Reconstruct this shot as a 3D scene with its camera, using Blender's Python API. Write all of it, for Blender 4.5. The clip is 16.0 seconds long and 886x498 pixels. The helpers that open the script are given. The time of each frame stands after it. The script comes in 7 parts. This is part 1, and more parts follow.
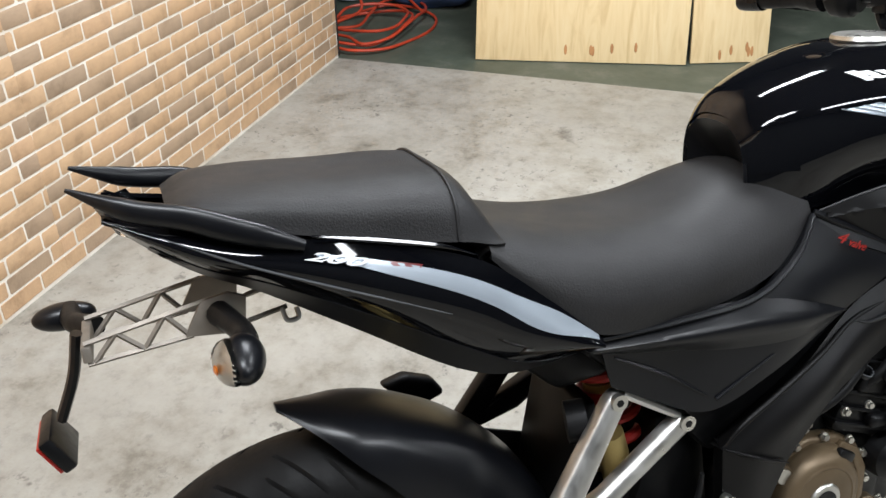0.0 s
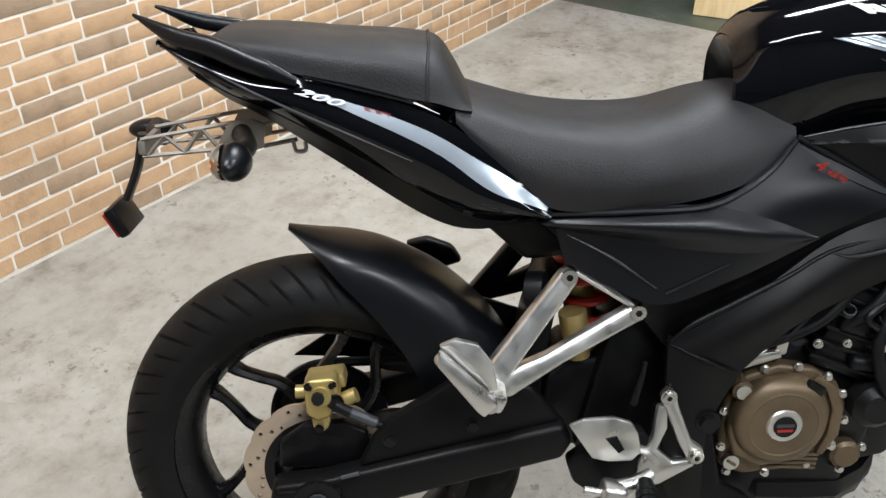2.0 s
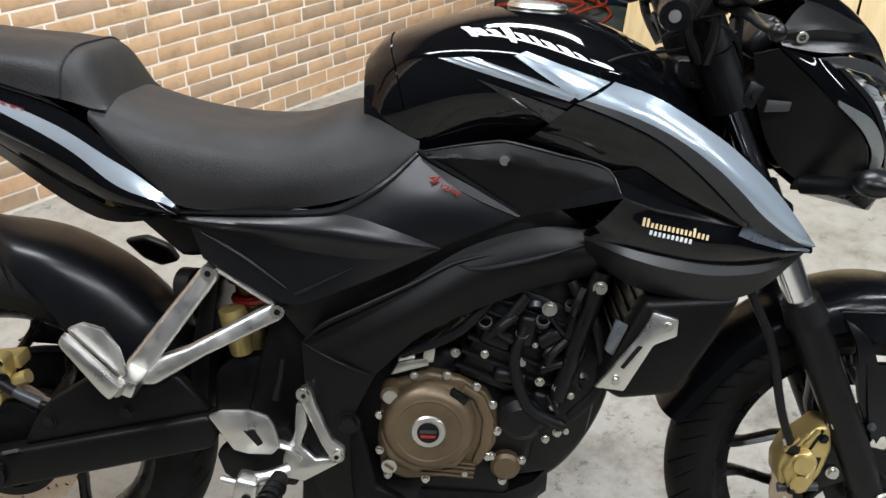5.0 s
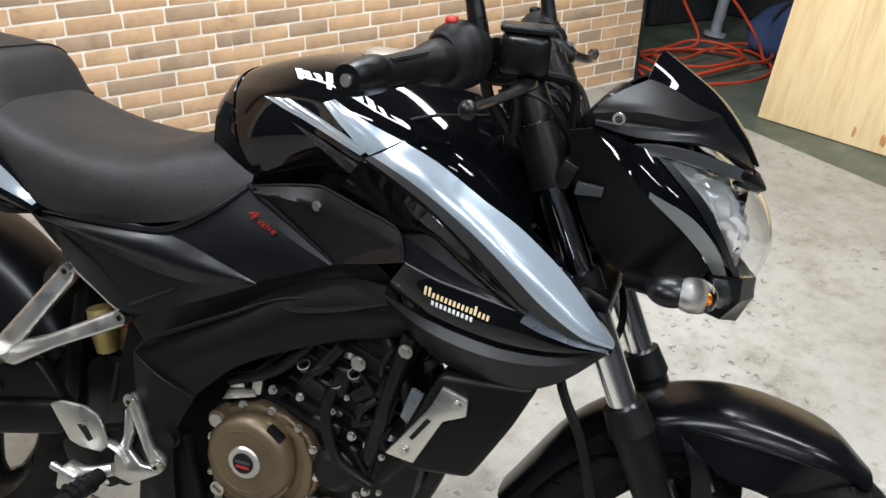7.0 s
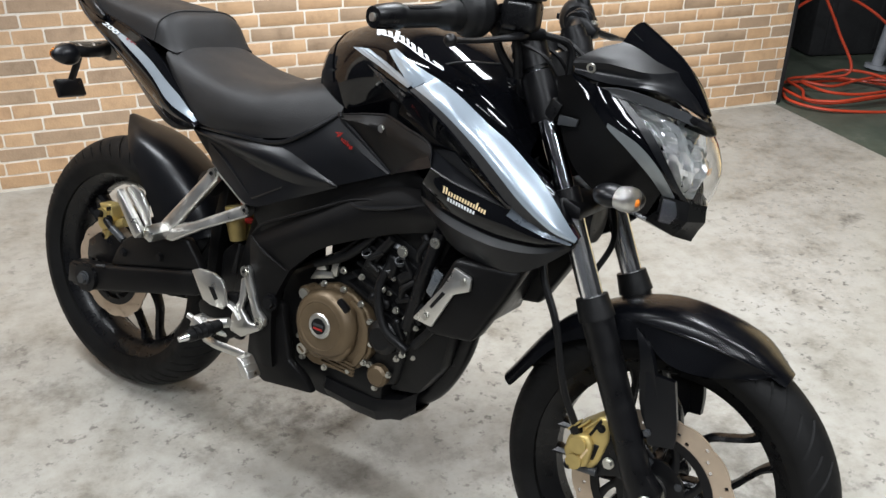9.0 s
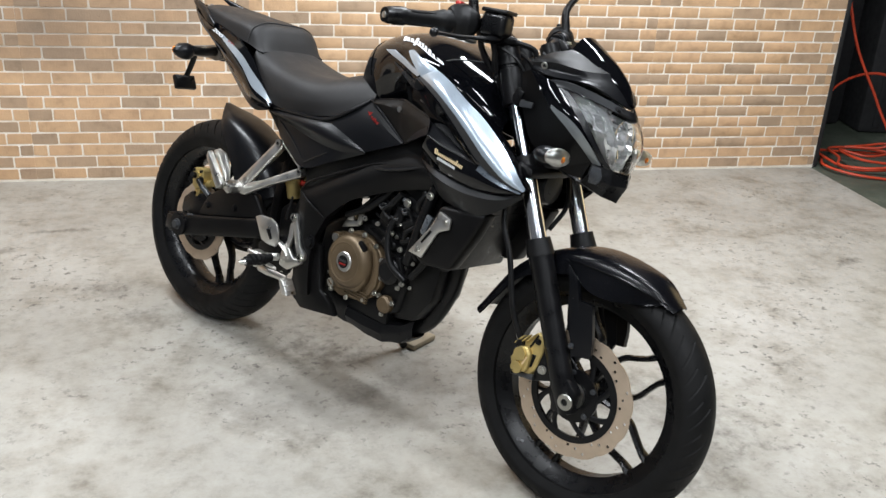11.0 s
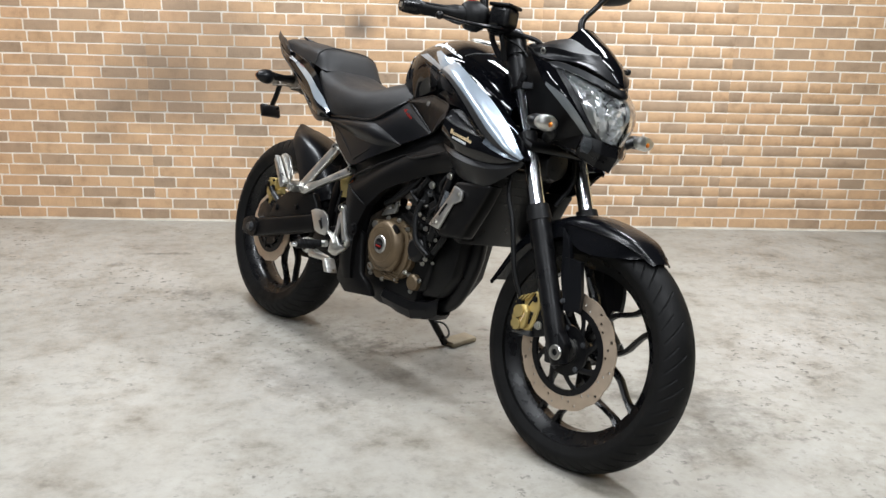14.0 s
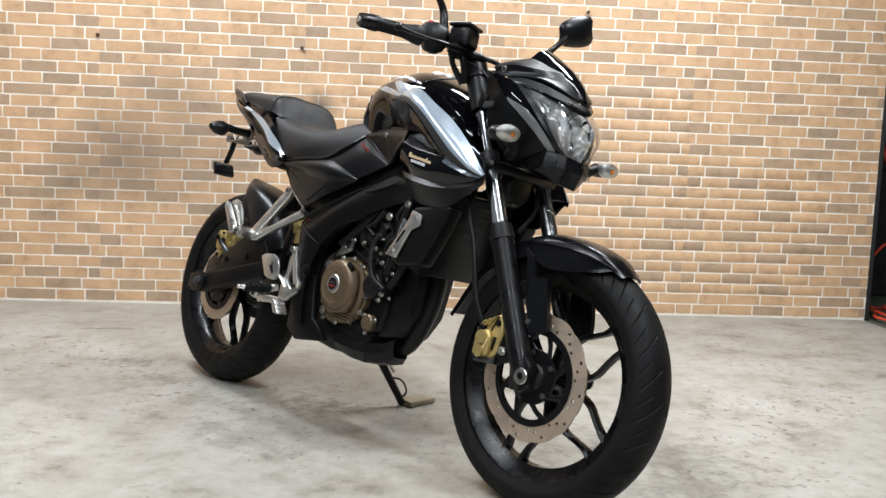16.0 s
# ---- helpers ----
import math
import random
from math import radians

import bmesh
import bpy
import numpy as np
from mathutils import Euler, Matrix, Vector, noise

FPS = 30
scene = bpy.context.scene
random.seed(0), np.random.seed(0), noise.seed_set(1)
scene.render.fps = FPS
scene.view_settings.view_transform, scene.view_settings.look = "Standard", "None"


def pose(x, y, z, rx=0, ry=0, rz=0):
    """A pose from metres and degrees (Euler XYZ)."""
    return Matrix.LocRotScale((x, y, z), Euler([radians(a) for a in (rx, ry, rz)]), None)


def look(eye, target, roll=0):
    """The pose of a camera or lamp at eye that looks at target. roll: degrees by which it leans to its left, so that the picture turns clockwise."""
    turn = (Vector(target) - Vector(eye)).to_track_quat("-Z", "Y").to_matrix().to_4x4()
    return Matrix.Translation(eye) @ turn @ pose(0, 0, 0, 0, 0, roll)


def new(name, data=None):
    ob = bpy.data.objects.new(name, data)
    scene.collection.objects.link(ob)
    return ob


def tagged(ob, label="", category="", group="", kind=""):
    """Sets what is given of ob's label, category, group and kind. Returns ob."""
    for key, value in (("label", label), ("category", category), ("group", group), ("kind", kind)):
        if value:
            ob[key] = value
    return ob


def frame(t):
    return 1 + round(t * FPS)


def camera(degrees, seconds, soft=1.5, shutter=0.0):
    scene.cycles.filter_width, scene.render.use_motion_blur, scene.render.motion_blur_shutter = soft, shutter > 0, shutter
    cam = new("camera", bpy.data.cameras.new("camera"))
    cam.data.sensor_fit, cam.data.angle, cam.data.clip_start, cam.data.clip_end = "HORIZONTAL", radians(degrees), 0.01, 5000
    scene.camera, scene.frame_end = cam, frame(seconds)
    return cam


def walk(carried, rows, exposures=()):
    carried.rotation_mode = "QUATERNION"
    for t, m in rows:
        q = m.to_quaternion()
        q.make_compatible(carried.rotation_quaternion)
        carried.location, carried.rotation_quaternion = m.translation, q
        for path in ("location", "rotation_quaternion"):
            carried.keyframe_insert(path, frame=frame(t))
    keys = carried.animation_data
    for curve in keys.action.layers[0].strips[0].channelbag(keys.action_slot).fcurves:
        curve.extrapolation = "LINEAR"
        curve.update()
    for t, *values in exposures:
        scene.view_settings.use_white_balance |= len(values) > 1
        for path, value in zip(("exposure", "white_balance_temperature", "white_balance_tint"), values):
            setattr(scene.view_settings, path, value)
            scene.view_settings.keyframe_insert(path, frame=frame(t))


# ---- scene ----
cam = camera(52.88, 16.0)
PATH = [
    (0, (-0.604, -0.329, 1.341), (1.021, 0.204, 0.305), -0.85),
    (0.5, (-0.632, -0.415, 1.331), (0.918, 0.354, 0.328), -0.94),
    (1, (-0.685, -0.534, 1.324), (0.784, 0.356, 0.300), 0.01),
    (1.5, (-0.678, -0.608, 1.324), (0.735, 0.341, 0.274), -0.88),
    (2, (-0.640, -0.725, 1.319), (0.687, 0.289, 0.219), -1.08),
    (2.5, (-0.608, -0.833, 1.319), (0.619, 0.222, 0.144), -0.97),
    (3, (-0.561, -0.867, 1.300), (0.643, 0.162, 0.078), -1.73),
    (3.5, (-0.528, -0.894, 1.302), (0.753, 0.039, 0.082), 0.98),
    (4, (-0.485, -0.979, 1.284), (0.800, 0.041, 0.140), 0.77),
    (4.5, (-0.424, -1.059, 1.296), (0.904, -0.022, 0.220), -0.21),
    (5, (-0.360, -1.202, 1.309), (0.946, -0.091, 0.280), 0.60),
    (5.2, (-0.321, -1.269, 1.317), (0.960, -0.112, 0.306), 0.54),
    (7.3, (0.132, -1.594, 1.342), (0.987, -0.083, 0.349), 2.16),
    (7.5, (0.160, -1.650, 1.349), (0.945, -0.099, 0.360), 2.46),
    (8, (0.176, -1.745, 1.349), (0.864, -0.117, 0.414), 0.70),
    (8.5, (0.144, -1.879, 1.341), (0.794, -0.230, 0.414), 1.10),
    (9, (0.116, -2.013, 1.352), (0.702, -0.343, 0.419), 0.59),
    (9.5, (0.138, -2.168, 1.345), (0.634, -0.451, 0.447), 0.85),
    (9.7, (0.149, -2.235, 1.342), (0.614, -0.504, 0.454), 2.17),
    (11.8, (0.259, -2.797, 1.336), (0.537, -0.962, 0.59), 2.8),
    (12, (0.316, -2.836, 1.336), (0.524, -0.992, 0.59), 3.7),
    (12.5, (0.399, -2.923, 1.341), (0.494, -1.055, 0.636), 3.6),
    (13, (0.412, -3.003, 1.314), (0.487, -1.114, 0.661), 2.4),
    (13.5, (0.426, -3.019, 1.238), (0.541, -1.121, 0.618), 2.2),
    (14, (0.45, -2.984, 1.069), (0.532, -1.059, 0.536), 1.5),
    (14.5, (0.439, -2.976, 0.9), (0.441, -1.002, 0.58), 3.1),
    (15, (0.446, -2.968, 0.821), (0.499, -0.974, 0.666), 1.9),
    (15.5, (0.461, -2.923, 0.782), (0.586, -0.937, 0.591), 1.6),
    (16, (0.466, -2.914, 0.775), (0.632, -0.934, 0.552), 2.2),
]
walk(cam, [(t, look(e, g, r)) for t, e, g, r in PATH])

# ---- light ----
world = bpy.data.worlds.new("world")
world.use_nodes = True
scene.world = world
world.node_tree.nodes["Background"].inputs[0].default_value = (0.75, 0.82, 1.0, 1)
world.node_tree.nodes["Background"].inputs[1].default_value = 0.02
scene.view_settings.exposure = 0.0


def tube_lamp(x, y, z, turn, power):
    """A long ceiling lamp: an area lamp the size of its two fluorescent tubes."""
    d = bpy.data.lights.new("tube_light", "AREA")
    d.shape, d.size, d.size_y, d.energy, d.color = "RECTANGLE", 1.2, 0.24, power, (0.885, 0.93, 0.985)
    o = new("tube_light", d)
    o.matrix_world = pose(x, y, z, 0, 0, turn)
    return o


LAMPS = [(-0.5, 0.15, 64), (1.7, 0.15, 79), (-0.5, -1.7, 57), (1.7, -1.7, 56), (-0.5, -3.7, 55), (1.7, -3.7, 55)]
for lx, ly, lp in LAMPS:
    tube_lamp(lx, ly, 2.72, -51.5, lp)


# ---- materials ----
def node_mat(name, base, rough=0.5, metal=0.0, coat=0.0, spec=0.5):
    m = bpy.data.materials.new(name)
    m.use_nodes = True
    b = m.node_tree.nodes["Principled BSDF"]
    b.inputs["Base Color"].default_value = (*base, 1)
    b.inputs["Roughness"].default_value = rough
    b.inputs["Metallic"].default_value = metal
    b.inputs["Coat Weight"].default_value = coat
    b.inputs["Coat Roughness"].default_value = 0.05
    b.inputs["Specular IOR Level"].default_value = spec
    return m, m.node_tree, b


def add(nt, kind, **values):
    n = nt.nodes.new(kind)
    for k, v in values.items():
        if k in n.inputs:
            n.inputs[k].default_value = v
    return n


def noise_of(nt, scale, detail=4.0, rough=0.6, coord="Object"):
    tc = nt.nodes.new("ShaderNodeTexCoord")
    n = add(nt, "ShaderNodeTexNoise", Scale=scale, Detail=detail, Roughness=rough)
    nt.links.new(tc.outputs[coord], n.inputs["Vector"])
    return n


def ramp(nt, src, stops):
    r = nt.nodes.new("ShaderNodeValToRGB")
    els = r.color_ramp.elements
    while len(els) < len(stops):
        els.new(0.5)
    for e, (p, c) in zip(els, stops):
        e.position, e.color = p, (*c, 1) if len(c) == 3 else c
    nt.links.new(src, r.inputs["Fac"])
    return r


def bump(nt, b, src, strength, distance=0.002):
    n = add(nt, "ShaderNodeBump", Strength=strength, Distance=distance)
    nt.links.new(src, n.inputs["Height"])
    nt.links.new(n.outputs["Normal"], b.inputs["Normal"])


def worn(name, base, rough, metal=0.0, coat=0.0, grain=300.0, relief=0.15, vary=0.25, rvary=0.12, spec=0.5):
    """A surface with patches of wear and fine grain."""
    m, nt, b = node_mat(name, base, rough, metal, coat, spec)
    n1 = noise_of(nt, 9.0)
    lo = tuple(c * (1 - vary) for c in base)
    hi = tuple(min(1, c * (1 + vary)) for c in base)
    r = ramp(nt, n1.outputs["Fac"], [(0.3, lo), (0.7, hi)])
    nt.links.new(r.outputs["Color"], b.inputs["Base Color"])
    mr = add(nt, "ShaderNodeMapRange")
    mr.inputs["From Min"].default_value, mr.inputs["From Max"].default_value = 0.3, 0.7
    mr.inputs["To Min"].default_value, mr.inputs["To Max"].default_value = max(0.02, rough - rvary), min(1, rough + rvary)
    n2 = noise_of(nt, 28.0)
    nt.links.new(n2.outputs["Fac"], mr.inputs["Value"])
    nt.links.new(mr.outputs["Result"], b.inputs["Roughness"])
    if relief:
        n3 = noise_of(nt, grain, 2.0)
        bump(nt, b, n3.outputs["Fac"], relief, 0.001)
    return m


WALL_Y, WALL_E, WALL_W, ROOM_S, ROOM_E, TOP = 1.327, 2.965, -1.625, -6.5, 5.2, 2.8
GLOSS = worn("gloss_black_paint", (0.002, 0.0022, 0.003), 0.05, 0, 0.0, relief=0, rvary=0.02, vary=0.1, spec=0.34)
FACET = worn("dull_grey_bevel", (0.0085, 0.009, 0.010), 0.45, grain=500, relief=0.06, rvary=0.04, spec=0.3)
SATIN = worn("satin_black_plastic", (0.0034, 0.0037, 0.0048), 0.33, grain=500, relief=0.06, rvary=0.04, spec=0.30)
FENDER = worn("smooth_black_mudguard", (0.0026, 0.0028, 0.0038), 0.24, relief=0, rvary=0.04, spec=0.24)
FRAME = worn("satin_black_frame_paint", (0.0038, 0.0036, 0.0037), 0.42, grain=400, relief=0.08, rvary=0.05, spec=0.17)
BLACK = worn("black_metal", (0.0035, 0.0035, 0.004), 0.36, grain=200, relief=0.12, spec=0.25)
DARK = worn("engine_black_alloy", (0.003, 0.003, 0.0033), 0.42, grain=160, relief=0.25, spec=0.25)
RUBBER = worn("black_rubber", (0.0042, 0.0042, 0.0045), 0.48, grain=220, relief=0.2, spec=0.22)
TYRE = worn("tyre_rubber", (0.0055, 0.0054, 0.0054), 0.6, grain=160, relief=0.3, vary=0.4, spec=0.15)
VINYL = worn("seat_vinyl", (0.0135, 0.0130, 0.0132), 0.55, grain=420, relief=0.55, rvary=0.05, spec=0.32)
RIM = worn("black_rim_paint", (0.003, 0.003, 0.0035), 0.3, 0, 0.0, relief=0, spec=0.3)
SILVER = worn("silver_decal", (0.41, 0.48, 0.55), 0.25, 0.55, 0.0, relief=0, vary=0.02, rvary=0.01)
DULL = worn("dull_grey_plastic", (0.035, 0.037, 0.04), 0.38, 0.0, relief=0.05, grain=500, rvary=0.05)
BLADE = worn("silver_grey_paint", (0.20, 0.215, 0.22), 0.3, 0.5, relief=0, vary=0.08, rvary=0.03)
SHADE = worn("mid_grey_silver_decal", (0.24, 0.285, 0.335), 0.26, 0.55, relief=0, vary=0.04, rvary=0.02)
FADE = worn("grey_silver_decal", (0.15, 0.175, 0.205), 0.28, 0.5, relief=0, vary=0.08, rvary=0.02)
TAILSTRIPE = worn("blue_silver_decal", (0.40, 0.45, 0.50), 0.24, 0.55, relief=0, vary=0.06, rvary=0.02)
WEDGE = worn("charcoal_decal", (0.017, 0.0175, 0.019), 0.28, 0.0, relief=0, vary=0.05, rvary=0.02)
CRYSTAL = worn("crystal_reflector", (0.96, 0.97, 0.98), 0.07, 0.6, relief=0, vary=0.03, rvary=0.08)
RIDGE = worn("satin_ridge_plastic", (0.0045, 0.0048, 0.0058), 0.38, grain=500, relief=0.06, rvary=0.04, spec=0.34)
GREY = worn("dark_grey_decal", (0.10, 0.11, 0.12), 0.3, 0.5, 0.6, relief=0)
ALU = worn("brushed_aluminium", (0.62, 0.61, 0.58), 0.38, 1.0, grain=500, relief=0.1, vary=0.1)
STEEL = worn("zinc_steel", (0.55, 0.54, 0.5), 0.33, 1.0, grain=400, relief=0.1)
TRUSS = worn("bare_aluminium", (0.22, 0.195, 0.165), 0.55, 0.5, grain=400, relief=0.1)
CHROME = worn("polished_chrome", (0.90, 0.91, 0.93), 0.17, 1.0, relief=0, vary=0.03, rvary=0.03)
# darker copy of the chrome: dark reflections are put into the base colour
TUBE = worn("chrome_dark_reflection", (0.32, 0.33, 0.35), 0.13, 1.0, relief=0, vary=0.03, rvary=0.03)
BRONZE = worn("bronze_engine_paint", (0.125, 0.088, 0.05), 0.48, 0.45, grain=350, relief=0.15)
GOLD = worn("gold_anodised", (0.46, 0.35, 0.135), 0.44, 0.65, grain=250, relief=0.2)
# tan base stands in for the warm wall mirrored in the steel
DISC = worn("brake_disc_steel", (0.56, 0.45, 0.345), 0.40, 0.75, grain=300, relief=0.15, vary=0.15)
MAROON = worn("maroon_decal", (0.10, 0.008, 0.01), 0.3, 0.0, relief=0)
RED = worn("red_paint", (0.38, 0.02, 0.015), 0.35, 0.2, relief=0)
WHITE = worn("white_decal", (0.75, 0.77, 0.78), 0.35, relief=0, vary=0.05)
CREAM = worn("pale_gold_decal", (0.68, 0.52, 0.3), 0.35, relief=0, vary=0.05)
AMBER = worn("amber_plastic", (0.8, 0.22, 0.02), 0.25, relief=0)
MIRROR = worn("mirror_bright_reflector", (0.85, 0.86, 0.88), 0.07, 1.0, relief=0, vary=0.05, rvary=0.03)
DUSTY = worn("dusty_steel", (0.36, 0.30, 0.21), 0.7, 0.0, grain=150, relief=0.4)
BLUE = worn("blue_fabric", (0.035, 0.06, 0.14), 0.8, grain=150, relief=0.4)
HOSE = worn("orange_red_hose_rubber", (0.50, 0.055, 0.022), 0.4, grain=100, relief=0.1)

CLEAR, cnt, cb = node_mat("frosted_clear_lens", (0.92, 0.93, 0.94), 0.18)
cb.inputs["Transmission Weight"].default_value = 0.75
cb.inputs["IOR"].default_value = 1.3
GLASS, gnt, gb = node_mat("clear_plastic", (0.95, 0.96, 0.97), 0.02)
gb.inputs["Transmission Weight"].default_value = 1.0
gb.inputs["IOR"].default_value = 1.25


def concrete_mat():
    m, nt, b = node_mat("smooth_grey_concrete", (0.5, 0.49, 0.46), 0.6)
    big, mid, fine = noise_of(nt, 0.9, 5, 0.65), noise_of(nt, 5.0, 6, 0.7), noise_of(nt, 60.0, 3, 0.6)
    c1 = ramp(nt, big.outputs["Fac"], [(0.3, (0.29, 0.271, 0.238)), (0.52, (0.36, 0.344, 0.309)), (0.75, (0.415, 0.40, 0.367))])
    c2 = ramp(nt, mid.outputs["Fac"], [(0.32, (0.50, 0.475, 0.43)), (0.42, (0.82, 0.80, 0.765)), (0.53, (0.97, 0.965, 0.95)), (0.72, (1, 1, 1))])
    mx = nt.nodes.new("ShaderNodeMixRGB")
    mx.blend_type = "MULTIPLY"
    mx.inputs[0].default_value = 0.9
    nt.links.new(c1.outputs[0], mx.inputs[1])
    nt.links.new(c2.outputs[0], mx.inputs[2])
    # trowel mottling of the slab
    mot = noise_of(nt, 17.0, 5, 0.75)
    cm = ramp(nt, mot.outputs["Fac"], [(0.30, (0.70, 0.685, 0.66)), (0.47, (0.94, 0.935, 0.92)), (0.68, (1.06, 1.06, 1.055))])
    mm = nt.nodes.new("ShaderNodeMixRGB")
    mm.blend_type = "MULTIPLY"
    mm.inputs[0].default_value = 0.8
    nt.links.new(mx.outputs[0], mm.inputs[1])
    nt.links.new(cm.outputs[0], mm.inputs[2])
    mx = mm
    # oily dark marks, thin and scattered
    tc = nt.nodes.new("ShaderNodeTexCoord")
    mp = add(nt, "ShaderNodeMapping")
    mp.inputs["Scale"].default_value = (3.0, 4.0, 1)
    mp.inputs["Rotation"].default_value = (0, 0, 0.5)
    nt.links.new(tc.outputs["Object"], mp.inputs["Vector"])
    sp = add(nt, "ShaderNodeTexNoise", Scale=2.3, Detail=7.0, Roughness=0.75)
    nt.links.new(mp.outputs[0], sp.inputs["Vector"])
    sr = ramp(nt, sp.outputs["Fac"], [(0.60, (0, 0, 0)), (0.76, (0.6, 0.6, 0.6))])
    mx2 = nt.nodes.new("ShaderNodeMixRGB")
    mx2.inputs[2].default_value = (0.07, 0.066, 0.06, 1)
    nt.links.new(sr.outputs[0], mx2.inputs[0])
    nt.links.new(mx.outputs[0], mx2.inputs[1])
    # grit and small dark specks
    gr = add(nt, "ShaderNodeTexNoise", Scale=30.0, Detail=5.0, Roughness=0.7)
    nt.links.new(tc.outputs["Object"], gr.inputs["Vector"])
    g1 = ramp(nt, gr.outputs["Fac"], [(0.575, (0, 0, 0)), (0.625, (0.9, 0.9, 0.9))])
    wide = noise_of(nt, 1.7, 4, 0.7)
    g2 = ramp(nt, wide.outputs["Fac"], [(0.46, (0.06, 0.06, 0.06)), (0.60, (0.9, 0.9, 0.9))])
    gm = nt.nodes.new("ShaderNodeMixRGB")
    gm.blend_type = "MULTIPLY"
    gm.inputs[0].default_value = 1.0
    nt.links.new(g1.outputs[0], gm.inputs[1])
    mxg = nt.nodes.new("ShaderNodeMixRGB")
    mxg.inputs[2].default_value = (0.105, 0.096, 0.083, 1)
    nt.links.new(mx2.outputs[0], mxg.inputs[1])
    mx2 = mxg
    vo = add(nt, "ShaderNodeTexVoronoi", Scale=7.0, Randomness=1.0)
    nt.links.new(tc.outputs["Object"], vo.inputs["Vector"])
    chip = nt.nodes.new("ShaderNodeMath")
    chip.operation = "MULTIPLY_ADD"
    chip.inputs[1].default_value = 0.16
    nt.links.new(gr.outputs["Fac"], chip.inputs[0])
    nt.links.new(vo.outputs["Distance"], chip.inputs[2])
    vr = ramp(nt, chip.outputs[0], [(0.105, (0.75, 0.75, 0.75)), (0.135, (0, 0, 0))])
    mxv = nt.nodes.new("ShaderNodeMixRGB")
    mxv.inputs[2].default_value = (0.11, 0.10, 0.085, 1)
    nt.links.new(vr.outputs[0], mxv.inputs[0])
    nt.links.new(mx2.outputs[0], mxv.inputs[1])
    mx2 = mxv
    # patch of darker floor, stretched along the motorcycle
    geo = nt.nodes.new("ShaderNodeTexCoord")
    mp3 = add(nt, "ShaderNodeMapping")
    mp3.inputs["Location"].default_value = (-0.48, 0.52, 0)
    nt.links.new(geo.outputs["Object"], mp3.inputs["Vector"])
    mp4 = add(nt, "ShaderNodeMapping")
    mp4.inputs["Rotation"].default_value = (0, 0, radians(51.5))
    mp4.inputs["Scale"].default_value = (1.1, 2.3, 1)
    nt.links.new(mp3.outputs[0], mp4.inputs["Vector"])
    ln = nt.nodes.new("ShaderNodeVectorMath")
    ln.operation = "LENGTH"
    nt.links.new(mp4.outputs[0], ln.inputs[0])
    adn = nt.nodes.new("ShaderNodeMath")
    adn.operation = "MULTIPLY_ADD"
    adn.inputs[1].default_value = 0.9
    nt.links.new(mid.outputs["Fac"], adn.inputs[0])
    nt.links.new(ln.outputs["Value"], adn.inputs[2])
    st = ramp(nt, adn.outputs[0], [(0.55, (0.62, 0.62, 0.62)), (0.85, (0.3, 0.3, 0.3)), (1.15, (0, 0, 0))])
    # grit is thicker in this patch, and thin elsewhere
    gs = nt.nodes.new("ShaderNodeMixRGB")
    gs.blend_type = "ADD"
    gs.inputs[0].default_value = 1.0
    nt.links.new(g2.outputs[0], gs.inputs[1])
    nt.links.new(st.outputs[0], gs.inputs[2])
    nt.links.new(gs.outputs[0], gm.inputs[2])
    nt.links.new(gm.outputs[0], mxg.inputs[0])
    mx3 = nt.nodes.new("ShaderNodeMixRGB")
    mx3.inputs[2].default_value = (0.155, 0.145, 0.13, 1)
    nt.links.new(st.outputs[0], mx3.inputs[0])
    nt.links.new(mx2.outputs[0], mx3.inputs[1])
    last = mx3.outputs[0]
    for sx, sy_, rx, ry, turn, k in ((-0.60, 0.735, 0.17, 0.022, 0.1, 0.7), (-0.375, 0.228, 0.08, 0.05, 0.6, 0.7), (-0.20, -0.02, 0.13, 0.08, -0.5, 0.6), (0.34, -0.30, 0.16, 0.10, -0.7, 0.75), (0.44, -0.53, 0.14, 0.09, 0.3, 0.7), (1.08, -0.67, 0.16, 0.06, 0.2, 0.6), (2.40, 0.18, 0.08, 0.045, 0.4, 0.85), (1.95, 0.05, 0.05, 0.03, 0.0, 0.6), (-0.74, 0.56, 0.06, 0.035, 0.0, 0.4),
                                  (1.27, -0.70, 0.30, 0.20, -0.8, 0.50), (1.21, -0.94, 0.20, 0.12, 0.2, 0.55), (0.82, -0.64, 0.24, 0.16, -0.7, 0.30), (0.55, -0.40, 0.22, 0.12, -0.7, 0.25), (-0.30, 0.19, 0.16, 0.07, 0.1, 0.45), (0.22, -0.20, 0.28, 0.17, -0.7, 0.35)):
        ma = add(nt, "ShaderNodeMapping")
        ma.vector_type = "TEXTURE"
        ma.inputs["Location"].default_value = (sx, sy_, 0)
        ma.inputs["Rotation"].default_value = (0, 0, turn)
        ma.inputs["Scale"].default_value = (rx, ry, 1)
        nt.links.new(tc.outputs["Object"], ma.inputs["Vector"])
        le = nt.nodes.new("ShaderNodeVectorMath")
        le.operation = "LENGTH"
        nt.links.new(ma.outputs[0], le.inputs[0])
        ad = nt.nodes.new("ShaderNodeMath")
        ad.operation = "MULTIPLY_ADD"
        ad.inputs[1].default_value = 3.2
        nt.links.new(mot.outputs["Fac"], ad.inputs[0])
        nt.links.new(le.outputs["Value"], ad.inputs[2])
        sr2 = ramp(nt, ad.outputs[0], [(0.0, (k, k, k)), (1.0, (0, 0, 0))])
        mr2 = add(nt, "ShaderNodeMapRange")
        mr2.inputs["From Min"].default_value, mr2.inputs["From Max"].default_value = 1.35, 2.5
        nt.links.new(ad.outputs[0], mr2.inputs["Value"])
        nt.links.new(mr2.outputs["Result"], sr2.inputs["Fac"])
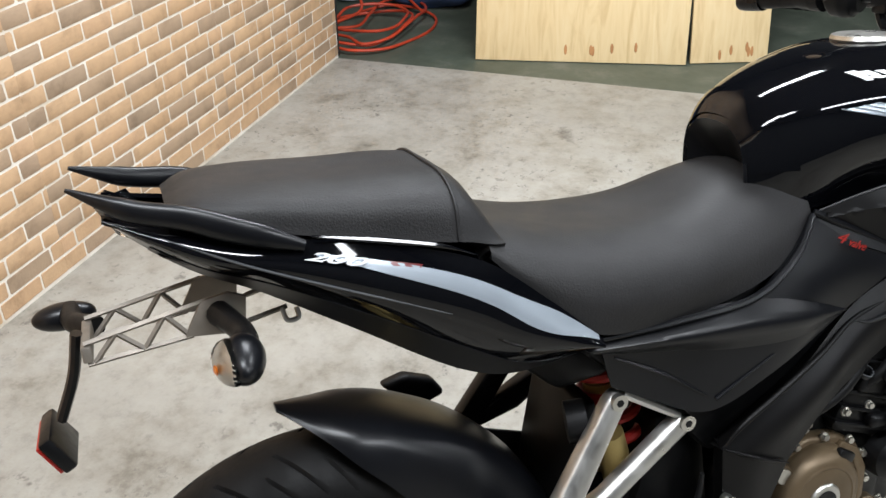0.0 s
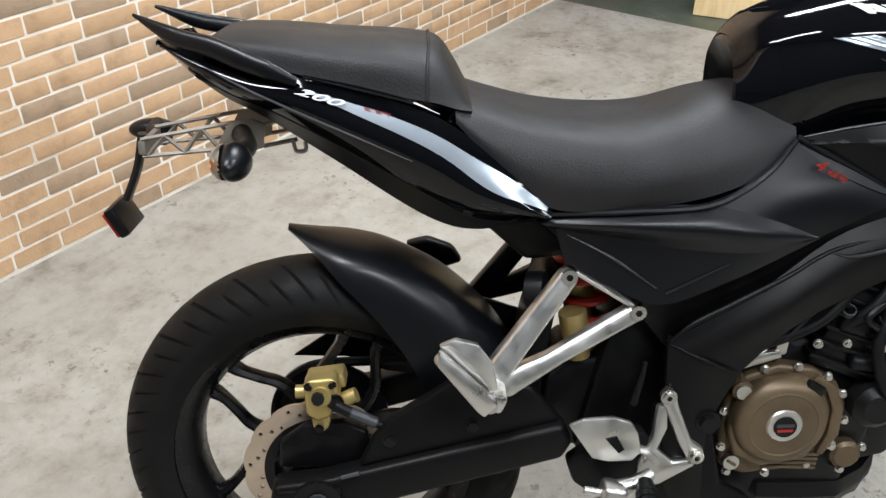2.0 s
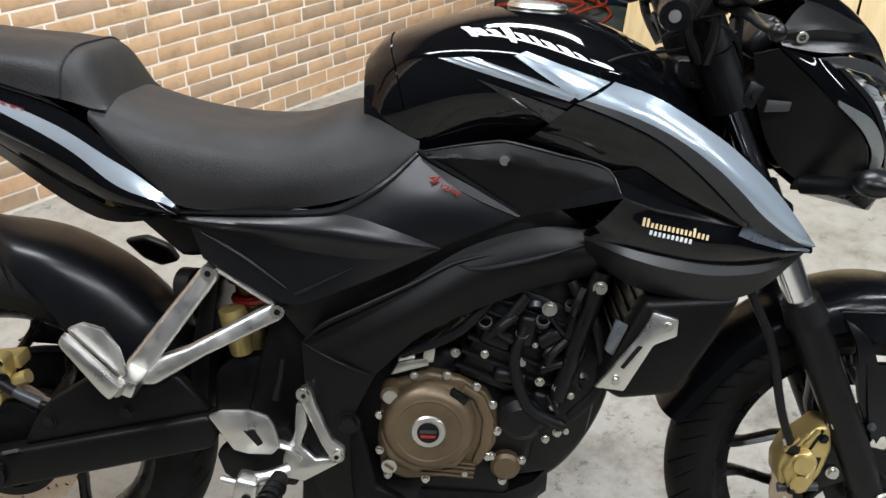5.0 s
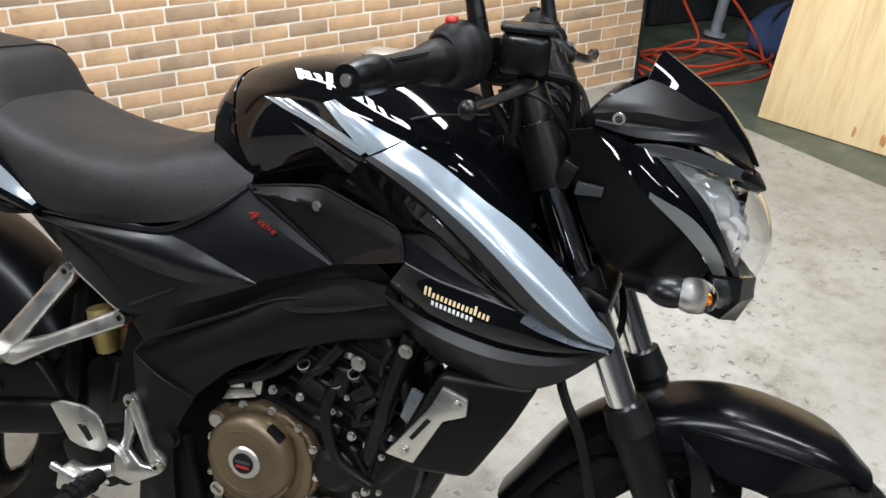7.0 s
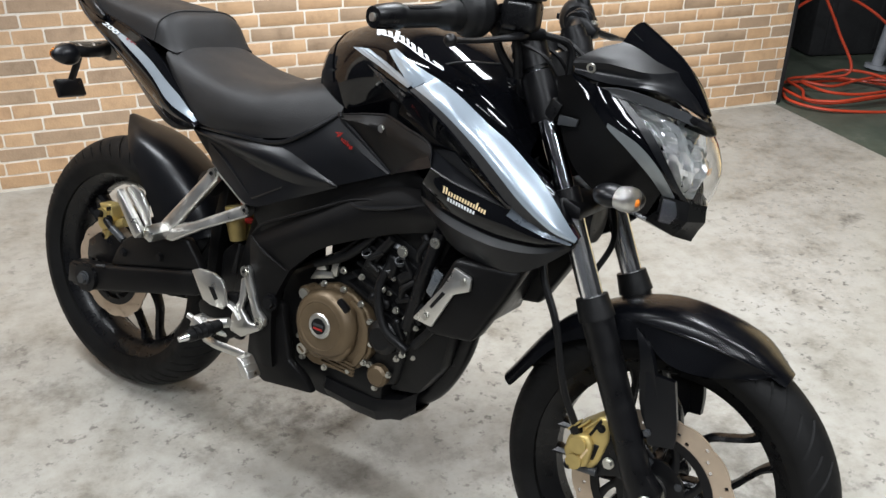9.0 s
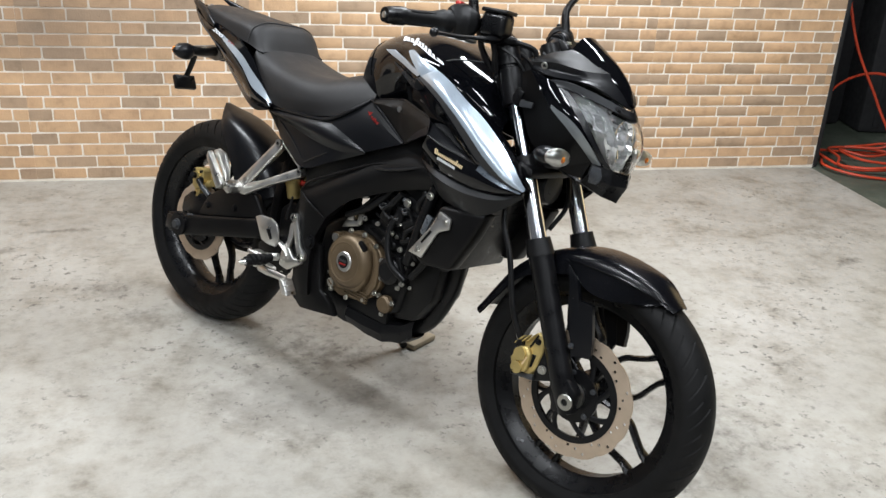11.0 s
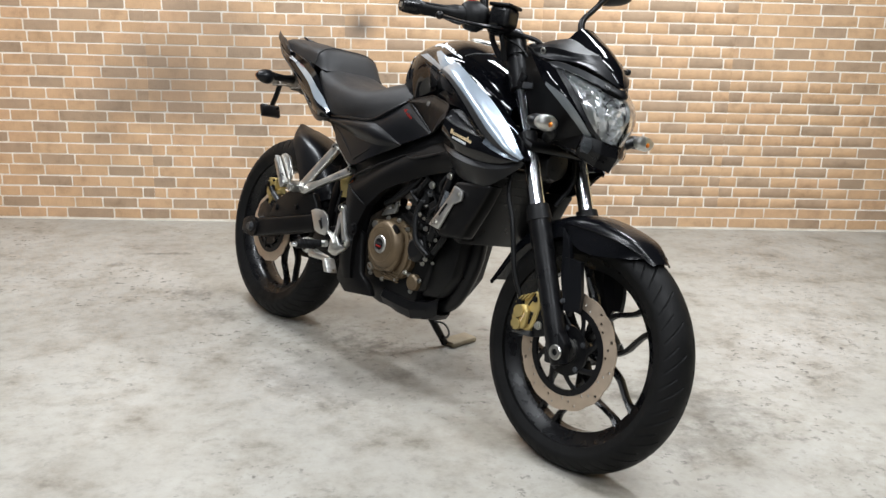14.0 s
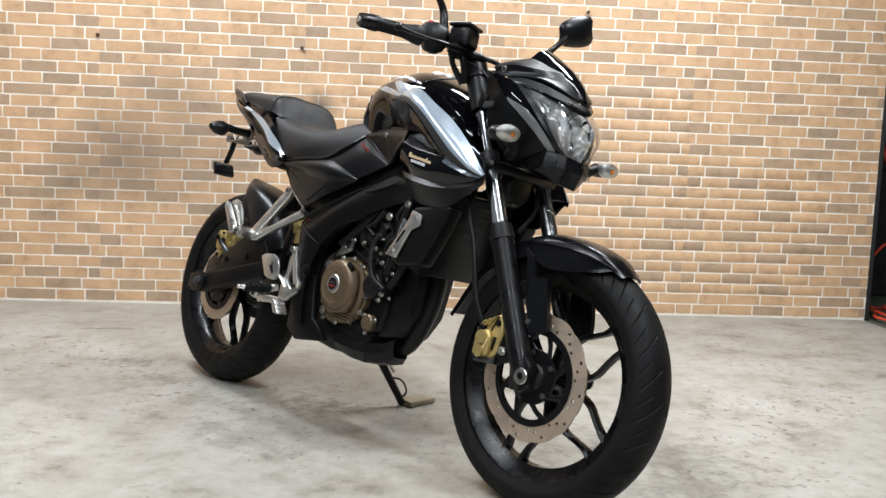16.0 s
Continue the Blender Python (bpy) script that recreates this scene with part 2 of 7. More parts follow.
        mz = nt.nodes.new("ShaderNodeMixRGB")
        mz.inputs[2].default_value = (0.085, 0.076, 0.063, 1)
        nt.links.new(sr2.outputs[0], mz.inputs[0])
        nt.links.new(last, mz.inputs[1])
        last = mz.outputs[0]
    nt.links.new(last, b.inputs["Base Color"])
    rr = ramp(nt, mid.outputs["Fac"], [(0.3, (0.42, 0.42, 0.42)), (0.7, (0.62, 0.62, 0.62))])
    nt.links.new(rr.outputs[0], b.inputs["Roughness"])
    bump(nt, b, fine.outputs["Fac"], 0.3, 0.003)
    return m


def green_mat():
    m, nt, b = node_mat("worn_green_floor_paint", (0.1, 0.12, 0.09), 0.5)
    n = noise_of(nt, 4.0, 6, 0.7)
    r = ramp(nt, n.outputs["Fac"], [(0.3, (0.05, 0.062, 0.045)), (0.55, (0.085, 0.10, 0.075)), (0.75, (0.16, 0.16, 0.13))])
    nt.links.new(r.outputs[0], b.inputs["Base Color"])
    bump(nt, b, noise_of(nt, 50.0).outputs["Fac"], 0.15)
    return m


def wood_mat():
    m, nt, b = node_mat("pale_plywood", (0.6, 0.42, 0.2), 0.6)
    tc = nt.nodes.new("ShaderNodeTexCoord")
    mp = add(nt, "ShaderNodeMapping")
    mp.inputs["Scale"].default_value = (1.2, 9.0, 1.2)
    nt.links.new(tc.outputs["Object"], mp.inputs["Vector"])
    n = add(nt, "ShaderNodeTexNoise", Scale=2.0, Detail=6.0, Roughness=0.6)
    n.inputs["Distortion"].default_value = 1.2
    nt.links.new(mp.outputs[0], n.inputs["Vector"])
    r = ramp(nt, n.outputs["Fac"], [(0.25, (0.60, 0.42, 0.20)), (0.5, (0.76, 0.58, 0.32)), (0.8, (0.82, 0.66, 0.40))])
    nt.links.new(r.outputs[0], b.inputs["Base Color"])
    bump(nt, b, n.outputs["Fac"], 0.1)
    return m


def brick_mat(name, island, stops):
    """Embossed brick of one tone; a faint darker smear drifts over the lower wall."""
    m, nt, b = node_mat(name, (0.5, 0.3, 0.17), 0.75)
    if island:
        src = nt.nodes.new("ShaderNodeNewGeometry").outputs["Random Per Island"]
    else:
        src = nt.nodes.new("ShaderNodeObjectInfo").outputs["Random"]
    r = ramp(nt, src, stops)
    geo = nt.nodes.new("ShaderNodeNewGeometry")
    pn = add(nt, "ShaderNodeTexNoise", Scale=14.0, Detail=5.0, Roughness=0.65)
    nt.links.new(geo.outputs["Position"], pn.inputs["Vector"])
    v = ramp(nt, pn.outputs["Fac"], [(0.28, (0.66, 0.64, 0.61)), (0.45, (0.93, 0.92, 0.91)), (0.6, (1.04, 1.03, 1.02)), (0.78, (1.12, 1.08, 1.02))])
    mx = nt.nodes.new("ShaderNodeMixRGB")
    mx.blend_type = "MULTIPLY"
    mx.inputs[0].default_value = 0.8
    nt.links.new(r.outputs[0], mx.inputs[1])
    nt.links.new(v.outputs[0], mx.inputs[2])
    out = dark_smear(nt, geo, mx.outputs[0])
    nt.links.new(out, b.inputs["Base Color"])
    fn = add(nt, "ShaderNodeTexNoise", Scale=120.0, Detail=4.0)
    nt.links.new(geo.outputs["Position"], fn.inputs["Vector"])
    bump(nt, b, fn.outputs["Fac"], 0.5, 0.003)
    return m


def dark_smear(nt, geo, colour):
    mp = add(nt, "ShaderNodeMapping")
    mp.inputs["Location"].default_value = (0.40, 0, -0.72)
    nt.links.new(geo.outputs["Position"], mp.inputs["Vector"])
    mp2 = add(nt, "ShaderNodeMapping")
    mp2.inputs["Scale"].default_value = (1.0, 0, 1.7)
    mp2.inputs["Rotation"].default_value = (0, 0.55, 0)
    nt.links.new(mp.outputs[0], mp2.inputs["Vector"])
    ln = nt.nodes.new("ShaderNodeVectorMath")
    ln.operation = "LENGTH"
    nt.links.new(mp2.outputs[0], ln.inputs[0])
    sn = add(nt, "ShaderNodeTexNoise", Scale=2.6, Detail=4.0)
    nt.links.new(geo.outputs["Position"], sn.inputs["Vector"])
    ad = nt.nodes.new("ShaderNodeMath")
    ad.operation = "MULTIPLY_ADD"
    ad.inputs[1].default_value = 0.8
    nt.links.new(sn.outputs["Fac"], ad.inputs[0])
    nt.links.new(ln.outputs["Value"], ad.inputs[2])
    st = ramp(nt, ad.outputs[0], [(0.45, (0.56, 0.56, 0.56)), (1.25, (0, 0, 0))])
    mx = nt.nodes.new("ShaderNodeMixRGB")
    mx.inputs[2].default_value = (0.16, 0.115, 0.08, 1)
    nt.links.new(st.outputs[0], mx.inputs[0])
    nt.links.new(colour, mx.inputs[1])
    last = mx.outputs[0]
    # darker marks within the smear: place, half width, half height, strength
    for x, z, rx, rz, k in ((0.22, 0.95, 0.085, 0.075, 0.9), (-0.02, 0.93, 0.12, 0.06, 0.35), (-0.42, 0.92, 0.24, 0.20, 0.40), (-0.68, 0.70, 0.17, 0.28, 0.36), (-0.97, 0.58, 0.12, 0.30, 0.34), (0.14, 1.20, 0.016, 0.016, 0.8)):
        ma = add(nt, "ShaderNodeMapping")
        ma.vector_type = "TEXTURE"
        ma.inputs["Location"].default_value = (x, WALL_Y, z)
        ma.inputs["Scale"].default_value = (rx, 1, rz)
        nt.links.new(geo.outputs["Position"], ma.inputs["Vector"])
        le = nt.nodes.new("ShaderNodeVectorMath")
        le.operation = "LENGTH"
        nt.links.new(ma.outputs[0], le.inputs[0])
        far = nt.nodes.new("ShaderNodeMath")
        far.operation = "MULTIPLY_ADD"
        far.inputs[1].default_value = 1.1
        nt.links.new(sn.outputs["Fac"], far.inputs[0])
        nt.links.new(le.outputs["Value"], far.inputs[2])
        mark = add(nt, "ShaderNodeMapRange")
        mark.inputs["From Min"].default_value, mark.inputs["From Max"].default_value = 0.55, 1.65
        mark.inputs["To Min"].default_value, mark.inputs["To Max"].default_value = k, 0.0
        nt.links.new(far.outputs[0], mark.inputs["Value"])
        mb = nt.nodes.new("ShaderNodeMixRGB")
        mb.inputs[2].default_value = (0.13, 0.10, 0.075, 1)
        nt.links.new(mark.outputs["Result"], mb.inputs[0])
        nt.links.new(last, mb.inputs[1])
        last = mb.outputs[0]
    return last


def mortar_mat():
    m, nt, b = node_mat("pale_mortar", (0.66, 0.6, 0.52), 0.85)
    geo = nt.nodes.new("ShaderNodeNewGeometry")
    n = add(nt, "ShaderNodeTexNoise", Scale=9.0, Detail=5.0)
    nt.links.new(geo.outputs["Position"], n.inputs["Vector"])
    r = ramp(nt, n.outputs["Fac"], [(0.3, (0.62, 0.54, 0.43)), (0.6, (0.80, 0.745, 0.655))])
    nt.links.new(dark_smear(nt, geo, r.outputs[0]), b.inputs["Base Color"])
    n2 = add(nt, "ShaderNodeTexNoise", Scale=150.0, Detail=3.0)
    nt.links.new(geo.outputs["Position"], n2.inputs["Vector"])
    bump(nt, b, n2.outputs["Fac"], 0.4)
    return m


CONCRETE, GREEN, PLY = concrete_mat(), green_mat(), wood_mat()
TONES = {"L": [(0.0, (0.50, 0.322, 0.182)), (0.35, (0.575, 0.378, 0.220)), (0.6, (0.54, 0.35, 0.20)), (1.0, (0.565, 0.362, 0.212))],
         "D": [(0.0, (0.355, 0.255, 0.170)), (0.5, (0.415, 0.292, 0.190)), (1.0, (0.385, 0.270, 0.178))]}
BRICK = {k: brick_mat("embossed_brick_" + k.lower(), False, v) for k, v in TONES.items()}
BRICK_REST = {k: brick_mat("embossed_brick_rest_" + k.lower(), True, v) for k, v in TONES.items()}
MORTAR = mortar_mat()
# dark, cool grey chosen to keep reflections in the black paint dark
PLASTER = worn("dark_grey_plaster", (0.045, 0.047, 0.052), 0.85, grain=80, relief=0.2)
SOFFIT = worn("grey_ceiling_paint", (0.10, 0.10, 0.10), 0.9, grain=60, relief=0.1)
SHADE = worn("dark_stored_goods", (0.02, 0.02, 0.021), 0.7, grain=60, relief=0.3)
BROWN = worn("dark_brown_wood", (0.075, 0.04, 0.025), 0.55, grain=60, relief=0.2)

# ---- mesh helpers ----
def spline(pts, n):
    """n points along a smooth curve through pts."""
    p = np.array(pts, float)
    if len(p) == 2:
        return p[0] + (p[1] - p[0]) * np.linspace(0, 1, n)[:, None]
    d = np.maximum(np.linalg.norm(np.diff(p, axis=0), axis=1), 1e-6) ** 0.5
    k = np.concatenate([[0], np.cumsum(d)])
    t = np.gradient(p, k, axis=0)
    out = []
    for s in np.linspace(0, k[-1], n):
        i = min(max(int(np.searchsorted(k, s, side="right")) - 1, 0), len(p) - 2)
        h = k[i + 1] - k[i]
        u = (s - k[i]) / h
        out.append((2 * u**3 - 3 * u**2 + 1) * p[i] + (u**3 - 2 * u**2 + u) * h * t[i] + (3 * u**2 - 2 * u**3) * p[i + 1] + (u**3 - u**2) * h * t[i + 1])
    return np.array(out)


class Shape:
    """A mesh in the making: vertices and faces of one part."""

    def __init__(self):
        self.v, self.f = [], []

    def put(self, verts, faces, m=None):
        o = len(self.v)
        self.v += [tuple(m @ Vector(v)) if m is not None else tuple(v) for v in verts]
        self.f += [tuple(o + i for i in f) for f in faces]
        return self

    def mirrored(self):
        s = Shape()
        s.v = [(x, -y, z) for x, y, z in self.v]
        s.f = [f[::-1] for f in self.f]
        return s

    def plus(self, other):
        return self.put(other.v, other.f)

    def moved(self, m):
        self.v = [tuple(m @ Vector(v)) for v in self.v]
        return self


def grid_faces(nu, nv, closed_u=False):
    return [(r * nu + c, r * nu + (c + 1) % nu, (r + 1) * nu + (c + 1) % nu, (r + 1) * nu + c) for r in range(nv - 1) for c in range(nu if closed_u else nu - 1)]


def surface(rows, nu=24, nv=12):
    """A smooth grid of points through rows of points."""
    a = np.array([spline(r, nu) for r in rows])
    return np.stack([spline(a[:, i], nv) for i in range(nu)], 1)


def facets(rows, nu=20, nv=8):
    """A grid of flat facets through rows of points, with its corners kept."""
    def along(p, n):
        p = np.array(p, float)
        k = np.concatenate([[0], np.cumsum(np.linalg.norm(np.diff(p, axis=0), axis=1))])
        s = np.linspace(0, k[-1], n)
        for q in k[1:-1]:
            s[int(np.argmin(abs(s - q)))] = q
        return np.stack([np.interp(s, k, p[:, c]) for c in range(3)], 1)
    a = np.array([along(r, nu) for r in rows])
    return np.stack([along(a[:, i], nv) for i in range(nu)], 1)


def normals(g):
    du, dv = np.gradient(g, axis=1), np.gradient(g, axis=0)
    n = np.cross(du, dv)
    return n / np.maximum(np.linalg.norm(n, axis=2, keepdims=True), 1e-9)


def skin(g, thick=0.004, inward=None):
    """A panel of that thickness on the grid g; inward: a point that lies behind it."""
    n = normals(g)
    c = np.array(inward if inward is not None else (0.6, 0, 0.6))
    if ((g - c) * n).sum() < 0:
        n = -n
    back = g - n * thick
    nv, nu = g.shape[:2]
    s = Shape()
    k = nu * nv
    front = grid_faces(nu, nv)
    rim = [i for i in range(nu)] + [r * nu + nu - 1 for r in range(1, nv)] + [(nv - 1) * nu + c for c in range(nu - 2, -1, -1)] + [r * nu for r in range(nv - 2, 0, -1)]
    s.put(list(g.reshape(-1, 3)) + list(back.reshape(-1, 3)), front + [tuple(k + i for i in f[::-1]) for f in front] + [(a, b, k + b, k + a) for a, b in zip(rim, rim[1:] + rim[:1])])
    return s


def on_surface(g, u, v, lift=0.0, inward=(0.6, 0, 0.6)):
    """The point at (u, v), each 0 to 1, on a grid."""
    nv, nu = g.shape[:2]
    n = normals(g)
    if ((g - np.array(inward)) * n).sum() < 0:
        n = -n
    a, b = u * (nu - 1), v * (nv - 1)
    i, j = min(int(a), nu - 2), min(int(b), nv - 2)
    a, b = a - i, b - j

    def mixed(q):
        return (q[j, i] * (1 - a) + q[j, i + 1] * a) * (1 - b) + (q[j + 1, i] * (1 - a) + q[j + 1, i + 1] * a) * b
    return mixed(g) + mixed(n) * lift


def patch_on(g, edge_a, edge_b, lift=0.0015, nu=20, nv=5, thick=0.001):
    """A thin film on a grid between two lines given as (u, v) pairs."""
    a, b = spline([(*p, 0) for p in edge_a], nu), spline([(*p, 0) for p in edge_b], nu)
    q = np.array([[on_surface(g, *(a[i] + (b[i] - a[i]) * w)[:2], lift) for i in range(nu)] for w in np.linspace(0, 1, nv)])
    return skin(q, thick)


def ring_rows(secs):
    """Rows over a body from its half sections (x, [(y, z), ...] from the middle outwards)."""
    return [[(x, -y, z) for y, z in h[::-1]] + [(x, y, z) for y, z in h[1:]] for x, h in secs]


def tube(path, radius, seg=10, n=0, flat=1.0, caps=True, up=(0, 0, 1)):
    """A round or flattened bar along a smooth path; radius: one or one for each point of the path."""
    n = n or (len(path) if len(path) == 2 else 6 * len(path))
    p = spline(path, n)
    rad = np.full(n, radius) if np.isscalar(radius) else np.interp(np.linspace(0, 1, n), np.linspace(0, 1, len(radius)), radius)
    t = np.gradient(p, axis=0)
    s, vs = Shape(), []
    side = np.cross(t[0], up)
    if np.linalg.norm(side) < 1e-6:
        side = np.cross(t[0], (1, 0, 0))
    for i in range(n):
        d = t[i] / np.linalg.norm(t[i])
        side = side - d * (side @ d)
        side /= np.linalg.norm(side)
        w = np.cross(d, side)
        vs += [p[i] + rad[i] * (math.cos(a) * side + flat * math.sin(a) * w) for a in np.linspace(0, 2 * math.pi, seg, endpoint=False)]
    f = grid_faces(seg, n, True)
    if caps:
        f += [tuple(range(seg))[::-1], tuple(range((n - 1) * seg, n * seg))]
    return s.put(vs, f)


def lathe(profile, centre=(0, 0, 0), seg=48, arc=None, axis="y"):
    """Turns a closed profile of (radius, along) about an axis through centre."""
    a0, a1 = arc or (0, 2 * math.pi)
    closed = arc is None
    ang = np.linspace(a0, a1, seg, endpoint=not closed)
    np_ = len(profile)
    vs = []
    for a in ang:
        for r, y in profile:
            q = (r * math.cos(a), y, r * math.sin(a)) if axis == "y" else (r * math.cos(a), r * math.sin(a), y) if axis == "z" else (y, r * math.cos(a), r * math.sin(a))
            vs.append((q[0] + centre[0], q[1] + centre[1], q[2] + centre[2]))
    f = []
    for i in range(len(ang) if closed else len(ang) - 1):
        j = (i + 1) % len(ang)
        f += [(i * np_ + k, i * np_ + (k + 1) % np_, j * np_ + (k + 1) % np_, j * np_ + k) for k in range(np_)]
    return Shape().put(vs, f)


def shape_of(bm):
    bm.verts.index_update()
    s = Shape().put([v.co[:] for v in bm.verts], [[v.index for v in f.verts] for f in bm.faces])
    bm.free()
    return s


def box(sx, sy, sz, m=None, bevel=0.003, seg=2):
    bm = bmesh.new()
    bmesh.ops.create_cube(bm, size=1.0, matrix=Matrix.Diagonal((sx, sy, sz, 1)))
    if bevel:
        bmesh.ops.bevel(bm, geom=bm.edges[:], offset=min(bevel, min(sx, sy, sz) * 0.45), segments=seg, affect="EDGES", profile=0.5)
    if m is not None:
        bm.transform(m)
    return shape_of(bm)


def prism(outline, y0, y1, bevel=0.003, seg=2, hole=None):
    """A plate with the outline (x, z), from y0 to y1, its edges rounded."""
    bm = bmesh.new()
    f = bm.faces.new([bm.verts.new((x, y0, z)) for x, z in outline])
    r = bmesh.ops.extrude_face_region(bm, geom=[f])
    bmesh.ops.translate(bm, verts=[g for g in r["geom"] if isinstance(g, bmesh.types.BMVert)], vec=(0, y1 - y0, 0))
    bmesh.ops.recalc_face_normals(bm, faces=bm.faces)
    if bevel:
        bmesh.ops.bevel(bm, geom=bm.edges[:], offset=bevel, segments=seg, affect="EDGES", profile=0.5, clamp_overlap=True)
    return shape_of(bm)


def rod(a, b, r, seg=12, r2=None):
    return tube([a, b], [r, r if r2 is None else r2], seg)


def bolt(at, r=0.007, h=0.006, way=(0, -1, 0)):
    """A hexagon bolt head on a washer."""
    a, d = np.array(at, float), np.array(way, float)
    return rod(a, a + d * h * 0.35, r * 1.35, 14).plus(rod(a + d * h * 0.3, a + d * h, r, 6))


def ball(centre, radii, nu=16, nv=10):
    vs, f = [], []
    for j in range(nv + 1):
        for i in range(nu):
            th, ph = math.pi * j / nv, 2 * math.pi * i / nu
            vs.append((centre[0] + radii[0] * math.sin(th) * math.cos(ph), centre[1] + radii[1] * math.sin(th) * math.sin(ph), centre[2] + radii[2] * math.cos(th)))
    return Shape().put(vs, grid_faces(nu, nv + 1, True))


def mesh_of(name, s, material, angle=38):
    me = bpy.data.meshes.new(name)
    me.from_pydata(s.v, [], s.f)
    me.validate()
    bm = bmesh.new()
    bm.from_mesh(me)
    bmesh.ops.remove_doubles(bm, verts=bm.verts, dist=1e-6)
    bmesh.ops.recalc_face_normals(bm, faces=bm.faces)
    bm.to_mesh(me)
    bm.free()
    me.shade_smooth()
    me.set_sharp_from_angle(angle=radians(angle))
    me.materials.append(material)
    return me


def part(name, s, material, parent=None, label="", angle=38):
    ob = new(name, mesh_of(name, s, material, angle))
    if parent is not None:
        ob.parent = parent
    if label:
        ob["label"] = label
    return ob


def pair(name, s, material, parent, label="", angle=38):
    """A part and its mirror image on the other side."""
    return part(name, s, material, parent, label, angle), part(name, s.mirrored(), material, parent, label, angle)


def thing(name, m, label, category, group=""):
    ob = new(name)
    ob.matrix_basis = m
    ob.empty_display_size = 0.1
    return tagged(ob, label, category, group)


def writing(name, text, size, m, material, parent, shear=0.0, bold=0.0):
    cu = bpy.data.curves.new(name, "FONT")
    cu.body, cu.size, cu.extrude, cu.shear = text, size, 0.0005, shear
    cu.offset = bold
    tmp = bpy.data.objects.new(name, cu)
    scene.collection.objects.link(tmp)
    me = bpy.data.meshes.new_from_object(tmp.evaluated_get(bpy.context.evaluated_depsgraph_get()))
    bpy.data.objects.remove(tmp)
    me.transform(m)
    me.materials.clear()
    me.materials.append(material)
    ob = new(name, me)
    ob.parent = parent
    return ob

# ---- the place ----


def setting(name, s, material, label, category):
    return tagged(part(name, s, material), label, category, kind="structure")


def slab(x0, x1, y0, y1, z0, z1):
    return box(x1 - x0, y1 - y0, z1 - z0, Matrix.Translation(((x0 + x1) / 2, (y0 + y1) / 2, (z0 + z1) / 2)), 0)


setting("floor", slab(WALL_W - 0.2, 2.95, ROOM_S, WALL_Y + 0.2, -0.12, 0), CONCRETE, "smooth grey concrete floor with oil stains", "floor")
setting("floor_east", slab(2.95, ROOM_E, ROOM_S, 3.4, -0.12, -0.004), GREEN, "worn dark green painted floor of the store", "floor")
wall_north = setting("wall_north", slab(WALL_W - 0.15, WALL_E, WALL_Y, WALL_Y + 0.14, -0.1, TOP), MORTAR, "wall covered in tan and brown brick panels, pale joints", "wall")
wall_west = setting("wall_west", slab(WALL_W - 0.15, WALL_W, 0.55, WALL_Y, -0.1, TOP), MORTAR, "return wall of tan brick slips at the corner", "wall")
# added side and south walls, out of view; they darken what the paint reflects
setting("wall_west_plain", slab(WALL_W - 0.15, WALL_W - 0.02, ROOM_S, 0.55, -0.1, TOP), PLASTER, "unseen side wall, kept dark for the reflections", "wall")
setting("wall_south", slab(WALL_W - 0.15, ROOM_E + 0.15, ROOM_S - 0.15, ROOM_S, -0.1, TOP), PLASTER, "unseen south wall, kept dark for the reflections", "wall")
setting("wall_east", slab(ROOM_E, ROOM_E + 0.15, ROOM_S, 3.4, -0.1, TOP), PLASTER, "plain grey wall of the store", "wall")
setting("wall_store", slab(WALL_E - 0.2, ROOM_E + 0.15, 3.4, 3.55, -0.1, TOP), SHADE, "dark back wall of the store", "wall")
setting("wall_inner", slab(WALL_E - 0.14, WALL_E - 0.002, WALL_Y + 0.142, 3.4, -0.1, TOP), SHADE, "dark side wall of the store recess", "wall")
setting("ceiling", slab(WALL_W - 0.15, ROOM_E + 0.15, ROOM_S - 0.15, 3.55, TOP, TOP + 0.1), SOFFIT, "dark grey painted ceiling", "ceiling")
setting("trim", box(0.05, 0.14, 1.8, Matrix.Translation((WALL_W + 0.025, 1.19, 1.90)), 0.006), BROWN, "dark brown wooden post on the side wall", "trim")
setting("trim", box(0.03, 0.05, TOP, Matrix.Translation((WALL_E + 0.012, WALL_Y + 0.028, TOP / 2)), 0.003), SHADE, "dark steel edge strip at the wall's end", "trim")

for lx, ly, lp in LAMPS:
    lamp = thing("ceiling_light", pose(lx, ly, 2.74, 0, 0, -51.5), "white twin fluorescent ceiling light", "ceiling light", "ceiling lights")
    part("body", box(1.28, 0.14, 0.05, Matrix.Translation((0, 0, 0.033)), 0.008), WHITE, lamp)


# ---- things in the store ----
def plywood(x, y, z, turn, lean, w, h, label):
    sheet = thing("plywood_sheet", pose(x, y, z) @ pose(0, 0, 0, 0, 0, turn) @ pose(0, 0, 0, 0, lean, 0), label, "plywood sheet", "plywood sheets")
    part("panel", box(0.018, w, h, Matrix.Translation((0.009, -w / 2, h / 2)), 0.002), PLY, sheet)
    rnd = random.Random(int(w * 100))
    for _ in range(5):
        ky = -rnd.uniform(0.06, w - 0.06)
        part("knot", ball((-0.0006, ky, rnd.uniform(0.03, 0.07)), (0.0015, 0.007, 0.022)), BROWN_STAIN, sheet, "reddish water stain at the edge")
    return sheet


BROWN_STAIN = worn("water_stained_wood", (0.42, 0.2, 0.075), 0.65, grain=80, relief=0.1)
plywood(3.10, 0.72, 0.0, 11, 13, 0.92, 1.22, "pale plywood sheet leaning on stored goods")
plywood(3.30, -0.20, 0.0, 20, 12, 0.34, 1.1, "narrow pale plywood offcut leaning beside the sheet")


